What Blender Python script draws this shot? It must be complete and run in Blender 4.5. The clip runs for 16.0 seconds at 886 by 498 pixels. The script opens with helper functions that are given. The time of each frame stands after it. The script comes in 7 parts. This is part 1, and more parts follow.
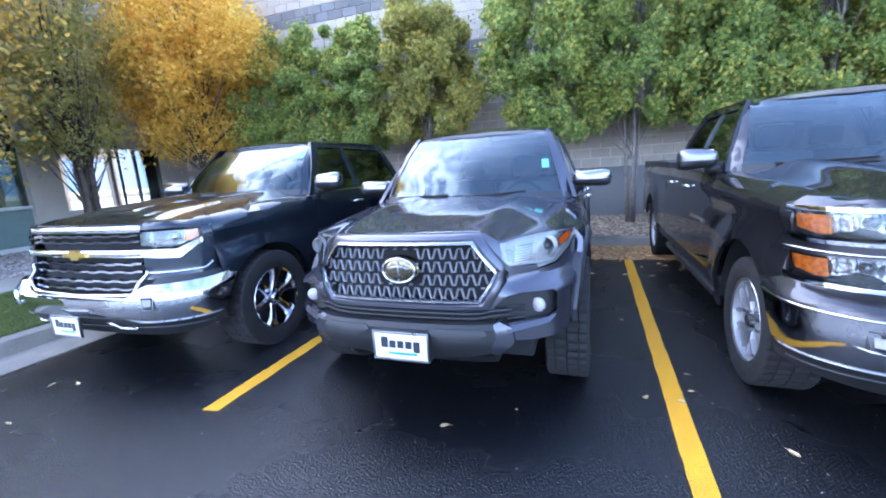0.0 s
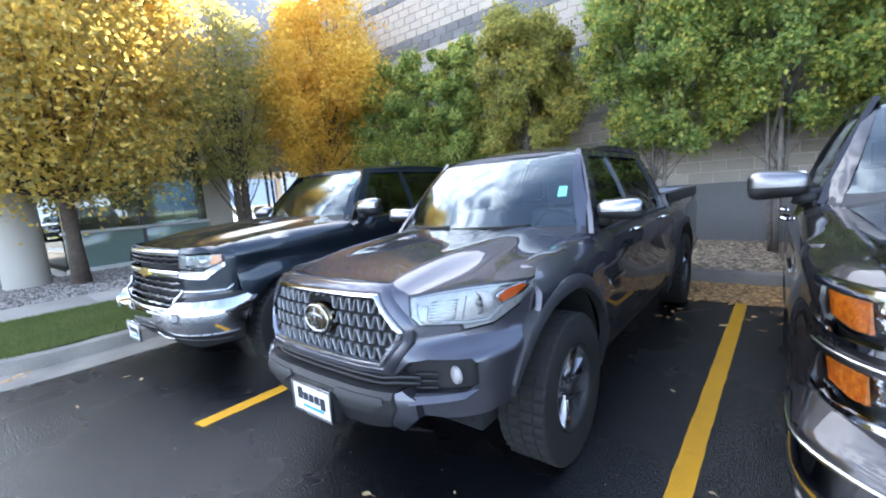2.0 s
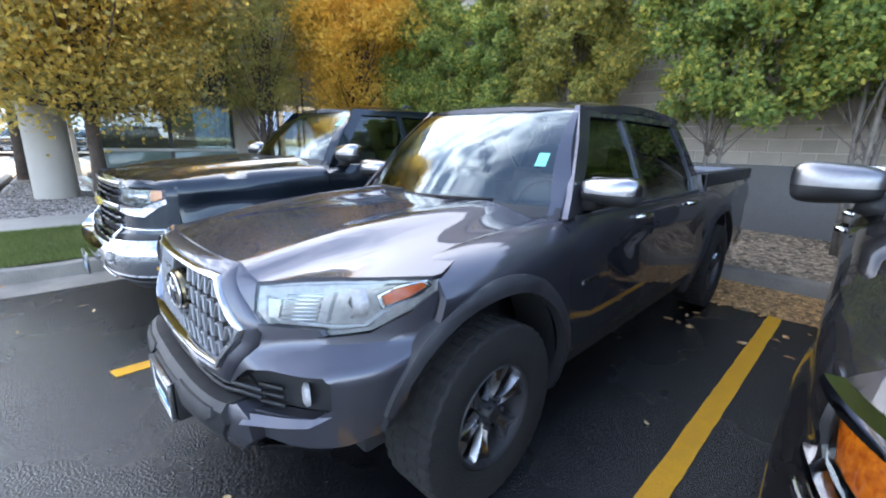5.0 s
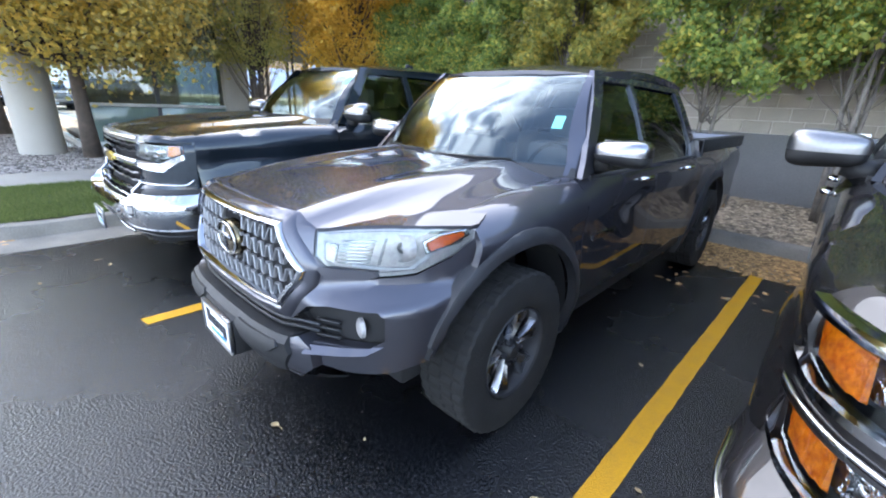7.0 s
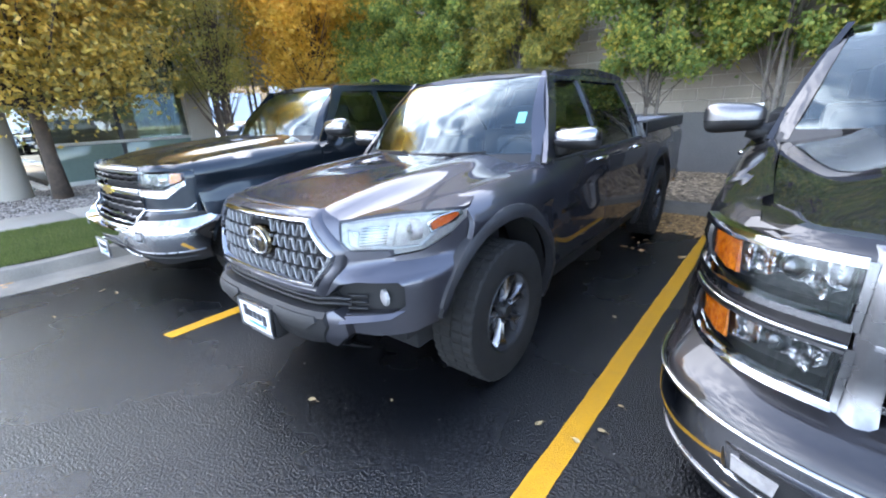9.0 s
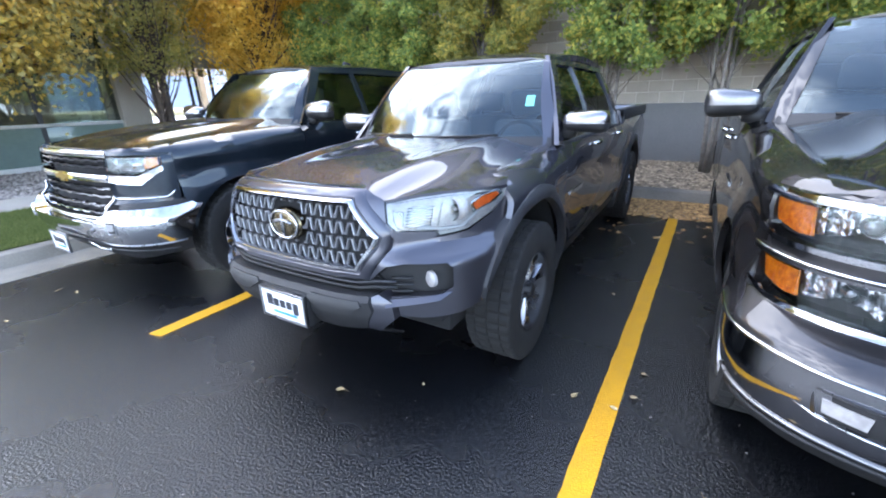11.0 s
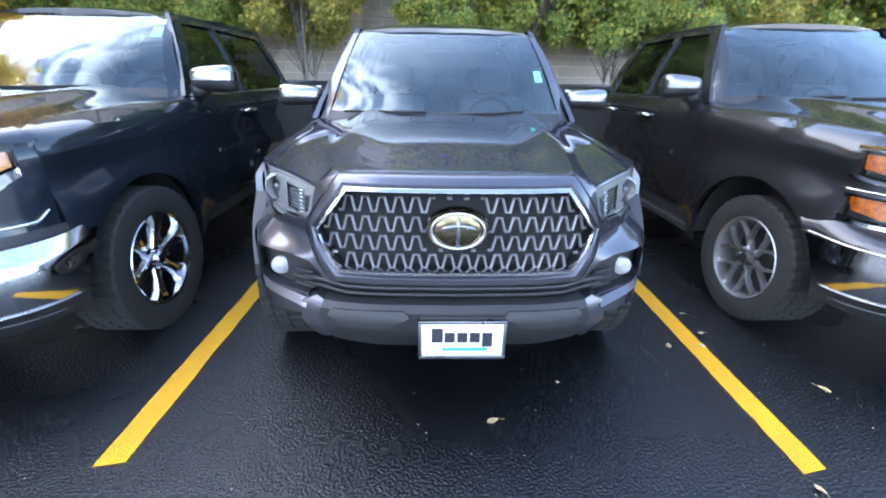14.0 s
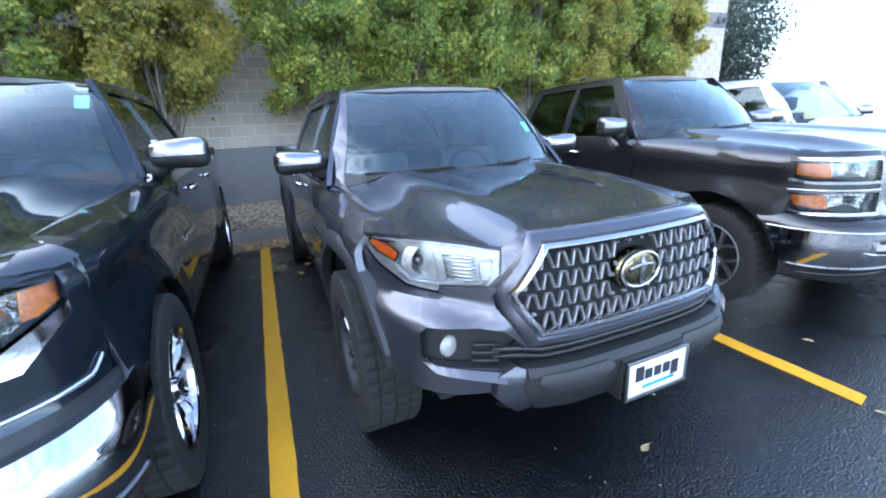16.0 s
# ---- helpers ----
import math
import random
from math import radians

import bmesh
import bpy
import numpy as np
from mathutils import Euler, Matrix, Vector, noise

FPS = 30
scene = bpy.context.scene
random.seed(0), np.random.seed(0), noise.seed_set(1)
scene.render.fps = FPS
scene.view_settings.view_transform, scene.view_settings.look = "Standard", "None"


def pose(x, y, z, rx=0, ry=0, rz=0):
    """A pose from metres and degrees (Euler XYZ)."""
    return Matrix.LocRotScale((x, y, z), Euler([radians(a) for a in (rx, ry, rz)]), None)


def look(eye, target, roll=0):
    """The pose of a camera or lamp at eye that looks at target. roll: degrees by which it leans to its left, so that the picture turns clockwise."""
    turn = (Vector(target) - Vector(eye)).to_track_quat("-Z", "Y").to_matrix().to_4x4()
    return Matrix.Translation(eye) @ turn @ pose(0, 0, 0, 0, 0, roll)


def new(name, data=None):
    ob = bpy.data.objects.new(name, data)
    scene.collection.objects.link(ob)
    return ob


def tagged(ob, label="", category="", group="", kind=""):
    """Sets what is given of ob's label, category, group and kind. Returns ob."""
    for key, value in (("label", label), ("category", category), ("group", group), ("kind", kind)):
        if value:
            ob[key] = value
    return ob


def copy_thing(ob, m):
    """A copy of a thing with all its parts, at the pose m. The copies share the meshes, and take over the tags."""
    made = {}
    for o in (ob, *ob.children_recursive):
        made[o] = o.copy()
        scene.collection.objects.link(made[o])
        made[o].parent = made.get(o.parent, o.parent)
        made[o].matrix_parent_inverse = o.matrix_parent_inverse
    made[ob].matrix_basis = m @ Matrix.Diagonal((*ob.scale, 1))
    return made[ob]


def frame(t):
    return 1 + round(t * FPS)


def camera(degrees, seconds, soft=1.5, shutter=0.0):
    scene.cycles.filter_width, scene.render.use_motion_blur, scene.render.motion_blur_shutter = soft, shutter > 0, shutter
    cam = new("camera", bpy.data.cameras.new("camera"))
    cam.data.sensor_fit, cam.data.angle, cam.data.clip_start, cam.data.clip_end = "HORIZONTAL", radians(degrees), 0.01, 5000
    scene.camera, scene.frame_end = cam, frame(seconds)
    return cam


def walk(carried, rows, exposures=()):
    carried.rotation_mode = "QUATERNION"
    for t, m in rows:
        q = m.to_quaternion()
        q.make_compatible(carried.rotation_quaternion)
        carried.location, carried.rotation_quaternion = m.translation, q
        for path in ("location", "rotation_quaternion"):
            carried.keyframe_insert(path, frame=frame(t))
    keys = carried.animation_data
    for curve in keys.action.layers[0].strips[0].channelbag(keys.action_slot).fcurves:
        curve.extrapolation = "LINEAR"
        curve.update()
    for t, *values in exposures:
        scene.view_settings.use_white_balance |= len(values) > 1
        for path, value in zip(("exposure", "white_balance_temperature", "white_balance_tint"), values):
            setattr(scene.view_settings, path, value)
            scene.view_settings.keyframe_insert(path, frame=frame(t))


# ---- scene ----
cam = camera(93.7, 16.0, soft=2.0)
PATH = [
    (0, (0.911, -1.8, 1.379), (0.254, 0.052, 1.002), -3.6),
    (0.5, (1.163, -1.649, 1.4), (0.348, 0.141, 1.037), -4.2),
    (1, (1.311, -1.437, 1.398), (0.376, 0.301, 1.073), -3.1),
    (1.5, (1.497, -1.191, 1.428), (0.421, 0.469, 1.132), -3.7),
    (2, (1.697, -1.031, 1.439), (0.451, 0.508, 1.162), -4.3),
    (2.5, (1.734, -0.84, 1.458), (0.494, 0.715, 1.244), -0.7),
    (3, (1.693, -0.629, 1.478), (0.42, 0.9, 1.267), 0.2),
    (3.5, (1.745, -0.461, 1.47), (0.374, 0.976, 1.234), -0.8),
    (4, (1.785, -0.316, 1.472), (0.192, 0.843, 1.128), -0.6),
    (4.5, (1.778, -0.252, 1.461), (0.298, 1.026, 1.039), 0.4),
    (4.7, (1.783, -0.253, 1.457), (0.377, 1.095, 1.004), 0.8),
    (6.8, (1.783, -0.471, 1.436), (0.464, 0.874, 0.765), 2.1),
    (7, (1.77, -0.511, 1.442), (0.483, 0.871, 0.785), 2.6),
    (7.5, (1.747, -0.68, 1.452), (0.542, 0.78, 0.806), 2.5),
    (8, (1.734, -0.8, 1.437), (0.509, 0.635, 0.773), 3.2),
    (8.5, (1.818, -0.838, 1.43), (0.569, 0.576, 0.768), -0.4),
    (9, (1.936, -0.865, 1.438), (0.732, 0.603, 0.809), -2.8),
    (9.2, (1.95, -0.886, 1.444), (0.762, 0.607, 0.845), -2.1),
    (11.3, (1.48, -1.123, 1.4), (0.503, 0.477, 0.704), -2.0),
    (11.5, (1.405, -1.114, 1.401), (0.373, 0.426, 0.649), -1.6),
    (12, (1.136, -1.148, 1.393), (0.313, 0.501, 0.616), -1.3),
    (12.5, (0.838, -1.235, 1.37), (0.291, 0.474, 0.486), 0.6),
    (13, (0.505, -1.181, 1.324), (0.053, 0.528, 0.389), -0.9),
    (13.5, (0.187, -1.193, 1.34), (0.086, 0.649, 0.569), 3.8),
    (14, (-0.096, -1.246, 1.364), (-0.031, 0.601, 0.601), 1.0),
    (14.5, (-0.4, -1.132, 1.383), (-0.316, 0.765, 0.755), -3.3),
    (15, (-0.672, -1.095, 1.368), (-0.234, 0.782, 0.832), 2.4),
    (15.5, (-0.936, -1.085, 1.391), (-0.295, 0.716, 0.8), 0.8),
    (16, (-1.192, -0.92, 1.401), (-0.425, 0.84, 0.838), -2.9),
]
walk(cam, [(t, look(eye, target, roll)) for t, eye, target, roll in PATH], exposures=[(0, 3.42, 5620, 21), (1.1, 3.25, 5720, 19), (1.5, 2.42, 6120, 17), (2.0, 3.16, 6600, 15), (2.5, 3.11, 6620, 15), (4, 3.00, 6680, 15), (7, 3.32, 6900, 15), (9, 3.38, 6850, 15), (11.4, 3.42, 6700, 16), (12.5, 3.41, 6320, 16), (14, 3.51, 6420, 15), (14.6, 3.21, 6270, 15), (16, 3.26, 6220, 12)])

# ---- world, sun ----
SUN_AZ, SUN_EL = -34.0, 29.0          # degrees from +y towards +x, and above the horizon
world = bpy.data.worlds.new("sky")
scene.world = world
world.use_nodes = True
wn, wl = world.node_tree.nodes, world.node_tree.links
wn.clear()
w_out = wn.new("ShaderNodeOutputWorld")
w_bg = wn.new("ShaderNodeBackground")
w_sky = wn.new("ShaderNodeTexSky")
w_sky.sky_type, w_sky.sun_disc = "NISHITA", False
w_sky.sun_elevation, w_sky.sun_rotation = radians(SUN_EL), radians(SUN_AZ)
w_sky.air_density, w_sky.dust_density = 1.0, 0.4
w_co = wn.new("ShaderNodeTexCoord")
w_map = wn.new("ShaderNodeMapping")
w_map.inputs["Scale"].default_value = (2.2, 2.2, 5.0)
w_noise = wn.new("ShaderNodeTexNoise")
w_noise.inputs["Scale"].default_value = 3.8
w_noise.inputs["Detail"].default_value = 8
w_noise.inputs["Roughness"].default_value = 0.62
w_ramp = wn.new("ShaderNodeValToRGB")
w_ramp.color_ramp.elements[0].color, w_ramp.color_ramp.elements[1].color = (0.05, 0.05, 0.05, 1), (0.95, 0.95, 0.95, 1)
w_ramp.color_ramp.elements[0].position, w_ramp.color_ramp.elements[1].position = 0.42, 0.59
w_mix = wn.new("ShaderNodeMix")
w_mix.data_type = "RGBA"
wl.new(w_co.outputs["Generated"], w_map.inputs[0])
wl.new(w_map.outputs[0], w_noise.inputs["Vector"])
wl.new(w_noise.outputs["Fac"], w_ramp.inputs[0])
w_sep = wn.new("ShaderNodeSeparateXYZ")
w_side = wn.new("ShaderNodeMapRange")
w_side.inputs["From Min"].default_value, w_side.inputs["From Max"].default_value = -0.22, -0.56
w_side.inputs["To Min"].default_value, w_side.inputs["To Max"].default_value = 0.03, 1.0
w_mul = wn.new("ShaderNodeMath")
w_mul.operation = "MULTIPLY"
wl.new(w_co.outputs["Generated"], w_sep.inputs[0])
wl.new(w_sep.outputs["X"], w_side.inputs[0])
wl.new(w_ramp.outputs[0], w_mul.inputs[0])
w_south = wn.new("ShaderNodeMapRange")
w_south.inputs["From Min"].default_value, w_south.inputs["From Max"].default_value = -0.2, -0.8
w_south.inputs["To Min"].default_value, w_south.inputs["To Max"].default_value = 0.0, 0.25
w_any = wn.new("ShaderNodeMath")
w_any.operation = "MAXIMUM"
wl.new(w_sep.outputs["Y"], w_south.inputs[0])
wl.new(w_side.outputs[0], w_any.inputs[0])
wl.new(w_south.outputs[0], w_any.inputs[1])
w_low = wn.new("ShaderNodeMapRange")
w_low.inputs["From Min"].default_value, w_low.inputs["From Max"].default_value = 0.02, 0.30
w_low.inputs["To Min"].default_value, w_low.inputs["To Max"].default_value = 0.25, 1.0
w_thick = wn.new("ShaderNodeMath")
w_thick.operation = "MULTIPLY"
wl.new(w_sep.outputs["Z"], w_low.inputs[0])
wl.new(w_any.outputs[0], w_thick.inputs[0])
wl.new(w_low.outputs[0], w_thick.inputs[1])
wl.new(w_thick.outputs[0], w_mul.inputs[1])
w_haze = wn.new("ShaderNodeMath")
w_haze.operation, w_haze.use_clamp = "ADD", True
w_mix.clamp_factor = True
w_sun = wn.new("ShaderNodeVectorMath")
w_sun.operation = "DOT_PRODUCT"
w_sun.inputs[1].default_value = (math.sin(radians(SUN_AZ)) * math.cos(radians(SUN_EL)), math.cos(radians(SUN_AZ)) * math.cos(radians(SUN_EL)), math.sin(radians(SUN_EL)))
w_pow = wn.new("ShaderNodeMath")
w_pow.operation = "POWER"
w_pow.inputs[1].default_value = 8.0
w_max = wn.new("ShaderNodeMath")
w_max.operation = "MAXIMUM"
w_max.inputs[1].default_value = 0.0
w_val = wn.new("ShaderNodeMapRange")
w_val.clamp = False
w_val.inputs["To Min"].default_value, w_val.inputs["To Max"].default_value = 11.5, 5.0
w_tint = wn.new("ShaderNodeVectorMath")
w_tint.operation = "SCALE"
w_tint.inputs[0].default_value = (0.86, 0.97, 1.13)
wl.new(w_co.outputs["Generated"], w_sun.inputs[0])
wl.new(w_sun.outputs["Value"], w_max.inputs[0])
wl.new(w_max.outputs[0], w_pow.inputs[0])
wl.new(w_pow.outputs[0], w_val.inputs[0])
wl.new(w_pow.outputs[0], w_haze.inputs[0])
wl.new(w_mul.outputs[0], w_haze.inputs[1])
wl.new(w_haze.outputs[0], w_mix.inputs[0])
wl.new(w_val.outputs[0], w_tint.inputs["Scale"])
wl.new(w_tint.outputs[0], w_mix.inputs[7])
wl.new(w_sky.outputs[0], w_mix.inputs[6])
wl.new(w_mix.outputs[2], w_bg.inputs[0])
w_bg.inputs[1].default_value = 0.12
wl.new(w_bg.outputs[0], w_out.inputs[0])

sun = new("sun", bpy.data.lights.new("sun", "SUN"))
sun.data.energy, sun.data.angle, sun.data.color = 4.2, radians(0.5), (1.0, 0.9, 0.76)
s_az, s_el = radians(SUN_AZ), radians(SUN_EL)
sun_dir = Vector((math.sin(s_az) * math.cos(s_el), math.cos(s_az) * math.cos(s_el), math.sin(s_el)))
sun.matrix_world = look(sun_dir * 60, (0, 0, 0))


# ---- materials ----
def surf(name, c1, c2=None, scale=8.0, rough=0.6, rough2=None, metal=0.0, bump=0.0, bump_scale=None, coat=0.0, fine=0.0, island=False, spec=None, depth=0.01, edge=None):
    """A principled surface: two colours mixed by noise at two scales, a roughness range, a coat and a relief."""
    m = bpy.data.materials.new(name)
    m.use_nodes = True
    n, l = m.node_tree.nodes, m.node_tree.links
    p = n["Principled BSDF"]
    co = n.new("ShaderNodeTexCoord")
    big = n.new("ShaderNodeTexNoise")
    big.inputs["Scale"].default_value, big.inputs["Detail"].default_value = scale, 5
    l.new(co.outputs["Object"], big.inputs["Vector"])
    small = n.new("ShaderNodeTexNoise")
    small.inputs["Scale"].default_value, small.inputs["Detail"].default_value = bump_scale or scale * 14, 3
    l.new(co.outputs["Object"], small.inputs["Vector"])
    add = n.new("ShaderNodeMix")
    add.inputs[0].default_value = 0.35 + fine
    l.new(big.outputs["Fac"], add.inputs[2])
    l.new(small.outputs["Fac"], add.inputs[3])
    ramp = n.new("ShaderNodeValToRGB")
    ramp.color_ramp.elements[0].position, ramp.color_ramp.elements[1].position = 0.36, 0.64
    c2 = c2 or tuple(v * 0.82 for v in c1)
    ramp.color_ramp.elements[0].color, ramp.color_ramp.elements[1].color = (*c2, 1), (*c1, 1)
    l.new(add.outputs[0], ramp.inputs[0])
    colour = ramp.outputs[0]
    if island:
        geo = n.new("ShaderNodeObjectInfo") if island == "object" else n.new("ShaderNodeNewGeometry")
        hsv = n.new("ShaderNodeHueSaturation")
        rng = n.new("ShaderNodeMapRange")
        low, high = (0.35, 1.6) if "chip" in name or "pebble" in name else (0.93, 1.06) if "wall" in name else (0.82, 1.16)
        rng.inputs["To Min"].default_value, rng.inputs["To Max"].default_value = low, high
        l.new(geo.outputs["Random" if island == "object" else "Random Per Island"], rng.inputs[0])
        l.new(rng.outputs[0], hsv.inputs["Value"])
        l.new(colour, hsv.inputs["Color"])
        colour = hsv.outputs[0]
    l.new(colour, p.inputs["Base Color"])
    rr = n.new("ShaderNodeMapRange")
    rr.inputs["From Min"].default_value, rr.inputs["From Max"].default_value = 0.3, 0.7
    rr.inputs["To Min"].default_value, rr.inputs["To Max"].default_value = rough, rough2 if rough2 is not None else min(1, rough * 1.25)
    l.new(big.outputs["Fac"], rr.inputs[0])
    l.new(rr.outputs[0], p.inputs["Roughness"])
    p.inputs["Metallic"].default_value = metal
    p.inputs["Coat Weight"].default_value, p.inputs["Coat Roughness"].default_value = coat, 0.03
    if edge is not None:
        p.inputs["Specular Tint"].default_value = (edge, edge, edge, 1)
    if spec is not None:
        p.inputs["Specular IOR Level"].default_value = spec
    if bump:
        b = n.new("ShaderNodeBump")
        b.inputs["Strength"].default_value, b.inputs["Distance"].default_value = min(1.0, bump), depth
        l.new(small.outputs["Fac"], b.inputs["Height"])
        l.new(b.outputs[0], p.inputs["Normal"])
    return m


def glass(name, tint, gloss=1.0, index=1.7):
    """A thin pane: tinted see-through with a mirror gloss that grows at a slant."""
    m = bpy.data.materials.new(name)
    m.use_nodes = True
    n, l = m.node_tree.nodes, m.node_tree.links
    n.clear()
    out, mix = n.new("ShaderNodeOutputMaterial"), n.new("ShaderNodeMixShader")
    tr, gl, fr = n.new("ShaderNodeBsdfTransparent"), n.new("ShaderNodeBsdfGlossy"), n.new("ShaderNodeFresnel")
    tr.inputs[0].default_value = (*tint, 1)
    gl.inputs["Roughness"].default_value = 0.01
    gl.inputs[0].default_value = (gloss * 0.86, gloss * 0.98, gloss, 1)
    fr.inputs[0].default_value = index
    l.new(fr.outputs[0], mix.inputs[0]), l.new(tr.outputs[0], mix.inputs[1]), l.new(gl.outputs[0], mix.inputs[2])
    l.new(mix.outputs[0], out.inputs[0])
    return m


def foliage(name, stops):
    """Leaf surface: diffuse and translucent, its colour drawn per leaf from the stops."""
    m = bpy.data.materials.new(name)
    m.use_nodes = True
    n, l = m.node_tree.nodes, m.node_tree.links
    p = n["Principled BSDF"]
    out = n["Material Output"]
    geo, ramp = n.new("ShaderNodeNewGeometry"), n.new("ShaderNodeValToRGB")
    co, big, add = n.new("ShaderNodeTexCoord"), n.new("ShaderNodeTexNoise"), n.new("ShaderNodeMix")
    big.inputs["Scale"].default_value = 0.9
    l.new(co.outputs["Object"], big.inputs["Vector"])
    add.inputs[0].default_value = 0.5
    l.new(geo.outputs["Random Per Island"], add.inputs[2]), l.new(big.outputs["Fac"], add.inputs[3])
    e = ramp.color_ramp.elements
    while len(e) < len(stops):
        e.new(0.5)
    for i, (pos, c) in enumerate(stops):
        e[i].position, e[i].color = pos, (*c, 1)
    l.new(add.outputs[0], ramp.inputs[0])
    l.new(ramp.outputs[0], p.inputs["Base Color"])
    p.inputs["Roughness"].default_value = 0.5
    t, mix = n.new("ShaderNodeBsdfTranslucent"), n.new("ShaderNodeMixShader")
    l.new(ramp.outputs[0], t.inputs[0])
    mix.inputs[0].default_value = 0.66
    l.new(p.outputs[0], mix.inputs[1]), l.new(t.outputs[0], mix.inputs[2]), l.new(mix.outputs[0], out.inputs[0])
    return m


M = {}
M["asphalt"] = surf("sealed_asphalt", (0.0042, 0.0049, 0.0064), (0.0022, 0.0026, 0.0036), 0.9, 0.23, 0.32, bump=1.0, bump_scale=85, spec=0.56, depth=0.0085)
M["concrete"] = surf("kerb_concrete", (0.25, 0.225, 0.19), (0.145, 0.13, 0.11), 3.0, 0.8, bump=0.4, bump_scale=90)
M["walk"] = surf("sidewalk_concrete", (0.36, 0.33, 0.29), (0.28, 0.26, 0.23), 1.5, 0.85, bump=0.3, bump_scale=120)
M["block"] = surf("wall_block", (0.50, 0.435, 0.365), (0.42, 0.365, 0.305), 2.5, 0.85, bump=0.5, bump_scale=60, island="object")
M["block_far"] = surf("wall_block_joined", (0.50, 0.435, 0.365), (0.42, 0.365, 0.305), 2.5, 0.85, bump=0.5, bump_scale=60, island=True)
M["band"] = surf("dark_block_band", (0.21, 0.20, 0.20), (0.15, 0.145, 0.14), 2.5, 0.85, bump=0.5, bump_scale=60, island=True)
M["mortar"] = surf("mortar", (0.74, 0.69, 0.63), None, 6, 0.9, bump=0.3)
M["plinth"] = surf("grey_painted_plinth", (0.20, 0.19, 0.185), (0.15, 0.145, 0.14), 1.2, 0.8, bump=0.3, bump_scale=40)
M["stucco"] = surf("beige_stucco", (0.45, 0.42, 0.37), (0.38, 0.355, 0.31), 1.0, 0.9, bump=0.3, bump_scale=80)
M["panel_up"] = surf("grey_upper_panel", (0.38, 0.38, 0.38), (0.31, 0.31, 0.315), 0.6, 0.7, bump=0.15)
M["dark_trim"] = surf("dark_metal_trim", (0.05, 0.05, 0.055), None, 4, 0.45)
M["white_trim"] = surf("pale_metal_sill", (0.6, 0.6, 0.58), None, 4, 0.4)
M["spandrel"] = surf("green_glass_spandrel", (0.19, 0.26, 0.24), (0.16, 0.22, 0.205), 0.8, 0.12, coat=0.4)
M["yellow"] = surf("yellow_line_paint", (0.68, 0.325, 0.003), (0.52, 0.24, 0.005), 9, 0.6, bump=0.4, bump_scale=160, fine=0.25)
M["grass_soil"] = surf("lawn_soil", (0.05, 0.07, 0.02), (0.03, 0.05, 0.015), 3, 0.95, bump=0.5)
M["grass"] = foliage("grass_blade", [(0.2, (0.08, 0.115, 0.035)), (0.5, (0.14, 0.185, 0.055)), (0.8, (0.22, 0.25, 0.09))])
M["mulch_soil"] = surf("bed_soil", (0.16, 0.125, 0.10), (0.08, 0.06, 0.05), 5, 0.95, bump=0.8, bump_scale=70, fine=0.2)
M["chip"] = surf("bark_and_leaf_chip", (0.37, 0.285, 0.195), (0.15, 0.11, 0.08), 12, 0.85, island=True)
M["pebble"] = surf("bed_pebble", (0.30, 0.265, 0.24), (0.19, 0.165, 0.15), 9, 0.8, island=True)
M["bark"] = surf("tree_bark", (0.11, 0.08, 0.062), (0.055, 0.042, 0.034), 9, 0.9, bump=0.8, bump_scale=60)
M["bark_pale"] = surf("pale_tree_bark", (0.22, 0.19, 0.165), (0.12, 0.10, 0.085), 9, 0.9, bump=0.6, bump_scale=60)
M["leaf_yellow"] = foliage("gold_leaf", [(0.25, (0.37, 0.33, 0.126)), (0.42, (0.55, 0.43, 0.126)), (0.58, (0.72, 0.52, 0.119)), (0.78, (0.86, 0.60, 0.154))])
M["leaf_mixed"] = foliage("olive_leaf", [(0.2, (0.27, 0.28, 0.10)), (0.5, (0.43, 0.40, 0.13)), (0.8, (0.60, 0.50, 0.15))])
M["leaf_orange"] = foliage("orange_leaf", [(0.2, (0.60, 0.38, 0.06)), (0.5, (0.84, 0.56, 0.10)), (0.8, (0.90, 0.68, 0.17))])
M["leaf_green"] = foliage("pear_leaf", [(0.2, (0.125, 0.194, 0.0638)), (0.46, (0.263, 0.362, 0.106)), (0.62, (0.45, 0.488, 0.128)), (0.78, (0.775, 0.625, 0.149))])
M["leaf_turning"] = foliage("turning_pear_leaf", [(0.2, (0.20, 0.22, 0.075)), (0.46, (0.36, 0.36, 0.105)), (0.62, (0.52, 0.46, 0.12)), (0.78, (0.70, 0.52, 0.12))])
# leaf_dark is lifted and blued: blue-grey haze before the tree, put into its colour
M["leaf_dark"] = foliage("dark_leaf", [(0.2, (0.05, 0.07, 0.055)), (0.8, (0.10, 0.13, 0.10))])
M["leaf_fallen"] = surf("fallen_leaf", (0.50, 0.39, 0.22), (0.36, 0.24, 0.11), 30, 0.7, island="object")
M["grey_paint"] = surf("dark_grey_metallic_paint", (0.086, 0.086, 0.104), (0.073, 0.073, 0.089), 2, 0.36, metal=0.85, coat=1.0, bump_scale=900, edge=0.12)
M["black_paint"] = surf("black_paint", (0.018, 0.026, 0.036), (0.014, 0.020, 0.028), 2, 0.36, metal=0.7, coat=1.0, spec=0.12, edge=0.1)
M["brown_black"] = surf("black_granite_paint", (0.042, 0.039, 0.041), (0.034, 0.032, 0.034), 2, 0.36, metal=0.8, coat=1.0, spec=0.12, edge=0.1)
M["white_paint"] = surf("white_paint", (0.44, 0.44, 0.45), (0.41, 0.41, 0.42), 2, 0.35, coat=1.0)
M["chrome"] = surf("chrome", (0.63, 0.64, 0.66), (0.57, 0.58, 0.60), 3, 0.06, 0.10, metal=1.0)
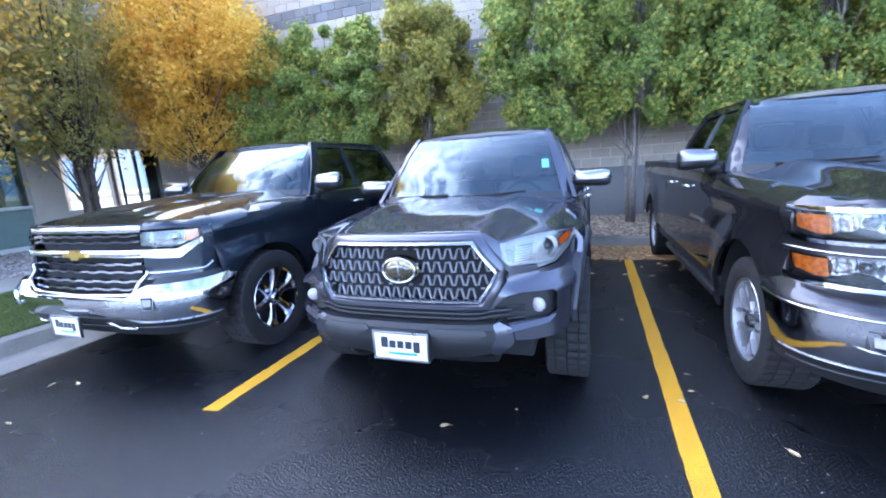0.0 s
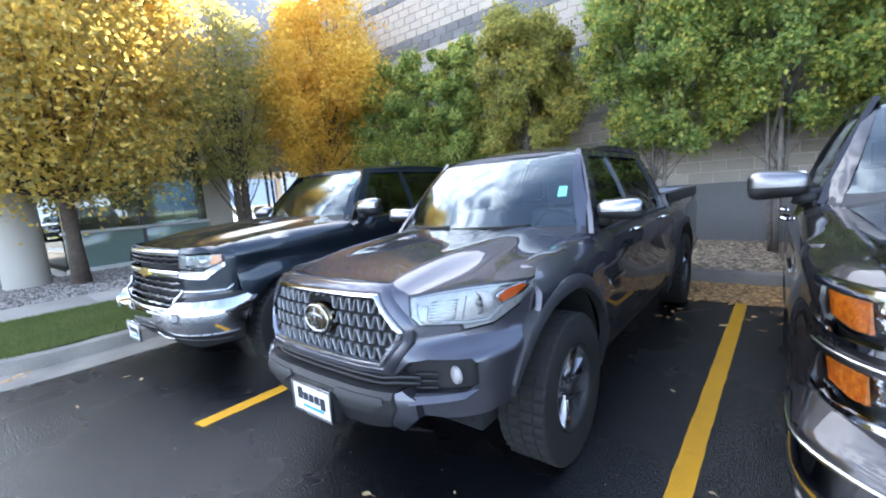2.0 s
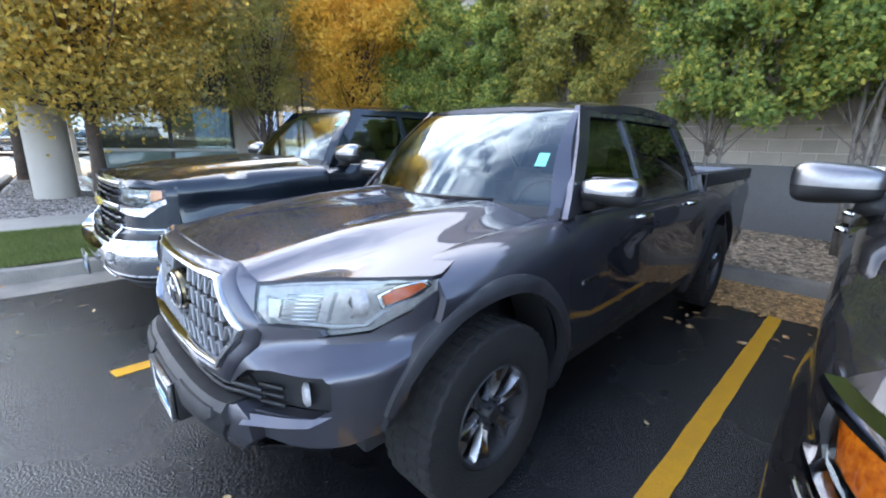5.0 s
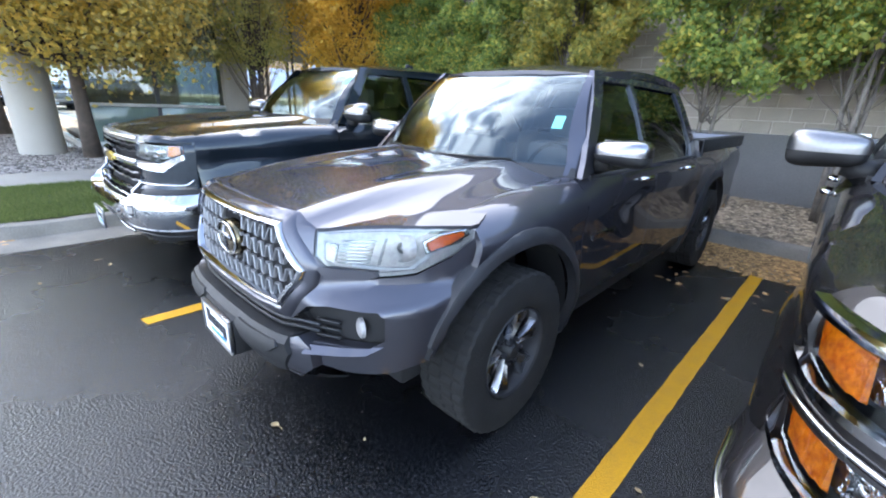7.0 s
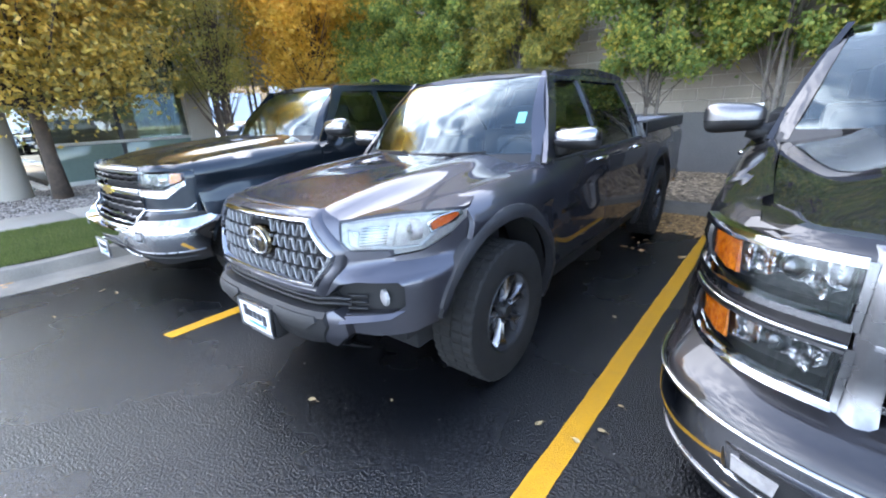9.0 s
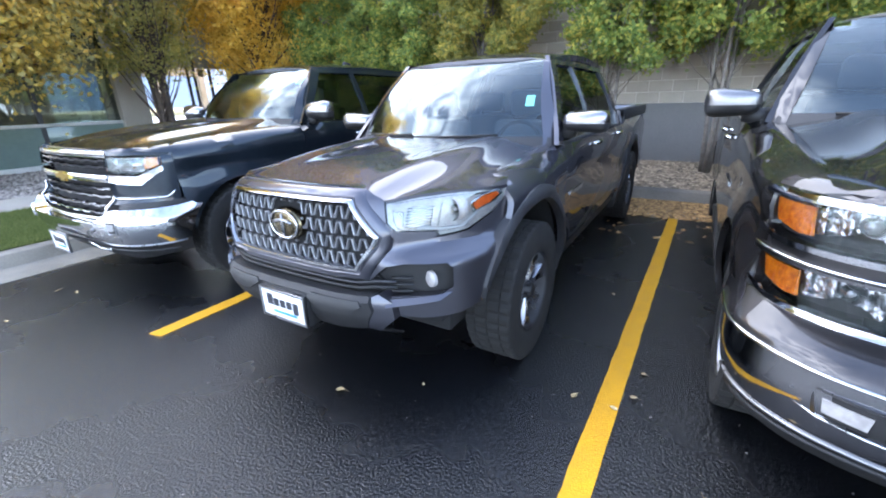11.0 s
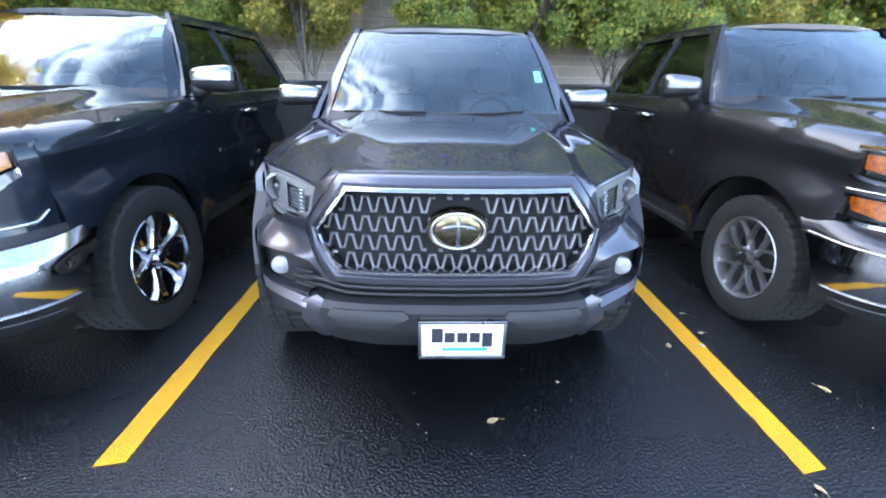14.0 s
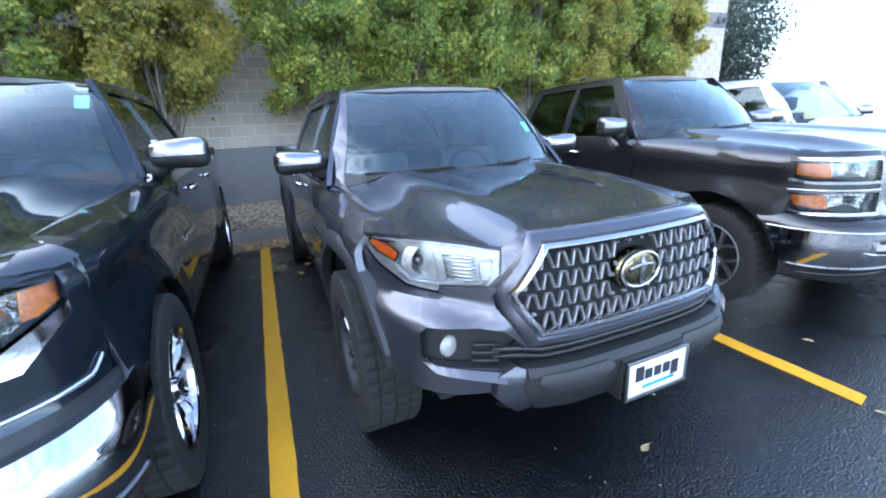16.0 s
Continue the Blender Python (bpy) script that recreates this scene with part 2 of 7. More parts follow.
M["bumper_chrome"] = surf("dark_bumper_chrome", (0.46, 0.46, 0.48), (0.40, 0.40, 0.42), 3, 0.07, 0.11, metal=1.0)
M["facets"] = surf("broken_mirror_reflector", (0.72, 0.73, 0.75), (0.34, 0.34, 0.36), 45, 0.10, 0.22, metal=1.0, bump=1.0, bump_scale=38, depth=0.02)
M["mirror_cap"] = surf("satin_chrome", (0.32, 0.32, 0.34), (0.28, 0.28, 0.30), 5, 0.20, 0.26, metal=1.0)
M["mirror_grey"] = surf("pewter_cap", (0.25, 0.245, 0.25), (0.21, 0.205, 0.21), 5, 0.32, 0.38, metal=1.0)
M["satin"] = surf("satin_metal", (0.30, 0.30, 0.31), (0.23, 0.23, 0.24), 6, 0.25, metal=1.0)
M["wheel_silver"] = surf("machined_wheel", (0.50, 0.50, 0.51), (0.40, 0.40, 0.41), 8, 0.36, metal=1.0)
M["wheel_dark"] = surf("smoked_machined_wheel", (0.34, 0.34, 0.35), (0.25, 0.25, 0.26), 8, 0.22, 0.32, metal=1.0)
M["dark_chrome"] = surf("smoked_mesh_metal", (0.22, 0.22, 0.23), (0.17, 0.17, 0.18), 6, 0.25, metal=1.0)
M["plastic"] = surf("black_plastic", (0.014, 0.014, 0.015), (0.010, 0.010, 0.011), 20, 0.5, bump=0.15, bump_scale=400)
M["plastic_grey"] = surf("dark_flare_plastic", (0.026, 0.026, 0.029), (0.019, 0.019, 0.022), 12, 0.42, bump=0.1, bump_scale=300)
M["rubber"] = surf("tyre_rubber", (0.010, 0.0094, 0.009), (0.006, 0.0058, 0.0056), 10, 0.75, bump=0.35, bump_scale=120)
M["void"] = surf("dark_interior", (0.012, 0.012, 0.013), None, 6, 0.8)
M["seat"] = surf("grey_seat_fabric", (0.07, 0.07, 0.075), None, 30, 0.85, bump=0.2)
M["screen"] = glass("windscreen_glass", (0.60, 0.72, 0.77), 1.0, 1.85)
M["privacy"] = glass("privacy_glass", (0.10, 0.105, 0.11))
M["door_glass"] = glass("door_glass", (0.40, 0.45, 0.45))
M["lens"] = glass("clear_lens", (0.93, 0.94, 0.95))
M["window"] = glass("building_glass", (0.30, 0.36, 0.36), 1.0, 2.2)
M["amber"] = surf("amber_reflector", (0.90, 0.27, 0.010), (0.50, 0.10, 0.004), 55, 0.2, coat=0.8, bump=0.5, bump_scale=150)
M["red_orange"] = surf("orange_side_marker", (0.75, 0.14, 0.012), (0.55, 0.08, 0.008), 40, 0.22, coat=0.8)
M["lamp_white"] = surf("frosted_lamp", (0.60, 0.61, 0.64), (0.48, 0.49, 0.52), 30, 0.2, coat=0.6)
M["plate"] = surf("white_plate", (0.78, 0.79, 0.80), (0.74, 0.74, 0.75), 8, 0.45)
M["ink"] = surf("dark_ink", (0.02, 0.022, 0.03), None, 8, 0.5)
M["ink_blue"] = surf("blue_ink", (0.03, 0.28, 0.55), None, 8, 0.5)
M["lamp_metal"] = surf("silvered_lamp_bowl", (0.42, 0.40, 0.39), (0.30, 0.285, 0.28), 30, 0.28, 0.42, metal=0.2, bump=0.25, bump_scale=60)
M["mesh_metal"] = surf("satin_grille_metal", (0.30, 0.30, 0.31), (0.23, 0.23, 0.24), 20, 0.48, metal=0.8)
M["badge_face"] = surf("smoked_badge_chrome", (0.20, 0.165, 0.10), (0.15, 0.125, 0.08), 12, 0.10, metal=1.0)
M["litter"] = surf("dry_brown_leaf_chip", (0.50, 0.29, 0.12), (0.22, 0.12, 0.05), 14, 0.85, island=True)
M["gold"] = surf("gold_badge", (0.62, 0.42, 0.10), (0.5, 0.33, 0.08), 12, 0.25, metal=0.9)
M["sticker"] = surf("teal_sticker", (0.16, 0.58, 0.50), None, 20, 0.5)


# ---- mesh helpers ----
def mesh_of(bm, name, mat, sharp=38):
    for f in bm.faces:
        f.smooth = True
    lim = radians(sharp)
    for e in bm.edges:
        if len(e.link_faces) == 2 and e.calc_face_angle(0) > lim:
            e.smooth = False
    me = bpy.data.meshes.new(name)
    bm.to_mesh(me)
    bm.free()
    if mat:
        me.materials.append(M[mat])
    return me


def part(name, bm, mat, parent, label="", sharp=38):
    ob = new(name, mesh_of(bm, name, mat, sharp))
    ob.parent = parent
    if label:
        tagged(ob, label)
    return ob


def thing(name, label, category, group="", at=None, kind=""):
    ob = new(name)
    ob.empty_display_size = 0.2
    tagged(ob, label, category, group, kind)
    if at is not None:
        ob.matrix_world = at
    return ob


def solid(name, bm, mat, label, category, group="", kind="", sharp=38):
    """A thing that is one mesh."""
    return tagged(new(name, mesh_of(bm, name, mat, sharp)), label, category, group, kind)


def box(bm, x0, x1, y0, y1, z0, z1, bevel=0.0, m=None):
    r = bmesh.ops.create_cube(bm, size=1)
    vs = r["verts"]
    for v in vs:
        v.co = Vector((x0 + (v.co.x + 0.5) * (x1 - x0), y0 + (v.co.y + 0.5) * (y1 - y0), z0 + (v.co.z + 0.5) * (z1 - z0)))
    if m is not None:
        for v in vs:
            v.co = m @ v.co
    if bevel:
        es = list({e for v in vs for e in v.link_edges})
        bmesh.ops.bevel(bm, geom=es, offset=bevel, segments=2, affect="EDGES", profile=0.5)
    return bm


def boxed(x0, x1, y0, y1, z0, z1, bevel=0.0):
    return box(bmesh.new(), x0, x1, y0, y1, z0, z1, bevel)


def ring_cyl(bm, rings, seg=32, axis="x", close=True, m=None):
    """A turned form: rings of (position along the axis, radius)."""
    prev = None
    for a, r in rings:
        row = []
        for i in range(seg):
            t = 2 * math.pi * i / seg
            u, w = r * math.cos(t), r * math.sin(t)
            co = {"x": (a, u, w), "y": (u, a, w), "z": (u, w, a)}[axis]
            co = Vector(co)
            row.append(bm.verts.new(m @ co if m is not None else co))
        if prev:
            for i in range(seg):
                bm.faces.new((prev[i], prev[(i + 1) % seg], row[(i + 1) % seg], row[i]))
        elif close:
            bm.faces.new(row)
        prev = row
    if close:
        bm.faces.new(prev[::-1])
    bmesh.ops.recalc_face_normals(bm, faces=bm.faces)
    return bm


def tube(bm, pts, r, seg=8, closed=False):
    """A round bar along points; r may be a list of radii."""
    pts = [Vector(p) for p in pts]
    n = len(pts)
    rows = []
    side = None
    for i, p in enumerate(pts):
        a = pts[(i - 1) % n] if closed or i else p
        b = pts[(i + 1) % n] if closed or i < n - 1 else p
        d = (b - a).normalized()
        if side is None:
            side = d.cross(Vector((0, 0, 1)))
            if side.length < 0.2:
                side = d.cross(Vector((0, 1, 0)))
        side = (side - d * side.dot(d)).normalized()
        up = d.cross(side)
        rr = r[i] if isinstance(r, (list, tuple)) else r
        rows.append([bm.verts.new(p + (side * math.cos(t) + up * math.sin(t)) * rr) for t in (2 * math.pi * k / seg for k in range(seg))])
    for i in range(n if closed else n - 1):
        a, b = rows[i], rows[(i + 1) % n]
        for k in range(seg):
            bm.faces.new((a[k], a[(k + 1) % seg], b[(k + 1) % seg], b[k]))
    if not closed:
        bm.faces.new(rows[0][::-1])
        bm.faces.new(rows[-1])
    return bm


def patch(bm, poly, fn, plane="xz", step=0.06, thick=0.02, holes=(), flip=False):
    """A sheet over a flat outline, bent onto the surface fn(u, v), with an edge of its own thickness inwards.
    plane names the two axes of the outline; fn gives the third."""
    i, j = "xyz".index(plane[0]), "xyz".index(plane[1])
    k = 3 - i - j
    def co(u, v, w):
        c = [0, 0, 0]
        c[i], c[j], c[k] = u, v, w
        return c
    tmp = bmesh.new()
    f = tmp.faces.new([tmp.verts.new(co(u, v, 0)) for u, v in poly])
    for ax, lo, hi in ((i, min(p[0] for p in poly), max(p[0] for p in poly)), (j, min(p[1] for p in poly), max(p[1] for p in poly))):
        s = math.ceil(lo / step) * step + step * 0.013
        while s < hi:
            no, pt = [0, 0, 0], [0, 0, 0]
            no[ax], pt[ax] = 1, s
            bmesh.ops.bisect_plane(tmp, geom=tmp.verts[:] + tmp.edges[:] + tmp.faces[:], dist=1e-5, plane_co=pt, plane_no=no)
            s += step
    for v in tmp.verts:
        w = fn(v.co[i], v.co[j])
        v.co[k] = w
    top = tmp.faces[:]
    rim = [e for e in tmp.edges if len(e.link_faces) == 1]
    if thick:
        ex = bmesh.ops.extrude_edge_only(tmp, edges=rim)
        for v in (g for g in ex["geom"] if isinstance(g, bmesh.types.BMVert)):
            v.co[k] += thick
    bmesh.ops.recalc_face_normals(tmp, faces=tmp.faces)
    me = bpy.data.meshes.new("tmp")
    tmp.to_mesh(me)
    tmp.free()
    bm.from_mesh(me)
    bpy.data.meshes.remove(me)
    return bm


def mirror(poly):
    return [(-u, v) for u, v in poly][::-1]


def curve(pts):
    """A smooth function through (x, y) points (monotone cubic)."""
    xs, ys = np.array([p[0] for p in pts], float), np.array([p[1] for p in pts], float)
    d = np.diff(ys) / np.diff(xs)
    m = np.concatenate([[d[0]], [0 if a * b <= 0 else 2 * a * b / (a + b) for a, b in zip(d[:-1], d[1:])], [d[-1]]])
    def f(x):
        if x <= xs[0]:
            return float(ys[0] + m[0] * (x - xs[0]))
        if x >= xs[-1]:
            return float(ys[-1] + m[-1] * (x - xs[-1]))
        i = int(np.searchsorted(xs, x) - 1)
        h = xs[i + 1] - xs[i]
        t = (x - xs[i]) / h
        return float((2 * t**3 - 3 * t**2 + 1) * ys[i] + (t**3 - 2 * t**2 + t) * h * m[i] + (-2 * t**3 + 3 * t**2) * ys[i + 1] + (t**3 - t**2) * h * m[i + 1])
    return f


def arc(cx, cz, r, a0, a1, n=18, rz=None):
    return [(cx + r * math.cos(radians(a0 + (a1 - a0) * k / n)), cz + (rz or r) * math.sin(radians(a0 + (a1 - a0) * k / n))) for k in range(n + 1)]


def lerp(a, b, t):
    return a + (b - a) * min(1.0, max(0.0, t))


# ---- ground, kerbs, beds ----
def ground_sheet():
    bm = bmesh.new()
    for x0, x1, y0, y1 in ((-600, 600, -600, 600),):
        bm.faces.new([bm.verts.new(c) for c in ((x0, y0, 0), (x1, y0, 0), (x1, y1, 0), (x0, y1, 0))])
    return solid("ground", bm, "asphalt", "black sealed asphalt of the car park, slightly damp", "asphalt", kind="structure")


ground_sheet()


def prism(bm, poly, z0, z1):
    """An upright slab over a plan outline (counter-clockwise)."""
    lo = [bm.verts.new((x, y, z0)) for x, y in poly]
    hi = [bm.verts.new((x, y, z1)) for x, y in poly]
    n = len(poly)
    bm.faces.new(hi)
    bm.faces.new(lo[::-1])
    for i in range(n):
        bm.faces.new((lo[i], lo[(i + 1) % n], hi[(i + 1) % n], hi[i]))
    return bm


def kerb_run(bm, line, inner=0.15, gutter=lambda x, y: 0.42, h=0.15):
    """A kerb with its gutter pan, swept along a plan line; the road lies to the right of the way it runs."""
    sg = 1 if inner > 0 else -1
    pts = [Vector((x, y, 0)) for x, y in line]
    rows = []
    for i, p in enumerate(pts):
        a, b = pts[max(0, i - 1)], pts[min(len(pts) - 1, i + 1)]
        d = (b - a).normalized()
        left = Vector((-d.y, d.x, 0))
        g = gutter(p.x, p.y)
        prof = [(inner, 0.0), (inner, h), (0.03 * sg, h), (0.008 * sg, h - 0.012), (0.0, h - 0.035), (-0.03 * sg, 0.020), (-0.05 * sg, 0.014), (-g * sg, 0.006), (-g * sg, -0.02)]
        rows.append([bm.verts.new(p + left * u + Vector((0, 0, w))) for u, w in prof])
    for a, b in zip(rows, rows[1:]):
        for k in range(len(prof) - 1):
            bm.faces.new((a[k], a[k + 1], b[k + 1], b[k]))
    bmesh.ops.recalc_face_normals(bm, faces=bm.faces)
    return bm


KERB_Y = 5.20                # kerb face along the back of the stalls
ISLE_X = -3.88               # kerb face along the side island
BACK = [(60, KERB_Y), (12, KERB_Y), (6, KERB_Y), (2, KERB_Y), (0, KERB_Y), (-2, KERB_Y), (ISLE_X + 0.5, KERB_Y)]
corner_in = [(ISLE_X + 0.5 - 0.5 * math.sin(a), KERB_Y - 0.5 + 0.5 * math.cos(a)) for a in np.linspace(0.15, math.pi / 2, 8)]
SIDE = [(ISLE_X, 4.0), (ISLE_X, 2.6), (ISLE_X, 1.2), (ISLE_X, 0.0)]
corner_out = [(ISLE_X - 0.95 + 0.95 * math.cos(a), -0.35 - 0.95 * math.sin(a)) for a in np.linspace(0.0, math.pi / 2, 12)]
WEST = [(-6.5, -1.28), (-9, -1.20), (-13, -1.0), (-18, -0.75), (-26, -0.3), (-60, 1.5)]
kerb_line = BACK + [tuple(map(float, p)) for p in corner_in] + SIDE + [tuple(map(float, p)) for p in corner_out] + WEST
def kerb_sections():
    """The kerb cast in lengths of about three metres with open joints between them."""
    t = thing("kerb", "grey cast concrete kerb and gutter, stained, with open joints", "kerb", kind="structure")
    line = [Vector((x, y, 0)) for x, y in kerb_line][::-1]
    pts = []
    for a, b in zip(line, line[1:]):
        n = max(1, round((b - a).length / 0.25)) if a.x > -20 and b.x < 13 else 1
        pts += [a.lerp(b, i / n) for i in range(n)]
    pts.append(line[-1])
    step = 12
    for i in range(0, len(pts) - 1, step):
        run = [p.copy() for p in pts[i:i + step + 1]]
        run[0] += (run[1] - run[0]).normalized() * 0.005
        run[-1] -= (run[-1] - run[-2]).normalized() * 0.005
        bm = kerb_run(bmesh.new(), [(p.x, p.y) for p in run], inner=0.16, gutter=lambda x, y: 0.44 if y > -0.5 else lerp(0.44, 0.62, (-0.5 - y) / 0.9))
        ends = [e for e in bm.edges if len(e.link_faces) == 1]
        bmesh.ops.holes_fill(bm, edges=ends, sides=12)
        part("kerb_section", bm, "concrete", t)


kerb_sections()

bed = bmesh.new()
prism(bed, [(-10.9, KERB_Y + 0.14), (60, KERB_Y + 0.14), (60, 8.2), (-10.9, 8.2)], 0.0, 0.13)
prism(bed, [(-7.4, -0.9), (-7.4, KERB_Y + 0.1), (-11.1, KERB_Y + 0.1), (-11.1, 0.6), (-22, 0.6), (-22, -0.25)][::-1], 0.0, 0.145)
solid("planting_bed", bed, "mulch_soil", "brown planting bed covered with bark chips and gravel", "planting bed", kind="structure")
lawn = bmesh.new()
prism(lawn, [(ISLE_X - 0.14, 0.0), (ISLE_X - 0.14, KERB_Y + 0.1), (-6.2, KERB_Y + 0.1), (-6.2, -1.13)] + [(x - 0.10, y + 0.13) for x, y in corner_out[::-1]], 0.0, 0.15)
solid("lawn", lawn, "grass_soil", "soil of a small mown lawn inside the kerb", "lawn", kind="structure")
walkway = thing("sidewalk", "pale concrete sidewalk slabs with tooled joints", "sidewalk", kind="structure")
for i in range(5):
    y0 = -1.06 + i * 1.55
    part("slab", boxed(-7.4, -6.2, y0 + 0.006, y0 + 1.544, 0.0, 0.155, 0.006), "walk", walkway)


def stall_line(x0, x1, y0, y1, skew=0.0):
    bm = bmesh.new()
    rnd = random.Random(int(x0 * 100))
    n = 60
    rows = []
    for i in range(n + 1):
        y = lerp(y0, y1, i / n)
        k = skew * i / n
        a, b = x0 + k + rnd.uniform(-0.003, 0.003), x1 + k + rnd.uniform(-0.003, 0.003)
        rows.append((bm.verts.new((a, y - (0.02 if i == 0 else 0), 0.004)), bm.verts.new((b, y, 0.004))))
    for p, q in zip(rows, rows[1:]):
        bm.faces.new((p[0], p[1], q[1], q[0]))
    ex = bmesh.ops.extrude_face_region(bm, geom=bm.faces[:])
    for v in ex["geom"]:
        if isinstance(v, bmesh.types.BMVert):
            v.co.z -= 0.003
    bmesh.ops.recalc_face_normals(bm, faces=bm.faces)
    return solid("stall_line", bm, "yellow", "worn yellow painted parking stall line", "stall line", "stall lines", kind="structure")


stall_line(-1.35, -1.24, -0.07, 4.92, 0.07)
stall_line(1.322, 1.426, -0.14, 4.92, 0.075)
stall_line(4.05, 4.16, -0.10, 4.92, 0.065)



# ---- buildings ----
WALL_Y, WALL_X0, WALL_X1, ROOF = 8.2, -11.0, 12.45, 7.8
def back_wall():
    w = thing("wall_back", "grey concrete block wall with dark bands", "wall", kind="structure")
    bm = boxed(WALL_X0 - 0.3, WALL_X1, WALL_Y + 0.012, WALL_Y + 14, 0, ROOF)
    part("mortar", bm, "mortar", w)
    part("plinth", boxed(WALL_X0, WALL_X1 + 0.015, WALL_Y - 0.03, WALL_Y + 0.3, 0, 1.21, 0.004), "plinth", w, "smooth dark grey lower wall")
    part("coping", boxed(WALL_X0 - 0.1, WALL_X1 + 0.06, WALL_Y - 0.05, WALL_Y + 0.4, ROOF, ROOF + 0.12, 0.01), "dark_trim", w, "dark metal coping")
    return w


wall_back = back_wall()


def west_building():
    b = thing("wall_west", "office building with columns and green tinted glazing", "building", kind="structure")
    X = -11.0
    part("upper_wall", boxed(X - 11.5, X, 0.2, WALL_Y + 2, 5.05, ROOF + 0.25, 0.01), "panel_up", b, "plain grey upper storey")
    part("soffit", boxed(X - 11.5, X - 0.03, 0.25, WALL_Y, 4.93, 5.05), "dark_trim", b, "dark soffit")
    part("side_wall", boxed(X - 0.35, X, 4.75, WALL_Y + 0.1, 2.45, 4.93, 0.01), "stucco", b, "beige rendered wall")
    part("side_wall", boxed(X - 0.35, X, 4.75, WALL_Y + 0.1, 0, 0.95, 0.01), "stucco", b, "beige rendered wall")
    part("side_wall", boxed(X - 0.35, X, 7.4, WALL_Y + 0.1, 0.95, 2.45, 0.01), "stucco", b, "beige rendered wall")
    part("pier", boxed(X - 0.4, X + 0.12, 4.1, 4.75, 0, 4.93, 0.015), "stucco", b, "square beige pier")
    for i, (y0, y1) in enumerate(((0.95, 2.5), (2.55, 4.1))):
        p = part("spandrel", boxed(X - 0.05, X - 0.01, y0, y1, 0.25, 1.08, 0.003), "spandrel", b, "green back-painted glass panel")
        q = part("pane", boxed(X - 0.04, X - 0.025, y0 + 0.02, y1 - 0.02, 1.14, 3.6), "window", b, "tinted reflecting window pane")
    part("sill", boxed(X - 0.09, X + 0.05, 0.9, 4.1, 1.07, 1.14, 0.004), "white_trim", b, "pale metal sill")
    part("base_rail", boxed(X - 0.09, X + 0.04, 0.9, 4.1, 0.15, 0.26, 0.004), "white_trim", b, "pale metal base rail")
    part("mullion", boxed(X - 0.08, X + 0.03, 2.48, 2.56, 0.2, 3.6), "dark_trim", b, "dark mullion")
    part("head_panel", boxed(X - 0.3, X - 0.02, 0.9, 4.1, 3.6, 4.93), "dark_trim", b)
    part("return_glass", boxed(X - 4, X - 0.1, 0.92, 0.95, 0.2, 3.6), "window", b, "glass return")
    for y in (4.75, 5.4, 6.05, 6.7, 7.36):
        part("mullion", boxed(X - 0.2, X - 0.12, y, y + 0.05, 0.95, 2.45), "dark_trim", b, "dark mullion")
    part("pane", boxed(X - 0.18, X - 0.165, 4.75, 7.4, 0.95, 2.45), "lens", b, "clear window pane with daylight behind")
    part("inner_wall", boxed(X - 6.2, X - 6, 0.95, 4.4, 0, 4.93), "stucco", b)
    for y in (4.4, 6.2, 8.0, 9.8):
        part("inner_pier", boxed(X - 6.2, X - 6, y, y + 0.25, 0, 2.9), "stucco", b)
    part("inner_wall", boxed(X - 6.2, X - 6, 4.4, WALL_Y + 2, 2.6, 4.93), "stucco", b)
    part("inner_floor", boxed(X - 6, X - 0.1, 0.95, WALL_Y, 0, 0.1), "stucco", b)
    part("downpipe", tube(bmesh.new(), [(X + 0.04, 6.15, 0.2), (X + 0.04, 6.15, 4.9)], 0.035), "dark_trim", b, "thin dark downpipe")
    bm = ring_cyl(bmesh.new(), [(0.1, 0.36), (0.12, 0.37), (4.9, 0.33), (4.95, 0.33)], 40, "z", m=Matrix.Translation((-10.05, 0.13, 0)))
    part("column", bm, "stucco", b, "round beige column")
    part("canopy", boxed(-14, -9.4, -0.6, 0.95, 4.95, 5.2, 0.01), "panel_up", b)
    return b


west_building()


# ---- vegetation ----
def leaf_cloud(name, centres, n, size, rnd, spread, parent, mat, label="", droop=0.25):
    """Leaves as single folded blades scattered round the centres."""
    c = centres[rnd.integers(0, len(centres), n)]
    p = c[:, :3] + rnd.normal(0, 1, (n, 3)) * (c[:, 3:4] * spread)
    d = rnd.normal(0, 1, (n, 3))
    d[:, 2] -= droop
    d /= np.linalg.norm(d, axis=1, keepdims=True)
    e = np.cross(d, rnd.normal(0, 1, (n, 3)))
    e /= np.linalg.norm(e, axis=1, keepdims=True)
    s = size * rnd.uniform(0.6, 1.25, (n, 1))
    up = np.cross(d, e)
    base, tip = p - d * s * 0.5, p + d * s * 0.5
    l = p + e * s * 0.32 + up * s * 0.10
    r = p - e * s * 0.32 + up * s * 0.10
    v = np.stack([base, l, tip, r], 1).reshape(-1, 3)
    k = np.arange(n)[:, None] * 4
    faces = np.concatenate([k + [[0, 1, 2]], k + [[0, 2, 3]]], 0)
    me = bpy.data.meshes.new(name)
    me.from_pydata(v.tolist(), [], faces.tolist())
    me.materials.append(M[mat])
    ob = new(name, me)
    ob.parent = parent
    if label:
        tagged(ob, label)
    return ob


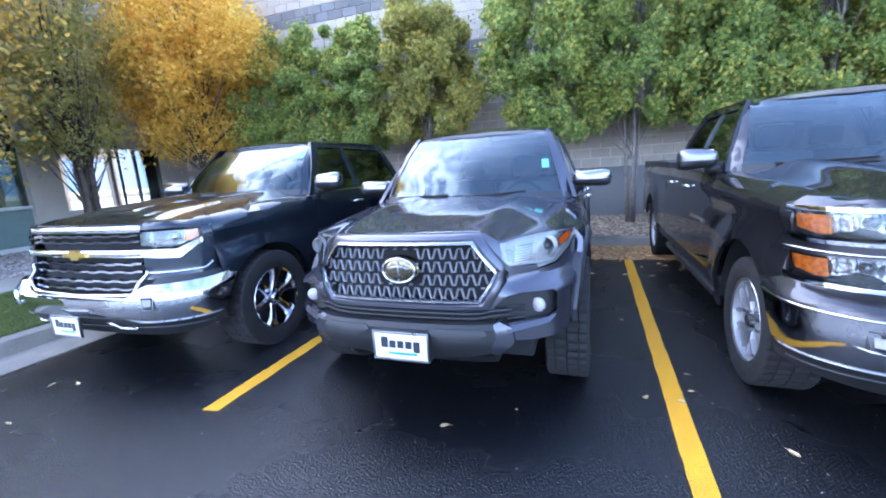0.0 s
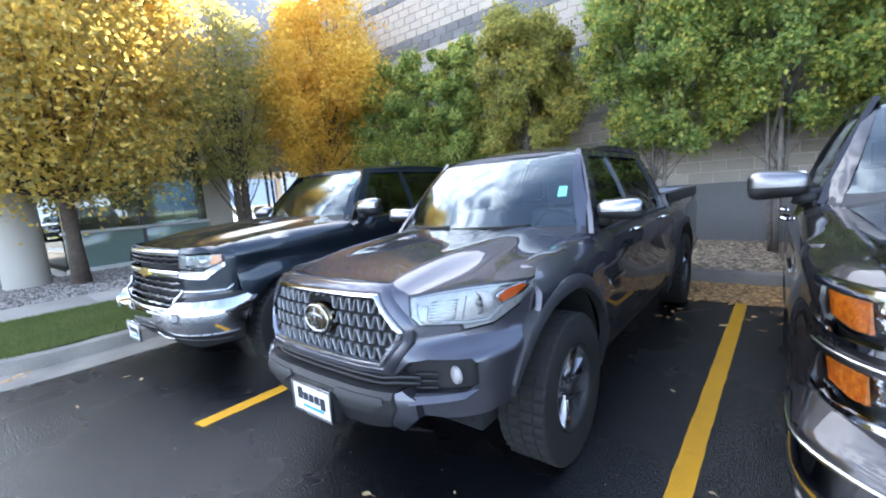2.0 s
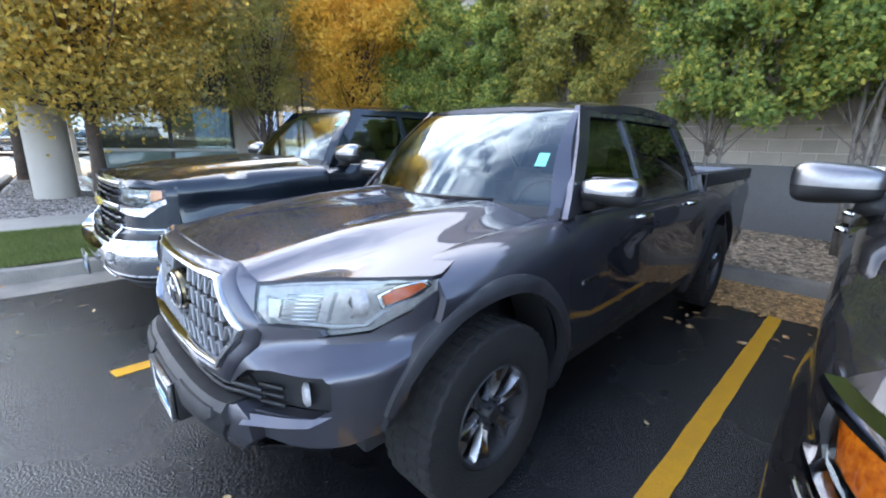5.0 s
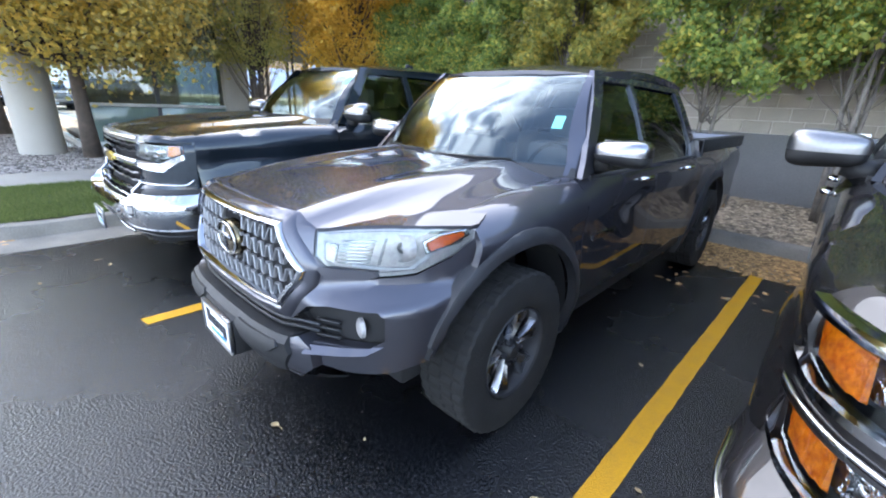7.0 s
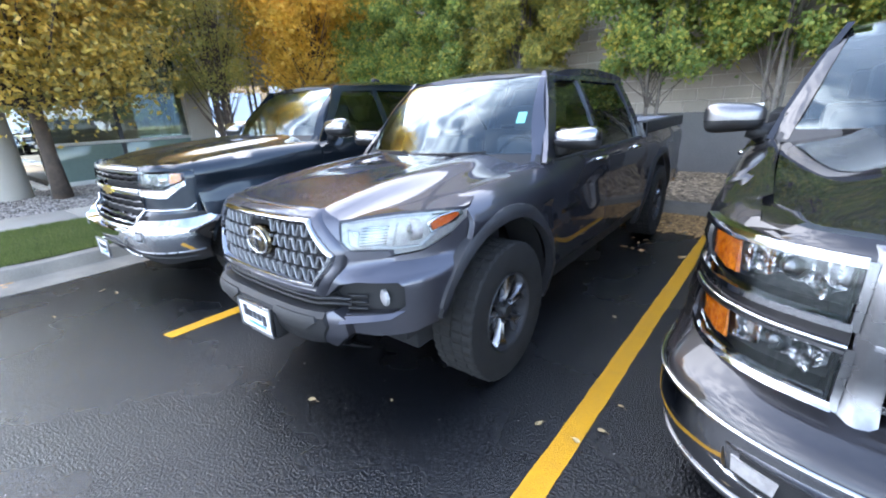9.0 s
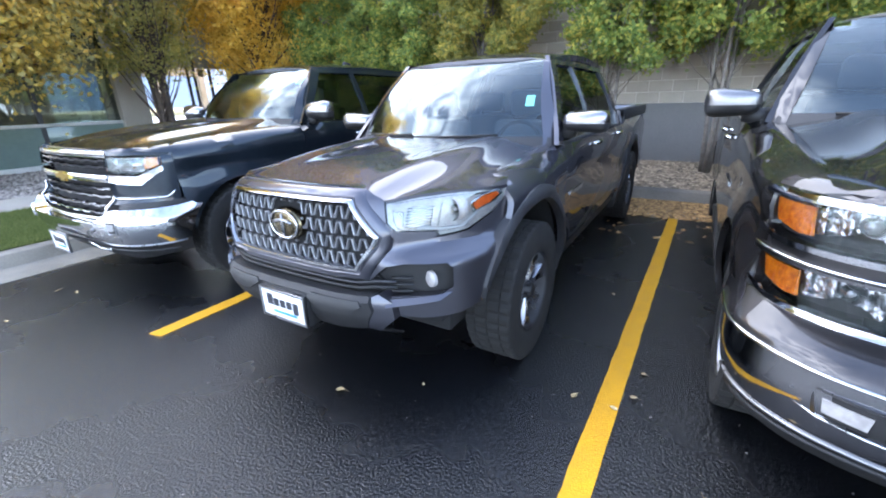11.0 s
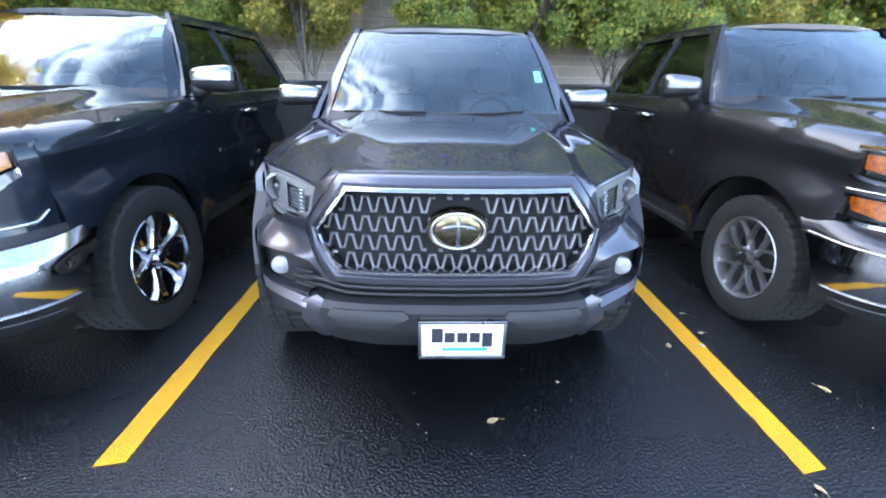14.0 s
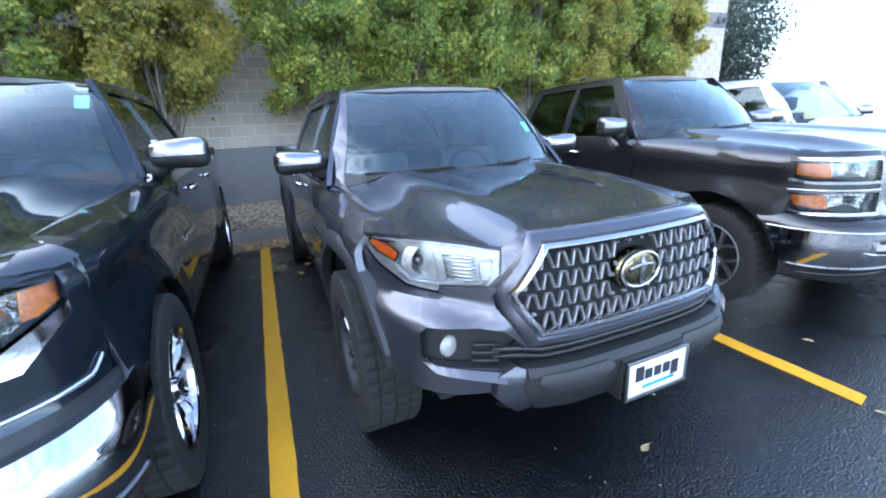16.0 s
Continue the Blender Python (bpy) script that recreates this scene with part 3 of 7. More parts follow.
def tree(x, y, z, h, trunk_r, fork, crown, leaves, size, mat, bark, label, seed, stems=1, lean=0.0, gaps=0.42, spread=0.55, group="", ragged=0.35):
    """A tree: trunk and limbs as tapered tubes that end inside an uneven crown. crown: (radius x, radius y, bottom, top)."""
    rnd = np.random.default_rng(seed)
    t = thing("tree", label, "tree", group, at=pose(x, y, z))
    rx, ry, zb, zt = crown
    bm = bmesh.new()
    tips = []
    tries = 0
    nl = max(26, int((rx + ry) * (zt - zb) * 15))
    while len(tips) < nl and tries < nl * 30:
        tries += 1
        q = rnd.uniform(-1, 1, 3)
        r = math.sqrt(q[0] ** 2 + q[1] ** 2)
        hgt = (q[2] + 1) / 2
        prof = math.sqrt(max(0, math.sin(math.pi * min(1, 0.16 + 0.84 * hgt) ** 0.9))) if hgt < 0.98 else 0
        uneven = 1.0 - 0.57 * ragged + ragged * noise.noise(Vector((q[0] * 2 + seed, q[1] * 2, q[2] * 2.3)))
        if r > prof * uneven or r < 0.25 * rnd.random():
            continue
        if noise.noise(Vector((q[0] * 3.1 + seed * 7, q[1] * 3.1, q[2] * 3.1))) < -gaps:
            continue
        tips.append((q[0] * rx, q[1] * ry, zb + hgt * (zt - zb), 0.2 + 0.22 * rnd.random()))
    tips = np.array(tips)
    tips[:, 3] *= (rx + ry) * 0.5 / 1.6
    for s in range(stems):
        a = 2 * math.pi * s / stems + 0.6
        off = 0.0 if stems == 1 else trunk_r * 1.4
        top = Vector((math.cos(a) * rx * 0.18 * (stems > 1) + lean, math.sin(a) * ry * 0.18 * (stems > 1), zb + (zt - zb) * 0.72))
        pts, rad = [], []
        for i in range(9):
            u = i / 8
            w = Vector((noise.noise(Vector((seed + s * 3.3, u * 2, 1))), noise.noise(Vector((seed + s * 3.3, u * 2, 9))), 0)) * 0.14 * u
            p = Vector((math.cos(a) * off, math.sin(a) * off, 0)).lerp(top, u) + w
            p.z = u * top.z
            pts.append(p)
            rad.append(trunk_r * (1.25 if i == 0 else 1.0) * (1 - 0.78 * u))
        tube(bm, pts, rad, 10)
        own = tips[s::stems]
        for j, tip in enumerate(own[: max(14, len(own) // 3)]):
            u = min(0.95, max(fork / top.z, (tip[2] - zb * 0.3) / top.z * 0.62))
            k = min(7, int(u * 8))
            st = pts[k].lerp(pts[k + 1], u * 8 - k)
            en = Vector(tip[:3])
            mid = st.lerp(en, 0.55) + Vector((0, 0, -0.12 * (en - st).length * (0.4 if en.z > st.z else -0.2)))
            tube(bm, [st, st.lerp(mid, 0.5) + Vector((0, 0, 0.02)), mid, en], [trunk_r * 0.34, trunk_r * 0.24, trunk_r * 0.15, trunk_r * 0.05], 6)
    part("trunk", bm, bark, t, "brown ridged trunk and limbs")
    leaf_cloud("crown", tips, leaves, size, rnd, spread, t, mat, "loose crown of small leaves")
    return t


tree(-9.0, 0.78, 0.14, 7.0, 0.135, 1.7, (3.3, 3.0, 2.0, 8.0), 85000, 0.105, "leaf_yellow", "bark", "broad tree with golden autumn leaves in a gravel bed", 3, gaps=0.75, spread=0.5)
tree(-9.3, 4.3, 0.14, 5.5, 0.06, 0.9, (1.5, 1.5, 2.1, 6.6), 22000, 0.075, "leaf_mixed", "bark", "slender multi-stemmed tree with olive leaves beside a pier", 5, stems=4)
tree(-8.1, 6.3, 0.14, 6.3, 0.08, 1.5, (2.5, 1.7, 2.0, 6.9), 50000, 0.095, "leaf_orange", "bark", "tree with bright orange autumn leaves", 8, gaps=0.16, spread=0.5)
PEARS = [(-6.3, 1.0, 4.5), (-5.1, 0.85, 4.8), (-3.75, 0.75, 4.75), (-2.3, 1.12, 5.0), (0.1, 1.1, 6.9), (1.7, 1.2, 7.0), (3.2, 1.15, 6.7), (4.6, 1.05, 6.6), (5.9, 1.0, 6.4), (7.1, 0.9, 6.2), (8.5, 0.95, 6.0)]
for i, (px, pr, pt) in enumerate(PEARS):
    tree(px, 7.0, 0.12, pt, 0.036, 1.2, (pr * 1.1, 0.95, 1.80 + 0.12 * (i % 2), pt), 66000 if px < 0 else 82000, 0.08, "leaf_turning" if i in (3, 8, 10) else "leaf_green", "bark_pale", "upright pear tree with green and yellowing leaves against a block wall", 20 + i, stems=2 + i % 2, gaps=0.9, spread=0.44, group="trees along the wall", ragged=0.2)
tree(17.5, 13.0, 0.0, 9.0, 0.2, 2.0, (3.6, 3.4, 0.9, 10.0), 80000, 0.13, "leaf_dark", "bark", "large dark evergreen tree beyond the building", 41, gaps=0.7)


# ---- vehicles ----
def wheel(parent, x, y, z, side, R, width, rim, style, paint):
    """A wheel: treaded tyre and a spoked rim. side: +1 faces +x."""
    m = Matrix.Translation((x, y, z)) @ Matrix.Diagonal((side, 1, 1, 1))
    w = width / 2
    bm = bmesh.new()
    seg = 120
    prof = [(0.78, rim * 0.97, 0), (0.92, rim * 1.02, 0), (1.0, rim * 1.12, 0), (1.02, (rim + R) / 2, 0), (1.0, R * 0.90, 1), (0.97, R * 0.976, 2), (0.90, R, 2), (0.56, R, 2), (0.53, R * 0.976, 0), (0.50, R, 3), (0.04, R, 3), (0.0, R * 0.976, 0), (-0.04, R, 4), (-0.50, R, 4), (-0.53, R * 0.976, 0), (-0.56, R, 2), (-0.90, R, 2), (-0.97, R * 0.976, 2), (-1.0, R * 0.90, 1), (-1.0, rim * 1.12, 0), (-0.78, rim, 0)]
    prev = first = None
    for i in range(seg):
        a = 2 * math.pi * i / seg
        row = []
        for u, r, kind in prof:
            ph = (i + (1 if u < 0 else 0)) % 3
            cut = {0: False, 1: ph == 2, 2: ph == 2, 3: (i + 1) % 3 == 0, 4: (i + 2) % 3 == 0}[kind]
            rr = r * (0.978 if cut and kind > 1 else 0.985 if cut else 1.0)
            row.append(bm.verts.new((u * w, rr * math.cos(a), rr * math.sin(a))))
        if prev:
            for k in range(len(prof) - 1):
                bm.faces.new((prev[k], prev[k + 1], row[k + 1], row[k]))
        else:
            first = row
        prev = row
    for k in range(len(prof) - 1):
        bm.faces.new((prev[k], prev[k + 1], first[k + 1], first[k]))
    bm.transform(m)
    bmesh.ops.recalc_face_normals(bm, faces=bm.faces)
    wh = part("wheel", bm, "rubber", parent, "wheel with a black all-terrain tyre", 25)
    face = w * 0.80
    bm = ring_cyl(bmesh.new(), [(-w * 0.7, rim), (face - 0.03, rim * 0.965), (face + 0.012, rim * 1.0), (face + 0.018, rim * 0.985), (face + 0.010, rim * 0.94), (face - 0.05, rim * 0.90), (-w * 0.6, rim * 0.86)], 48, "x", close=False)
    bm.transform(m)
    part("rim", bm, paint[0], wh, "metal rim")
    bm = ring_cyl(bmesh.new(), [(-0.02, rim * 0.87), (-0.03, rim * 0.2), (-0.03, 0.01)], 32, "x", close=False)
    bm.transform(m)
    part("brake_drum", bm, "void", wh, "dark brake behind the spokes")
    # spokes: each one or more branches of (radius, turn, half width, lift), with a rounded back and a flat machined face
    for k in range(style["n"]):
        a = 2 * math.pi * k / style["n"] + 0.26
        bm = bmesh.new()
        for branch in style["branches"]:
            prev = None
            for r, da, ww, lift in branch:
                c, s_ = math.cos(a + da), math.sin(a + da)
                row = []
                for sw, ff in ((-1.25, -0.032), (-1.0, -0.006), (-0.86, 0.0), (-0.3, style["dish"]), (0.3, style["dish"]), (0.86, 0.0), (1.0, -0.006), (1.25, -0.032)):
                    row.append(bm.verts.new((face - 0.008 + ff + lift, r * rim * c - s_ * ww * sw, r * rim * s_ + c * ww * sw)))
                if prev:
                    for q in range(7):
                        bm.faces.new((prev[q], prev[q + 1], row[q + 1], row[q]))
                else:
                    bm.faces.new(row[::-1])
                prev = row
            bm.faces.new(prev)
        bmesh.ops.recalc_face_normals(bm, faces=bm.faces)
        bm.transform(m)
        if side < 0:
            bmesh.ops.reverse_faces(bm, faces=bm.faces)
        part("spoke", bm, paint[1], wh)
    bm = ring_cyl(bmesh.new(), [(face - 0.05, 0.052), (face - 0.012, 0.048), (face + 0.002, 0.036), (face + 0.006, 0.032), (face + 0.006, 0.002)], 24, "x", close=False)
    bm.transform(m)
    bmesh.ops.recalc_face_normals(bm, faces=bm.faces)
    part("hub_cap", bm, paint[2], wh, "hub cap")
    for k in range(6):
        a = 2 * math.pi * k / 6
        bm = ring_cyl(bmesh.new(), [(face - 0.02, 0.011), (face + 0.004, 0.011), (face + 0.006, 0.006)], 8, "x", m=Matrix.Translation((0, 0.058 * math.cos(a), 0.058 * math.sin(a))))
        bm.transform(m)
        bmesh.ops.recalc_face_normals(bm, faces=bm.faces)
        part("lug_nut", bm, paint[0], wh)
    return wh


def pickup(name, label, at, s):
    """A crew-cab pickup, nose towards -y, centred on x = 0. s holds its sizes; the face is added by its own function."""
    t = thing(name, label, "pickup truck", "pickup trucks", at=at)
    body = s["paint"]
    Wd, zt = curve(s["width"]), curve(s["fender_top"])
    fy, ry, hz, ar = s["front_axle"], s["rear_axle"], s["hub"], s["arch"]
    prof = curve(s["section"])

    def S(y, z):
        x = Wd(y) + prof(z)
        top = zt(y) if y < s["cowl"] + 0.35 else s["belt"] + 0.02
        z0 = top - s["shoulder"]
        if z > z0:
            u = min(0.995, (z - z0) / s["shoulder"])
            x -= s["crown"] * (1 if y < s["cowl"] + 0.2 else 0.35) * (1 - math.sqrt(1 - u * u))
        for c in (fy, ry):
            d = math.hypot(y - c, z - hz)
            x += s["arch_bulge"] * math.exp(-((d - ar) / 0.13) ** 2) * (1 if z > hz - 0.1 else 0.5)
        return x

    def G(y, z):
        u = (z - s["belt"]) / (s["eave"] - s["belt"])
        return lerp(s["green_low"], s["green_top"], u) + 0.02 * math.sin(math.pi * min(1, max(0, u)))

    hood, roofc, lip, front = curve(s["hood"]), curve(s["roof"]), curve(s["lip"]), s["front"]

    def H(x, y):
        a = abs(x)
        r = math.exp(-((a - s["ridge_x"]) / 0.10) ** 2) * s["ridge"] * min(1, max(0, (y - 0.15) / 0.5))
        inner = -s["ridge"] * 0.55 * (1 if a < s["ridge_x"] - 0.1 else 0) * min(1, max(0, (y - 0.2) / 0.5)) * min(1, max(0, (s["ridge_x"] - 0.1 - a) / 0.08))
        full = hood(y) - s["hood_drop"] * (a / s["hood_w"]) ** 2.2 + r + inner
        low = lip(a)
        return full - (full - low) * math.exp(-max(0.0, y - front(a, low)) / lerp(s["lip_soft"][0], s["lip_soft"][1], (a - 0.42) / 0.14))

    def R(x, y):
        return roofc(y) - s["roof_drop"] * (abs(x) / s["green_top"]) ** 2.6

    (wb, wbz), (wt, wtz), bow = s["screen"]

    def W(x, z):
        u = (z - wbz) / (wtz - wbz)
        return wb + (wt - wb) * u - 0.05 * math.sin(math.pi * min(1, max(0, u))) + bow * x * x * (1 - 0.55 * min(1.1, max(0, u)))

    gap, rock = 0.004, s["rocker"]
    y1, y2, y3, y4, yend = s["cuts"]           # fender|front door|rear door|cab rear|bed ... tail
    fr = arc(fy, hz, ar, s["arch_a0"], s["arch_a1"], 26)
    rr = arc(ry, hz, ar, -12, 192, 26)
    belt = s["belt"]
    fender = [(y1 - gap, rock)] + fr + s["fender_front"] + [(y, zt(y)) for y in np.linspace(s["fender_front"][-1][0] + 0.06, y1 - gap, 12)]
    door_f = [(y1 + gap, belt), (y1 + gap, rock), (y2 - gap, rock), (y2 - gap, belt)]
    rd = [(y, z) for y, z in arc(ry, hz, ar + 0.005, 172, 110, 8) if y < y3 - gap]
    whole = ry - ar > y4
    door_r = [(y2 + gap, belt), (y2 + gap, rock), (y3 - gap, rock), (y3 - gap, belt)] if whole else [(y2 + gap, belt), (y2 + gap, rock), (min(y3 - 0.12, ry - ar - 0.01), rock)] + rd + [(y3 - gap, rd[-1][1] + 0.06 if rd else rock), (y3 - gap, belt)]
    cab_b = [(y3 + gap, belt), (y3 + gap, rock), (y4 - gap, rock), (y4 - gap, belt)] if whole else [(y3 + gap, belt), (y3 + gap, max(rock, hz + ar * 0.9)), (y4 - gap, max(rock, hz + ar * 0.93)), (y4 - gap, belt)]
    bedp = [(y4 + gap, s["bed_rail"]), (y4 + gap, rock if ry - ar > y4 else hz + 0.05)] + [p for p in rr[::-1] if p[0] > y4 + gap + 0.01 and p[1] > rock] + [(yend - 0.02, rock + 0.02), (yend, rock + 0.2), (yend, s["bed_rail"] - 0.02), (yend - 0.03, s["bed_rail"])]
    for sd in (1, -1):
        fn = (lambda y, z: S(y, z)) if sd > 0 else (lambda y, z: -S(y, z))
        part("fender", patch(bmesh.new(), fender, fn, "yz", 0.05, -0.03 * sd), body, t)
        d1 = part("front_door", patch(bmesh.new(), door_f, fn, "yz", 0.09, -0.03 * sd), body, t)
        d2 = part("rear_door", patch(bmesh.new(), door_r, fn, "yz", 0.09, -0.03 * sd), body, t)
        part("cab_corner", patch(bmesh.new(), cab_b, fn, "yz", 0.09, -0.03 * sd), body, t)
        part("bed_side", patch(bmesh.new(), bedp, fn, "yz", 0.07, -0.03 * sd), body, t)
        xr = S(2.4, rock) - 0.02
        part("rocker_panel", box(bmesh.new(), *sorted((sd * (xr - 0.12), sd * xr)), fy + ar + 0.03, ry - ar - 0.03, rock - 0.10, rock + 0.01, 0.02), s["rocker_mat"], t, "dark sill")
        # greenhouse
        gf = (lambda y, z: G(y, z)) if sd > 0 else (lambda y, z: -G(y, z))
        gi = (lambda y, z: G(y, z) - 0.018) if sd > 0 else (lambda y, z: -G(y, z) + 0.018)
        ap0, ap1, bp, cp0, cp1, ev = s["gh"]      # pillar foot, pillar top, door split, rear foot, rear top, eave height
        part("window_frame", patch(bmesh.new(), [(ap0, belt), (ap0 + 0.09, belt), (ap1 + 0.075, ev - 0.055), (bp - 0.03, ev - 0.05), (bp - 0.03, belt), (bp + 0.03, belt), (bp + 0.03, ev - 0.05), (cp1 - 0.10, ev - 0.06), (cp0 - 0.16, belt + 0.10), (cp0 - 0.17, belt), (cp0, belt), (cp1, ev), (bp, ev + 0.012), (ap1, ev)], gf, "yz", 0.3, -0.03 * sd), body, t)
        part("front_window", patch(bmesh.new(), [(ap0 + 0.07, belt - 0.02), (bp - 0.02, belt - 0.02), (bp - 0.02, ev - 0.03), (ap1 + 0.06, ev - 0.03)], gi, "yz", 0.2, -0.004 * sd), "door_glass", d1, "clear side window")
        part("rear_window", patch(bmesh.new(), [(bp + 0.02, belt - 0.02), (cp0 - 0.14, belt - 0.02), (cp0 - 0.14, belt + 0.10), (cp1 - 0.08, ev - 0.04), (bp + 0.02, ev - 0.03)], gi, "yz", 0.2, -0.004 * sd), "privacy", d2, "dark privacy glass")
        if s.get("belt_chrome"):
            part("belt_moulding", patch(bmesh.new(), [(ap0 + 0.08, belt - 0.012), (cp0 - 0.12, belt - 0.012), (cp0 - 0.12, belt + 0.010), (ap0 + 0.08, belt + 0.010)], (lambda y, z: sd * (G(y, z) + 0.012)), "yz", 0.3, -0.02 * sd), s["belt_chrome"], t, "bright strip under the side windows")
        else:
            part("belt_moulding", patch(bmesh.new(), [(ap0 + 0.08, belt - 0.014), (cp0 - 0.12, belt - 0.014), (cp0 - 0.12, belt + 0.010), (ap0 + 0.08, belt + 0.010)], (lambda y, z: sd * (G(y, z) + 0.012)), "yz", 0.3, -0.02 * sd), "plastic", t, "black strip under the side windows")
        # handles
        for d, hy in ((d1, s["handles"][0]), (d2, s["handles"][1])):
            xs = S(hy, s["handle_z"])
            bm = tube(bmesh.new(), [(sd * (xs + 0.002), hy - 0.10, s["handle_z"]), (sd * (xs + 0.030), hy - 0.075, s["handle_z"] + 0.002), (sd * (xs + 0.036), hy, s["handle_z"] + 0.003), (sd * (xs + 0.030), hy + 0.075, s["handle_z"] + 0.002), (sd * (xs + 0.002), hy + 0.10, s["handle_z"])], [0.012, 0.015, 0.015, 0.015, 0.012], 8)
            part("door_handle", bm, s["handle_mat"], d, s["handle_label"])
        # mirror
        mx, my, mz, mw, mh, md = s["mirror"]
        bm = bmesh.new()
        bmesh.ops.create_icosphere(bm, subdivisions=4, radius=1)
        for v in bm.verts:
            c = v.co
            k = (abs(c.x) ** 4 + abs(c.z) ** 4) ** 0.25
            k2 = (c.x * c.x + c.z * c.z) ** 0.5
            f = k2 / k if k > 1e-5 else 1
            x, z = c.x * f, c.z * f
            yy = -(abs(c.y) ** 0.5) if c.y < 0 else c.y * 0.12
            v.co = Vector((sd * (mx - mw / 2 + x * mw / 2), my + yy * md, mz + z * mh / 2 * (0.86 + 0.14 * x)))
        bmesh.ops.recalc_face_normals(bm, faces=bm.faces)
        shell = bm.copy()
        seam = mz - mh * 0.06
        for half, keep in ((bm, 1), (shell, -1)):
            bmesh.ops.bisect_plane(half, geom=half.verts[:] + half.edges[:] + half.faces[:], dist=1e-5, plane_co=(0, 0, seam), plane_no=(0, 0, keep), clear_inner=True)
        for v in shell.verts:
            v.co.x += (sd * (mx - mw / 2) - v.co.x) * 0.02
            v.co.y += (my - v.co.y) * 0.03
        mir = part("side_mirror", bm, s["mirror_mat"], t, s["mirror_label"], 60)
        part("mirror_shell", shell, "plastic", mir, "black lower mirror shell", 60)
        bm = tube(bmesh.new(), [(sd * (G(my, belt) - 0.02), my + 0.02, mz - mh * 0.48), (sd * (mx - mw), my, mz - mh * 0.45), (sd * (mx - mw * 0.75), my, mz - mh * 0.35)], [0.06, 0.05, 0.045], 10)
        part("mirror_arm", bm, "plastic", mir, "black mirror arm")
        part("mirror_glass", boxed(*sorted((sd * (mx - mw * 0.93), sd * (mx - mw * 0.07))), my + md * 0.125, my + md * 0.14, mz - mh * 0.38, mz + mh * 0.38), "chrome", mir, "mirror glass")
        # wheel housing and wheels
        for ay in (fy, ry):
            bm = ring_cyl(bmesh.new(), [(0.62, ar + 0.03), (Wd(ay) - 0.03, ar + 0.012)], 40, "x", close=False, m=Matrix.Translation((0, ay, hz)))
            for v in bm.verts:
                v.co.x *= sd
            bmesh.ops.delete(bm, geom=[f for f in bm.faces if f.calc_center_median().z < (0.56 if f.calc_center_median().y < ay else hz + 0.02)], context="FACES")
            part("wheel_liner", bm, "void", t, "black wheel housing")
            wheel(t, sd * (Wd(ay) + s["wheel_out"] - s["tyre_w"] / 2), ay, hz, sd, s["tyre_r"], s["tyre_w"], s["rim_r"], s["spokes"], s["rim_mat"])
        if s.get("flare"):
            for ay, a0, a1 in ((fy, s["flare_a"][0], s["flare_a"][1]), (ry, -14, 194)):
                def wide(a, ay=ay, a1=a1):
                    return s["flare"] * (1.0 if ay == ry else 0.30 + 0.70 * min(1.0, max(0.0, (a1 - a) / 60)))
                i2 = arc(ay, hz, ar - 0.005, a0, a1, 36)
                o = [(ay + (ar + wide(a)) * math.cos(radians(a)), hz + (ar + wide(a)) * math.sin(radians(a))) for a in np.linspace(a0, a1, 37)]
                def ff(y, z, ay=ay, a0=a0, a1=a1):
                    an = math.degrees(math.atan2(z - hz, y - ay))
                    an = an + 360 if an < -90 else an
                    d = (math.hypot(y - ay, z - hz) - ar) / wide(an)
                    k = min(1.0, max(0.12, (an - a0 + 2) / 22), max(0.12, (a1 + 2 - an) / 40))
                    return sd * (S(y, z) + (s["flare_out"] * (1 - 0.6 * d * d) * k if d < 0.97 else 0.003))
                part("arch_flare", patch(bmesh.new(), o + i2[::-1], ff, "yz", 0.03, -0.05 * sd), s["flare_mat"], t, "rounded wheel arch flare")
        if s.get("step"):
            bm = bmesh.new()
            xs = S(2.5, rock)
            box(bm, *sorted((sd * (xs - 0.17), sd * (xs + 0.006))), y1 - 0.15, y3 + 0.1, rock - 0.15, rock - 0.10, 0.012)
            for k in range(24):
                yy = y1 + (y3 - y1) * k / 24
                box(bm, *sorted((sd * (xs - 0.12), sd * (xs - 0.005))), yy, yy + 0.03, rock - 0.105, rock - 0.094)
            part("running_board", bm, "plastic", t, "ribbed black running board")
    # hood, cowl, screen, roof
    edge = [(x, front(x, lip(x)) + 0.003) for x in s["hood_front"]] + s["hood_edge"]
    part("hood", patch(bmesh.new(), edge + mirror(edge)[1:-1], H, "xy", 0.035, -0.03), body, t)
    wsx0, wsx1 = s["screen_w"]
    ws = [(-wsx0, wbz - 0.03), (wsx0, wbz - 0.03), (wsx1, wtz - 0.03), (wsx1 * 0.5, wtz), (0, wtz + 0.006), (-wsx1 * 0.5, wtz), (-wsx1, wtz - 0.03)]
    part("windscreen", patch(bmesh.new(), ws, W, "xz", 0.06, 0.005), "screen", t, "clear windscreen")
    part("screen_border", patch(bmesh.new(), [(-wsx0 - 0.03, wbz - 0.06), (wsx0 + 0.03, wbz - 0.06), (wsx0 - 0.0, wbz - 0.0), (-wsx0 + 0.0, wbz - 0.0)], (lambda x, z: W(x, z) - 0.006), "xz", 0.06, 0.03), "plastic", t, "black cowl at the foot of the windscreen")
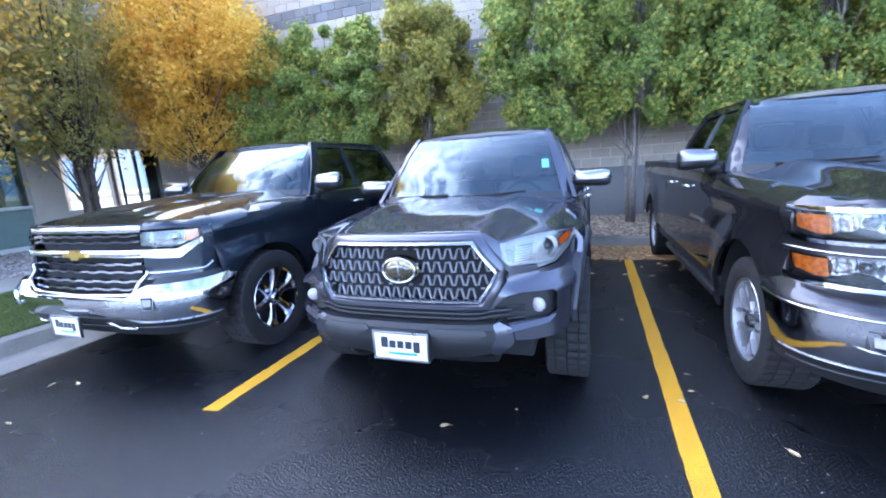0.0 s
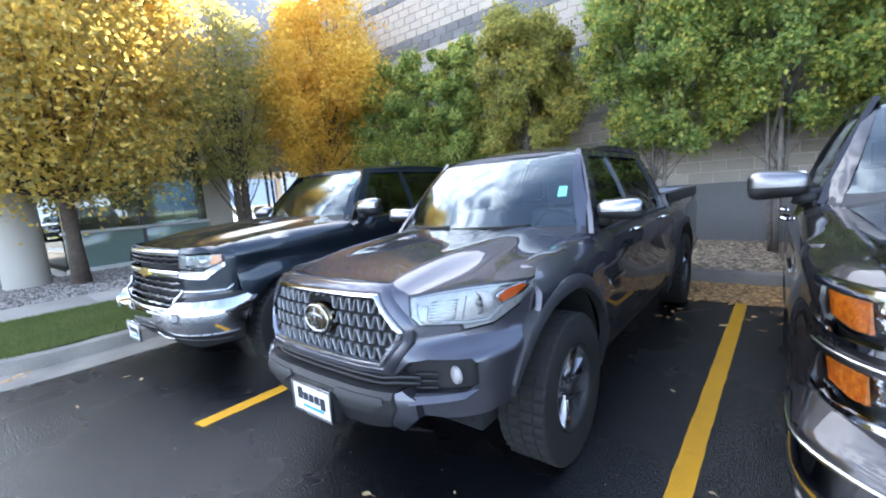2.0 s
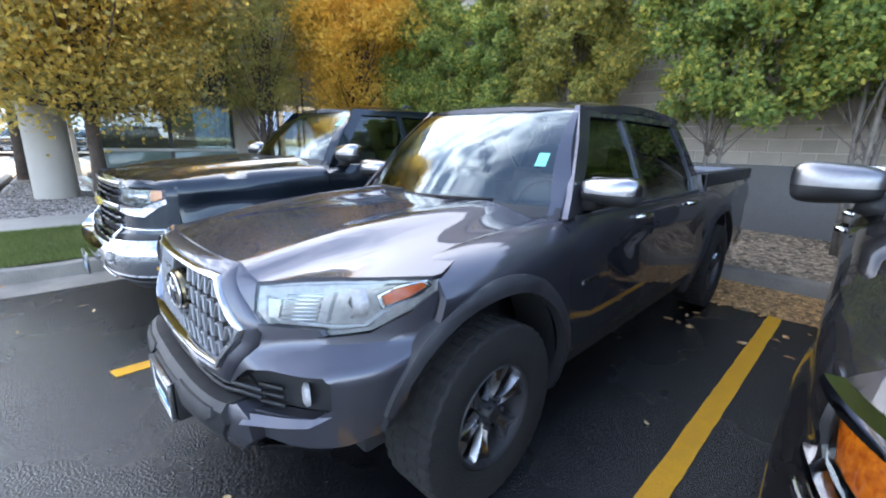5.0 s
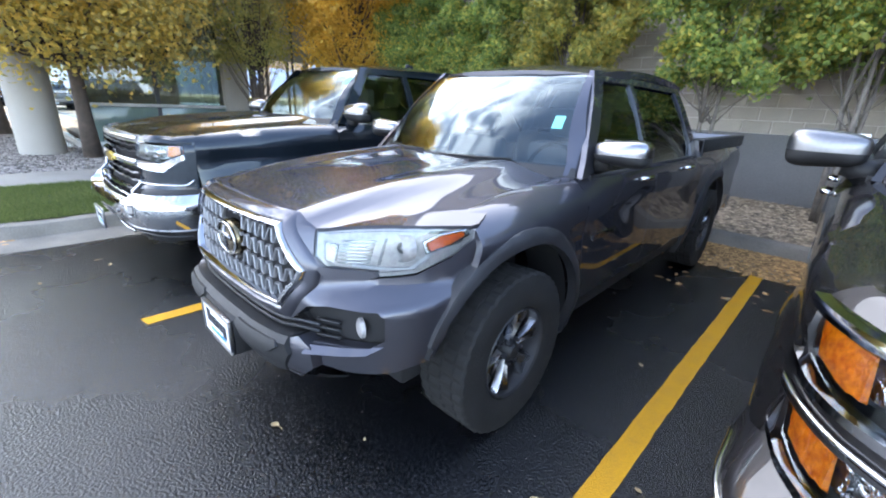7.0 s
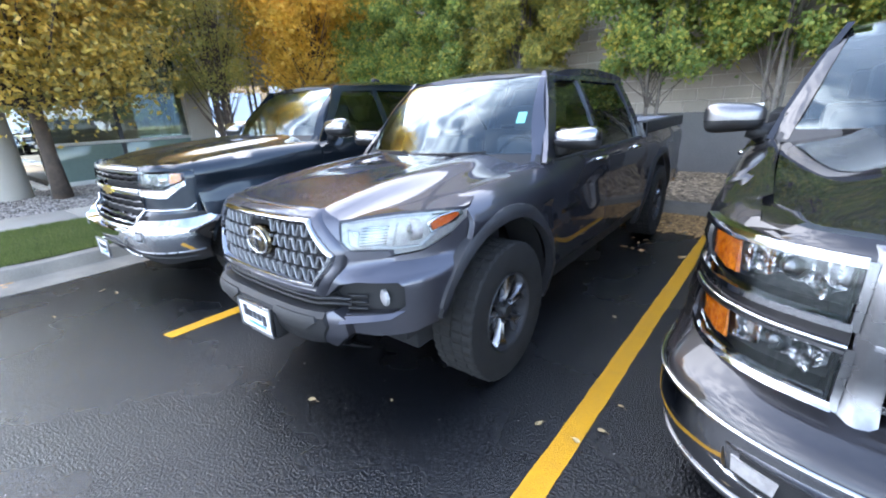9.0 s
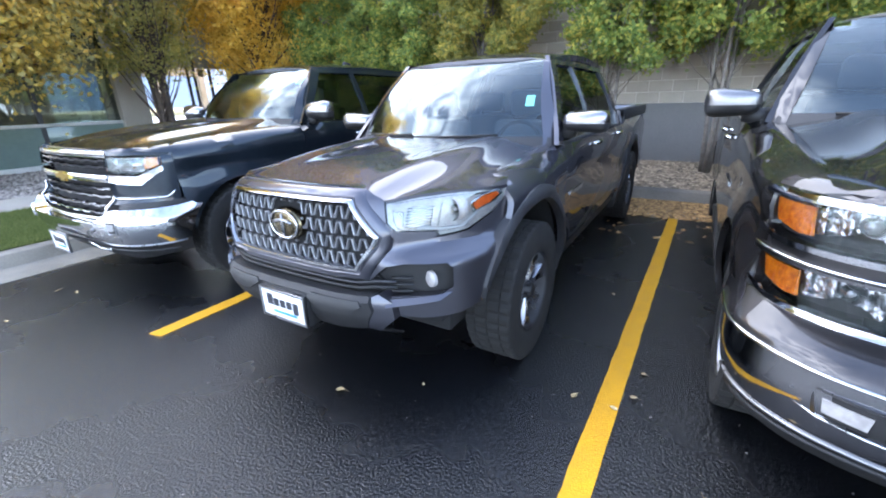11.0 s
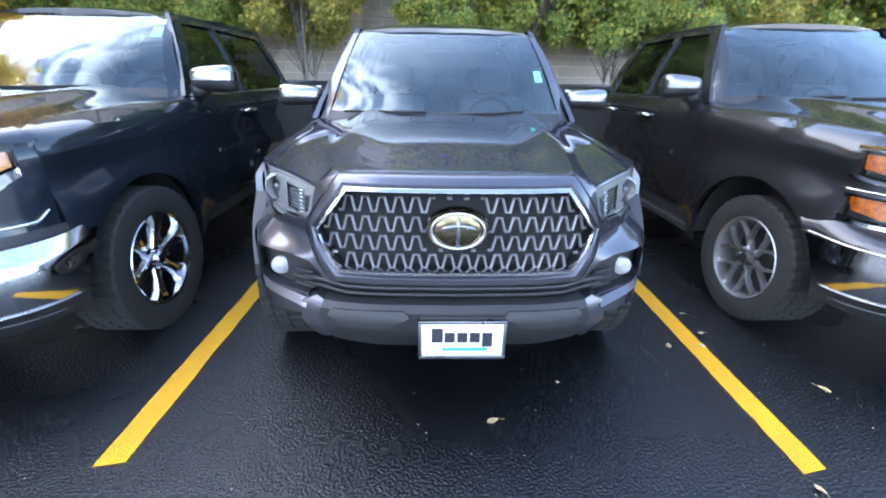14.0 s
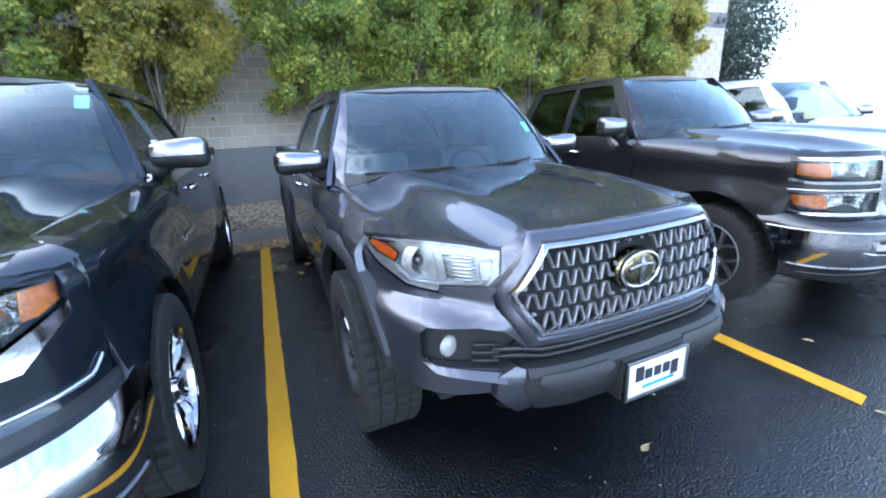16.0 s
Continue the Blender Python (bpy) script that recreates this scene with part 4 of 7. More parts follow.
    for sd in (1, -1):
        pil = [(wsx0 - 0.025, wbz - 0.05), (s["green_low"] - 0.01, wbz - 0.04), (s["green_top"] + 0.012, wtz - 0.035), (wsx1 - 0.02, wtz - 0.025)]
        ap = pil if sd > 0 else mirror(pil)
        part("screen_pillar", patch(bmesh.new(), ap, (lambda x, z: W(x, z) - 0.010 + 0.55 * max(0, abs(x) - lerp(wsx0, wsx1, (z - wbz) / (wtz - wbz)))), "xz", 0.06, 0.06), body, t)
        wx = [-0.08 + 0.55 * u for u in (0, 0.33, 0.66, 1)] if sd > 0 else [-0.62 + 0.5 * u for u in (0, 0.33, 0.66, 1)]
        wz = [wbz - 0.004 + 0.014 * u for u in (0, 0.33, 0.66, 1)]
        part("wiper", tube(bmesh.new(), [(a, W(a, b) - 0.014, b) for a, b in zip(wx, wz)], 0.007, 6), "plastic", t, "black wiper blade")
    ry0, ry1 = s["roof_y"]
    gt = s["green_top"] + 0.012
    rp = [(-gt, ry0 + 0.10), (-gt * 0.55, ry0 + 0.025), (0, ry0), (gt * 0.55, ry0 + 0.025), (gt, ry0 + 0.10), (gt, ry1 - 0.04), (gt - 0.05, ry1), (-gt + 0.05, ry1), (-gt, ry1 - 0.04)]
    part("roof", patch(bmesh.new(), rp, R, "xy", 0.07, -0.045), body, t)
    rz = roofc(ry1) - 0.03
    def B(x, z):
        u = (z - belt) / (rz - belt)
        return lerp(y4 - 0.05, ry1 - 0.01, u) - 0.10 * x * x
    bw, tw = s["green_low"] - 0.02, s["green_top"] - 0.01
    part("back_window", patch(bmesh.new(), [(-bw + 0.08, belt + 0.02), (bw - 0.08, belt + 0.02), (tw - 0.06, rz - 0.05), (-tw + 0.06, rz - 0.05)], B, "xz", 0.2, -0.005), "privacy", t, "dark rear glass")
    for q in ([(-bw, belt - 0.3), (bw, belt - 0.3), (bw, belt + 0.03), (-bw, belt + 0.03)], [(-tw, rz - 0.05), (tw, rz - 0.05), (tw, rz), (-tw, rz)], [(bw - 0.09, belt + 0.03), (bw, belt + 0.03), (tw, rz - 0.05), (tw - 0.07, rz - 0.05)], mirror([(bw - 0.09, belt + 0.03), (bw, belt + 0.03), (tw, rz - 0.05), (tw - 0.07, rz - 0.05)])):
        part("cab_back", patch(bmesh.new(), q, (lambda x, z: B(x, z) + 0.003), "xz", 0.2, -0.03), body, t)
    # bed
    bx, br = Wd(4.5) - 0.03, s["bed_rail"]
    bm = bmesh.new()
    box(bm, -bx, bx, y4 + 0.01, yend - 0.02, hz + 0.2, hz + 0.24)
    box(bm, -bx, -bx + 0.09, y4 + 0.01, yend - 0.02, br - 0.10, br + 0.012, 0.01)
    box(bm, bx - 0.09, bx, y4 + 0.01, yend - 0.02, br - 0.10, br + 0.012, 0.01)
    box(bm, -bx, bx, y4 + 0.01, y4 + 0.06, hz + 0.2, br + 0.005, 0.008)
    part("bed_liner", bm, "plastic", t, "black bed liner and rails")
    part("tailgate", boxed(-bx + 0.02, bx - 0.02, yend - 0.06, yend, hz + 0.12, br + 0.01, 0.015), body, t)
    part("rear_bumper", boxed(-bx, bx, yend - 0.02, yend + 0.14, hz + 0.02, hz + 0.2, 0.03), "chrome", t, "chrome rear bumper")
    # cabin
    part("cabin_floor", boxed(-s["green_low"] + 0.06, s["green_low"] - 0.06, s["cowl"] - 0.1, y4 - 0.08, hz + 0.05, hz + 0.12), "void", t)
    part("engine_bay", boxed(-0.62, 0.62, 0.42, s["cowl"] - 0.1, hz - 0.02, hood(0.6) - 0.16), "void", t)
    part("chassis", boxed(-0.62, 0.62, 0.5, yend - 0.2, hz - 0.12, hz + 0.06, 0.02), "void", t, "dark chassis frame")
    dz = wbz - 0.06
    bm = bmesh.new()
    box(bm, -s["green_low"] + 0.08, s["green_low"] - 0.08, wb + 0.12 + bow * 0.3, wb + 0.62, dz - 0.28, dz, 0.05)
    part("dashboard", bm, "void", t, "dark dashboard")
    bm = bmesh.new()
    ring = [(0.36 + 0.18 * math.cos(a), wb + 0.72 + 0.05 * math.sin(a), dz - 0.06 + 0.17 * math.sin(a)) for a in np.linspace(0, 2 * math.pi, 24, endpoint=False)]
    tube(bm, ring, 0.016, 8, closed=True)
    tube(bm, [(0.19, wb + 0.72, dz - 0.06), (0.53, wb + 0.72, dz - 0.06)], 0.02, 6)
    part("steering_wheel", bm, "void", t, "dark steering wheel")
    for xx in (-0.38, 0.38):
        for sy in (bp - 0.38, bp + 0.62):
            bm = bmesh.new()
            box(bm, xx - 0.26, xx + 0.26, sy - 0.5, sy, hz + 0.35, hz + 0.5, 0.05)
            box(bm, xx - 0.25, xx + 0.25, sy - 0.04, sy + 0.12, hz + 0.45, belt + 0.12, 0.05)
            box(bm, xx - 0.13, xx + 0.13, sy + 0.02, sy + 0.12, belt + 0.15, belt + 0.34, 0.04)
            part("seat", bm, "seat", t, "grey seat with a headrest")
    part("inner_mirror", boxed(-0.12, 0.12, W(0, wtz - 0.1) + 0.06, W(0, wtz - 0.1) + 0.09, wtz - 0.13, wtz - 0.06, 0.012), "void", t, "inner mirror")
    return t, dict(S=S, H=H, W=W, G=G, R=R, body=body, hood=hood)


def dealer_plate(parent, x, y, z, tilt=0.0):
    """A white dealer plate in a frame, facing -y."""
    m = pose(x, y, z, tilt)
    bm = boxed(-0.150, 0.150, 0.0, 0.010, -0.074, 0.074, 0.008)
    bm.transform(m)
    pl = part("plate", bm, "plate", parent, "white dealer plate")
    bm = bmesh.new()
    for b in ((-0.154, 0.154, -0.006, 0.012, 0.066, 0.078), (-0.154, 0.154, -0.006, 0.012, -0.078, -0.064), (-0.154, -0.143, -0.006, 0.012, -0.066, 0.068), (0.143, 0.154, -0.006, 0.012, -0.066, 0.068)):
        box(bm, *b, 0.003)
    bm.transform(m)
    part("plate_frame", bm, "satin", pl, "thin grey plate frame")
    for lx, lz, lw, lh in ((-0.088, 0.019, 0.040, 0.058), (-0.044, 0.010, 0.036, 0.040), (0.000, 0.010, 0.036, 0.040), (0.044, 0.010, 0.036, 0.040), (0.088, 0.001, 0.036, 0.058)):
        bm = box(bmesh.new(), lx - lw / 2, lx + lw / 2, -0.002, 0.001, lz - lh / 2, lz + lh / 2)
        bm.transform(m)
        part("lettering_bar", bm, "ink", pl, "dark bar on the white plate")
    bm = boxed(-0.07, 0.09, -0.002, 0.001, -0.045, -0.032)
    bm.transform(m)
    part("underline", bm, "ink_blue", pl, "blue bar under the dark bars")
    return pl


# ---- the grey pickup ----
low_g = curve([(0, 0.06), (0.25, 0.066), (0.40, 0.085), (0.48, 0.11), (0.53, 0.13), (0.60, 0.165), (0.675, 0.205), (0.73, 0.245), (0.77, 0.29), (0.81, 0.36), (0.845, 0.45), (0.865, 0.53), (0.88, 0.62)])
up_g = curve([(0, 0.06), (0.25, 0.068), (0.40, 0.087), (0.45, 0.104), (0.49, 0.130), (0.53, 0.168), (0.57, 0.212), (0.61, 0.257), (0.65, 0.303), (0.71, 0.37), (0.76, 0.445), (0.80, 0.52), (0.83, 0.585), (0.855, 0.65), (0.87, 0.70)])
lean_g = curve([(0.30, 0.10), (0.42, 0.02), (0.52, 0.0), (0.66, 0.0), (0.74, 0.0), (0.90, 0.010), (1.00, 0.028), (1.06, 0.075), (1.12, 0.15)])


def FG(x, z):
    """The nose: a square bumper below, a shelf, and the lamps set back above it."""
    a = abs(x)
    k = min(1.0, max(0.0, (z - 0.748) / 0.08))
    k = k * k * (3 - 2 * k)
    e = a + 0.25 * max(0.0, z - 0.885) * min(1.0, max(0.0, (0.72 - a) / 0.2))
    return low_g(a) + (up_g(e) - low_g(a)) * k + lean_g(z)


GREY = dict(
    paint="grey_paint", front_axle=0.93, rear_axle=4.166, hub=0.385, arch=0.525, arch_a0=-8, arch_a1=160, arch_bulge=0.020,
    width=[(0.15, 0.74), (0.35, 0.815), (0.56, 0.862), (0.95, 0.89), (1.5, 0.90), (2.5, 0.905), (4.5, 0.905), (5.4, 0.875)],
    section=[(0.38, -0.035), (0.55, -0.005), (0.70, 0.0), (0.86, -0.006), (0.93, 0.008), (1.08, 0.0), (1.2, -0.02)],
    fender_top=[(0.35, 0.99), (0.56, 1.030), (0.75, 1.060), (1.0, 1.088), (1.5, 1.122), (2.0, 1.125)],
    cowl=1.40, shoulder=0.13, crown=0.15, belt=1.115, eave=1.66, green_low=0.835, green_top=0.60,
    hood=[(0.05, 0.985), (0.12, 1.035), (0.2, 1.07), (0.35, 1.10), (0.7, 1.14), (1.4, 1.18), (1.6, 1.185)], hood_drop=0.055, hood_w=0.74, ridge=0.015, ridge_x=0.47,
    roof=[(1.7, 1.62), (1.95, 1.685), (2.3, 1.735), (2.75, 1.755), (3.2, 1.742), (3.65, 1.70)], roof_drop=0.045, roof_y=(1.86, 3.60),
    screen=((1.30, 1.17), (1.90, 1.665), 0.46), screen_w=(0.762, 0.597),
    rocker=0.44, rocker_mat="plastic", cuts=(1.47, 2.45, 3.44, 3.62, 5.39), bed_rail=1.245,
    fender_front=[(0.50, 0.70), (0.56, 0.78), (0.625, 0.85), (0.655, 0.955), (0.66, 1.03)],
    gh=(1.50, 1.95, 2.47, 3.66, 3.50, 1.665), handles=(2.25, 3.17), handle_z=1.065, handle_mat="chrome", handle_label="chrome door handle",
    mirror=(1.085, 1.72, 1.245, 0.285, 0.150, 0.13), mirror_mat="mirror_cap", mirror_label="chrome capped door mirror",
    tyre_r=0.388, tyre_w=0.25, rim_r=0.220, wheel_out=0.035, spokes=dict(n=6, dish=-0.012, branches=[[(0.20, 0.0, 0.018, -0.022), (0.42, 0.0, 0.020, -0.012), (0.64, 0.0, 0.028, -0.004), (0.78, 0.0, 0.044, 0.002), (0.86, 0.0, 0.050, 0.004), (0.98, 0.0, 0.054, 0.004)]]), rim_mat=("plastic_grey", "wheel_dark", "plastic"),
    flare=0.066, flare_out=0.019, lip_soft=(0.13, 0.42), flare_mat="plastic_grey", flare_a=(-14, 157),
    front=FG, lip=[(0, 1.066), (0.38, 1.063), (0.42, 1.058), (0.46, 1.034), (0.497, 1.014), (0.58, 1.024), (0.70, 1.033), (0.80, 1.028), (0.85, 1.020)],
    hood_front=[0.0, 0.1, 0.2, 0.3, 0.38, 0.42, 0.45, 0.497, 0.54, 0.60, 0.66, 0.71, 0.755, 0.80, 0.835],
    hood_edge=[(0.838, 0.68), (0.81, 0.76), (0.785, 0.86), (0.772, 1.0), (0.775, 1.36), (0.60, 1.40), (0.35, 1.33), (0.0, 1.29)],
)
def both(fn_poly):
    return (fn_poly, mirror(fn_poly))


def ring_strip(bm, outer, inner, fn, plane_y=0.0, thick=0.03, out=0.0):
    """A band between two outlines with the same number of points, on the surface fn, standing proud by out."""
    n = len(outer)
    k = 6
    def dense(p):
        q = []
        for i in range(n):
            a, b = p[i], p[(i + 1) % n]
            for j in range(k):
                q.append((lerp(a[0], b[0], j / k), lerp(a[1], b[1], j / k)))
        return q
    o, i_ = dense(outer), dense(inner)
    rows = []
    for (a, b), (c, d) in zip(o, i_):
        m1, m2 = ((a * 0.75 + c * 0.25), (b * 0.75 + d * 0.25)), ((a * 0.25 + c * 0.75), (b * 0.25 + d * 0.75))
        rows.append([bm.verts.new((a, fn(a, b) + thick, b)), bm.verts.new((a, fn(a, b), b)), bm.verts.new((m1[0], fn(*m1) - out, m1[1])), bm.verts.new((m2[0], fn(*m2) - out, m2[1])), bm.verts.new((c, fn(c, d), d)), bm.verts.new((c, fn(c, d) + thick, d))])
    for i in range(len(rows)):
        p, q = rows[i], rows[(i + 1) % len(rows)]
        for j in range(5):
            bm.faces.new((p[j], p[j + 1], q[j + 1], q[j]))
    bmesh.ops.recalc_face_normals(bm, faces=bm.faces)
    return bm


def inside(p, poly):
    x, z = p
    c = False
    n = len(poly)
    for i in range(n):
        (a, b), (d, e) = poly[i], poly[(i + 1) % n]
        if (b > z) != (e > z) and x < (d - a) * (z - b) / (e - b) + a:
            c = not c
    return c


def fins(bm, run, fn, y0, depth, half):
    """A folded strip standing on edge, along points of the face."""
    rows = []
    for i, (x, z) in enumerate(run):
        a, b = run[max(0, i - 1)], run[min(len(run) - 1, i + 1)]
        d = Vector((b[0] - a[0], b[1] - a[1])).normalized()
        nx, nz = -d.y * half, d.x * half
        y = fn(x, z) + y0
        rows.append([bm.verts.new(c) for c in ((x + nx, y + 0.003, z + nz), (x, y - 0.001, z), (x - nx, y + 0.003, z - nz), (x - nx, y + depth, z - nz), (x + nx, y + depth, z + nz))])
    for p, q in zip(rows, rows[1:]):
        for k in range(5):
            bm.faces.new((p[k], p[(k + 1) % 5], q[(k + 1) % 5], q[k]))
    bm.faces.new(rows[0])
    bm.faces.new(rows[-1][::-1])
    bmesh.ops.recalc_face_normals(bm, faces=bm.faces)


def grey_face(t, q):
    chrome_in = [(-0.372, 1.008), (0.372, 1.008), (0.482, 0.868), (0.470, 0.840), (0.405, 0.742), (-0.405, 0.742), (-0.470, 0.840), (-0.482, 0.868)]
    chrome_out = [(-0.385, 1.026), (0.385, 1.026), (0.503, 0.870), (0.492, 0.832), (0.417, 0.722), (-0.417, 0.722), (-0.492, 0.832), (-0.503, 0.870)]
    sur_out = [(-0.41, 1.060), (0.41, 1.060), (0.540, 0.885), (0.530, 0.815), (0.455, 0.682), (-0.455, 0.682), (-0.530, 0.815), (-0.540, 0.885)]
    part("grille_surround", ring_strip(bmesh.new(), sur_out, chrome_out, FG, thick=0.06, out=0.012), "grey_paint", t, "body-coloured grille surround")
    g = part("grille", patch(bmesh.new(), chrome_in, (lambda x, z: FG(x, z) + 0.055), "xz", 0.1, 0.01), "void", t, "black mesh grille")
    part("grille_trim", ring_strip(bmesh.new(), chrome_out, chrome_in, (lambda x, z: FG(x, z) - 0.004), thick=0.05, out=0.010), "bumper_chrome", g, "chrome grille outline")
    # mesh: rows of zig-zag bars
    pitch = 0.057
    shape = ((-0.13, 0.0), (0.13, 0.0), (0.35, 0.047), (0.65, 0.047))
    for z0 in (0.744, 0.810, 0.876, 0.942):
        run = []
        for p in [((k + u) * pitch, z0 + dz) for k in range(-12, 13) for u, dz in shape] + [(9, 9)]:
            if inside(p, chrome_in) and not ((p[0] / 0.106) ** 2 + ((p[1] - 0.885) / 0.076) ** 2 < 1):
                run.append(p)
                continue
            if len(run) > 1:
                bm = bmesh.new()
                fins(bm, run, FG, 0.014, 0.014, 0.0040)
                part("mesh_strip", bm, "mesh_metal", g, "folded metal mesh strip")
            run = []
    # badge
    def oval(bm, cx, cz, rx, rz, r, y, n=32):
        tube(bm, [(cx + rx * math.cos(a), y, cz + rz * math.sin(a)) for a in np.linspace(0, 2 * math.pi, n, endpoint=False)], r, 8, closed=True)
    yb = FG(0, 0.885) + 0.010
    flat = Matrix.Translation((0, yb + 0.006, 0.885)) @ Matrix.Diagonal((1, 1, 0.70, 1))
    bd = part("badge", ring_cyl(bmesh.new(), [(0.03, 0.108), (-0.002, 0.108), (-0.010, 0.101), (-0.008, 0.094)], 40, "y", m=flat), "badge_face", g, "oval badge with a dark bezel")
    part("badge_plate", ring_cyl(bmesh.new(), [(-0.004, 0.092), (-0.014, 0.082), (-0.019, 0.055), (-0.021, 0.020), (-0.0212, 0.002)], 40, "y", close=False, m=flat), "badge_face", bd, "domed smoked chrome plate")
    bm = bmesh.new()
    oval(bm, 0, 0.885, 0.090, 0.063, 0.0055, yb - 0.010)
    part("badge_ring", bm, "chrome", bd, "chrome oval ring")
    part("badge_bar", tube(bmesh.new(), [(x, yb - 0.017 + 0.6 * x * x, 0.906 - 3.5 * x * x) for x in (-0.06, -0.04, -0.02, 0, 0.02, 0.04, 0.06)], 0.008, 8), "satin", bd, "level metal bar")
    part("badge_bar", tube(bmesh.new(), [(0.0, yb - 0.010, 0.828), (0.0, yb - 0.016, 0.86), (0.0, yb - 0.016, 0.90), (0.0, yb - 0.012, 0.935)], [0.006, 0.009, 0.009, 0.006], 8), "satin", bd, "upright metal bar")
    # lamps
    lamp = [(0.497, 1.004), (0.520, 0.902), (0.548, 0.864), (0.65, 0.846), (0.752, 0.860), (0.810, 0.916), (0.840, 0.974), (0.840, 1.006), (0.815, 1.018), (0.70, 1.023), (0.58, 1.014)]
    for sd in (1, -1):
        pl = lamp if sd > 0 else mirror(lamp)
        hl = part("headlight", patch(bmesh.new(), pl, (lambda x, z: FG(x, z) + 0.032), "xz", 0.05, 0.02), "lamp_metal", t, "headlight with a clear lens")
        part("lens", patch(bmesh.new(), pl, (lambda x, z: FG(x, z) + 0.006), "xz", 0.04, 0.006), "lens", hl, "clear lens")
        rim_in = [(lerp(a, sum(p[0] for p in lamp) / len(lamp), 0.09), lerp(b, sum(p[1] for p in lamp) / len(lamp), 0.13)) for a, b in lamp]
        po, pi_ = (lamp, rim_in) if sd > 0 else (mirror(lamp), mirror(rim_in))
        part("lamp_bezel", ring_strip(bmesh.new(), po, pi_, (lambda x, z: FG(x, z) + 0.014), thick=0.03, out=0.0), "lamp_metal", hl, "silvered lamp bezel")
        for cx, cz, r in ((0.705, 0.950, 0.045),):
            m = Matrix.Translation((sd * cx, FG(cx, cz) + 0.040, cz)) @ Matrix.Rotation(radians(-18 * sd), 4, "Z")
            part("reflector", ring_cyl(bmesh.new(), [(0.04, r * 0.3), (0.02, r * 0.75), (-0.012, r), (-0.02, r * 1.08), (-0.012, r * 1.15), (0.03, r * 1.15)], 28, "y", close=False, m=m), "lamp_metal", hl, "silvered lamp bowl")
            bm = bmesh.new()
            bmesh.ops.create_uvsphere(bm, u_segments=20, v_segments=12, radius=r * 0.50)
            bm.transform(m)
            part("bulb_lens", bm, "satin", hl, "grey glass projector")
        am = [(0.772, 0.938), (0.806, 0.962), (0.828, 0.990), (0.822, 1.004), (0.785, 0.990), (0.764, 0.968)]
        part("side_marker", patch(bmesh.new(), am if sd > 0 else mirror(am), (lambda x, z: FG(x, z) + 0.016), "xz", 0.03, 0.02), "red_orange", hl, "orange side marker")
        wide = [(0.764, 0.926), (0.812, 0.956), (0.836, 0.990), (0.828, 1.013), (0.783, 1.000), (0.755, 0.974)]
        part("marker_trim", ring_strip(bmesh.new(), wide if sd > 0 else mirror(wide), am if sd > 0 else mirror(am), (lambda x, z: FG(x, z) + 0.014), thick=0.03, out=0.003), "chrome", hl, "thin chrome line round the marker")
        top = [(0.500, 0.992), (0.585, 1.002), (0.70, 1.010), (0.765, 1.008), (0.745, 0.990), (0.62, 0.984), (0.52, 0.972)]
        part("lamp_hood", patch(bmesh.new(), top if sd > 0 else mirror(top), (lambda x, z: FG(x, z) + 0.013), "xz", 0.05, 0.02), "lamp_metal", hl, "silvered upper band in the lamp")
        dark = [(0.522, 0.962), (0.534, 0.905), (0.556, 0.900), (0.552, 0.958)]
        part("lamp_end", patch(bmesh.new(), dark if sd > 0 else mirror(dark), (lambda x, z: FG(x, z) + 0.022), "xz", 0.05, 0.02), "dark_chrome", hl, "dark ribbed inner end")
        fillet = [(0.524, 0.890), (0.548, 0.852), (0.64, 0.838), (0.672, 0.848), (0.66, 0.868), (0.60, 0.876)]
        part("lamp_fillet", patch(bmesh.new(), fillet if sd > 0 else mirror(fillet), (lambda x, z: FG(x, z) - 0.006), "xz", 0.04, 0.03), "grey_paint", t, "grey piece under the lamp")
        drl = [(0.60, 0.884), (0.665, 0.872), (0.740, 0.872), (0.772, 0.920), (0.764, 0.924), (0.734, 0.880), (0.667, 0.880), (0.602, 0.892)]
        part("light_strip", patch(bmesh.new(), drl if sd > 0 else mirror(drl), (lambda x, z: FG(x, z) + 0.018), "xz", 0.05, 0.02), "lamp_white", hl, "white light strip")
        for k in range(7):
            zz = 0.896 + k * 0.0125
            part("lamp_fin", tube(bmesh.new(), [(sd * x, FG(x, zz) + 0.024, zz) for x in (0.562, 0.59, 0.62, 0.645)], 0.0036, 6), "chrome", hl)
        wall = [(0.648, 0.985), (0.642, 0.893), (0.660, 0.884), (0.668, 0.985)]
        part("lamp_divider", patch(bmesh.new(), wall if sd > 0 else mirror(wall), (lambda x, z: FG(x, z) + 0.016), "xz", 0.05, 0.02), "lamp_metal", hl, "silvered upright between the lamp bowls")
        # cheek between lamp and grille, and bumper corner
        cheek = [(0.41, 1.060), (0.46, 1.034), (0.497, 1.010), (0.520, 0.900), (0.546, 0.858), (0.534, 0.815), (0.544, 0.885)]
        wing = [(0.455, 0.682), (0.535, 0.815), (0.548, 0.860), (0.65, 0.840), (0.755, 0.853), (0.815, 0.910), (0.846, 0.972), (0.858, 0.965), (0.852, 0.86), (0.852, 0.80), (0.860, 0.74), (0.850, 0.62), (0.834, 0.535), (0.79, 0.515), (0.66, 0.510), (0.555, 0.520), (0.545, 0.612), (0.735, 0.620), (0.768, 0.645), (0.768, 0.735), (0.750, 0.757), (0.60, 0.760), (0.53, 0.748), (0.47, 0.690)]
        for nm, pp in (("cheek", cheek), ("front_bumper", wing)):
            part(nm, patch(bmesh.new(), pp if sd > 0 else mirror(pp), FG, "xz", 0.02, 0.05), "grey_paint", t)
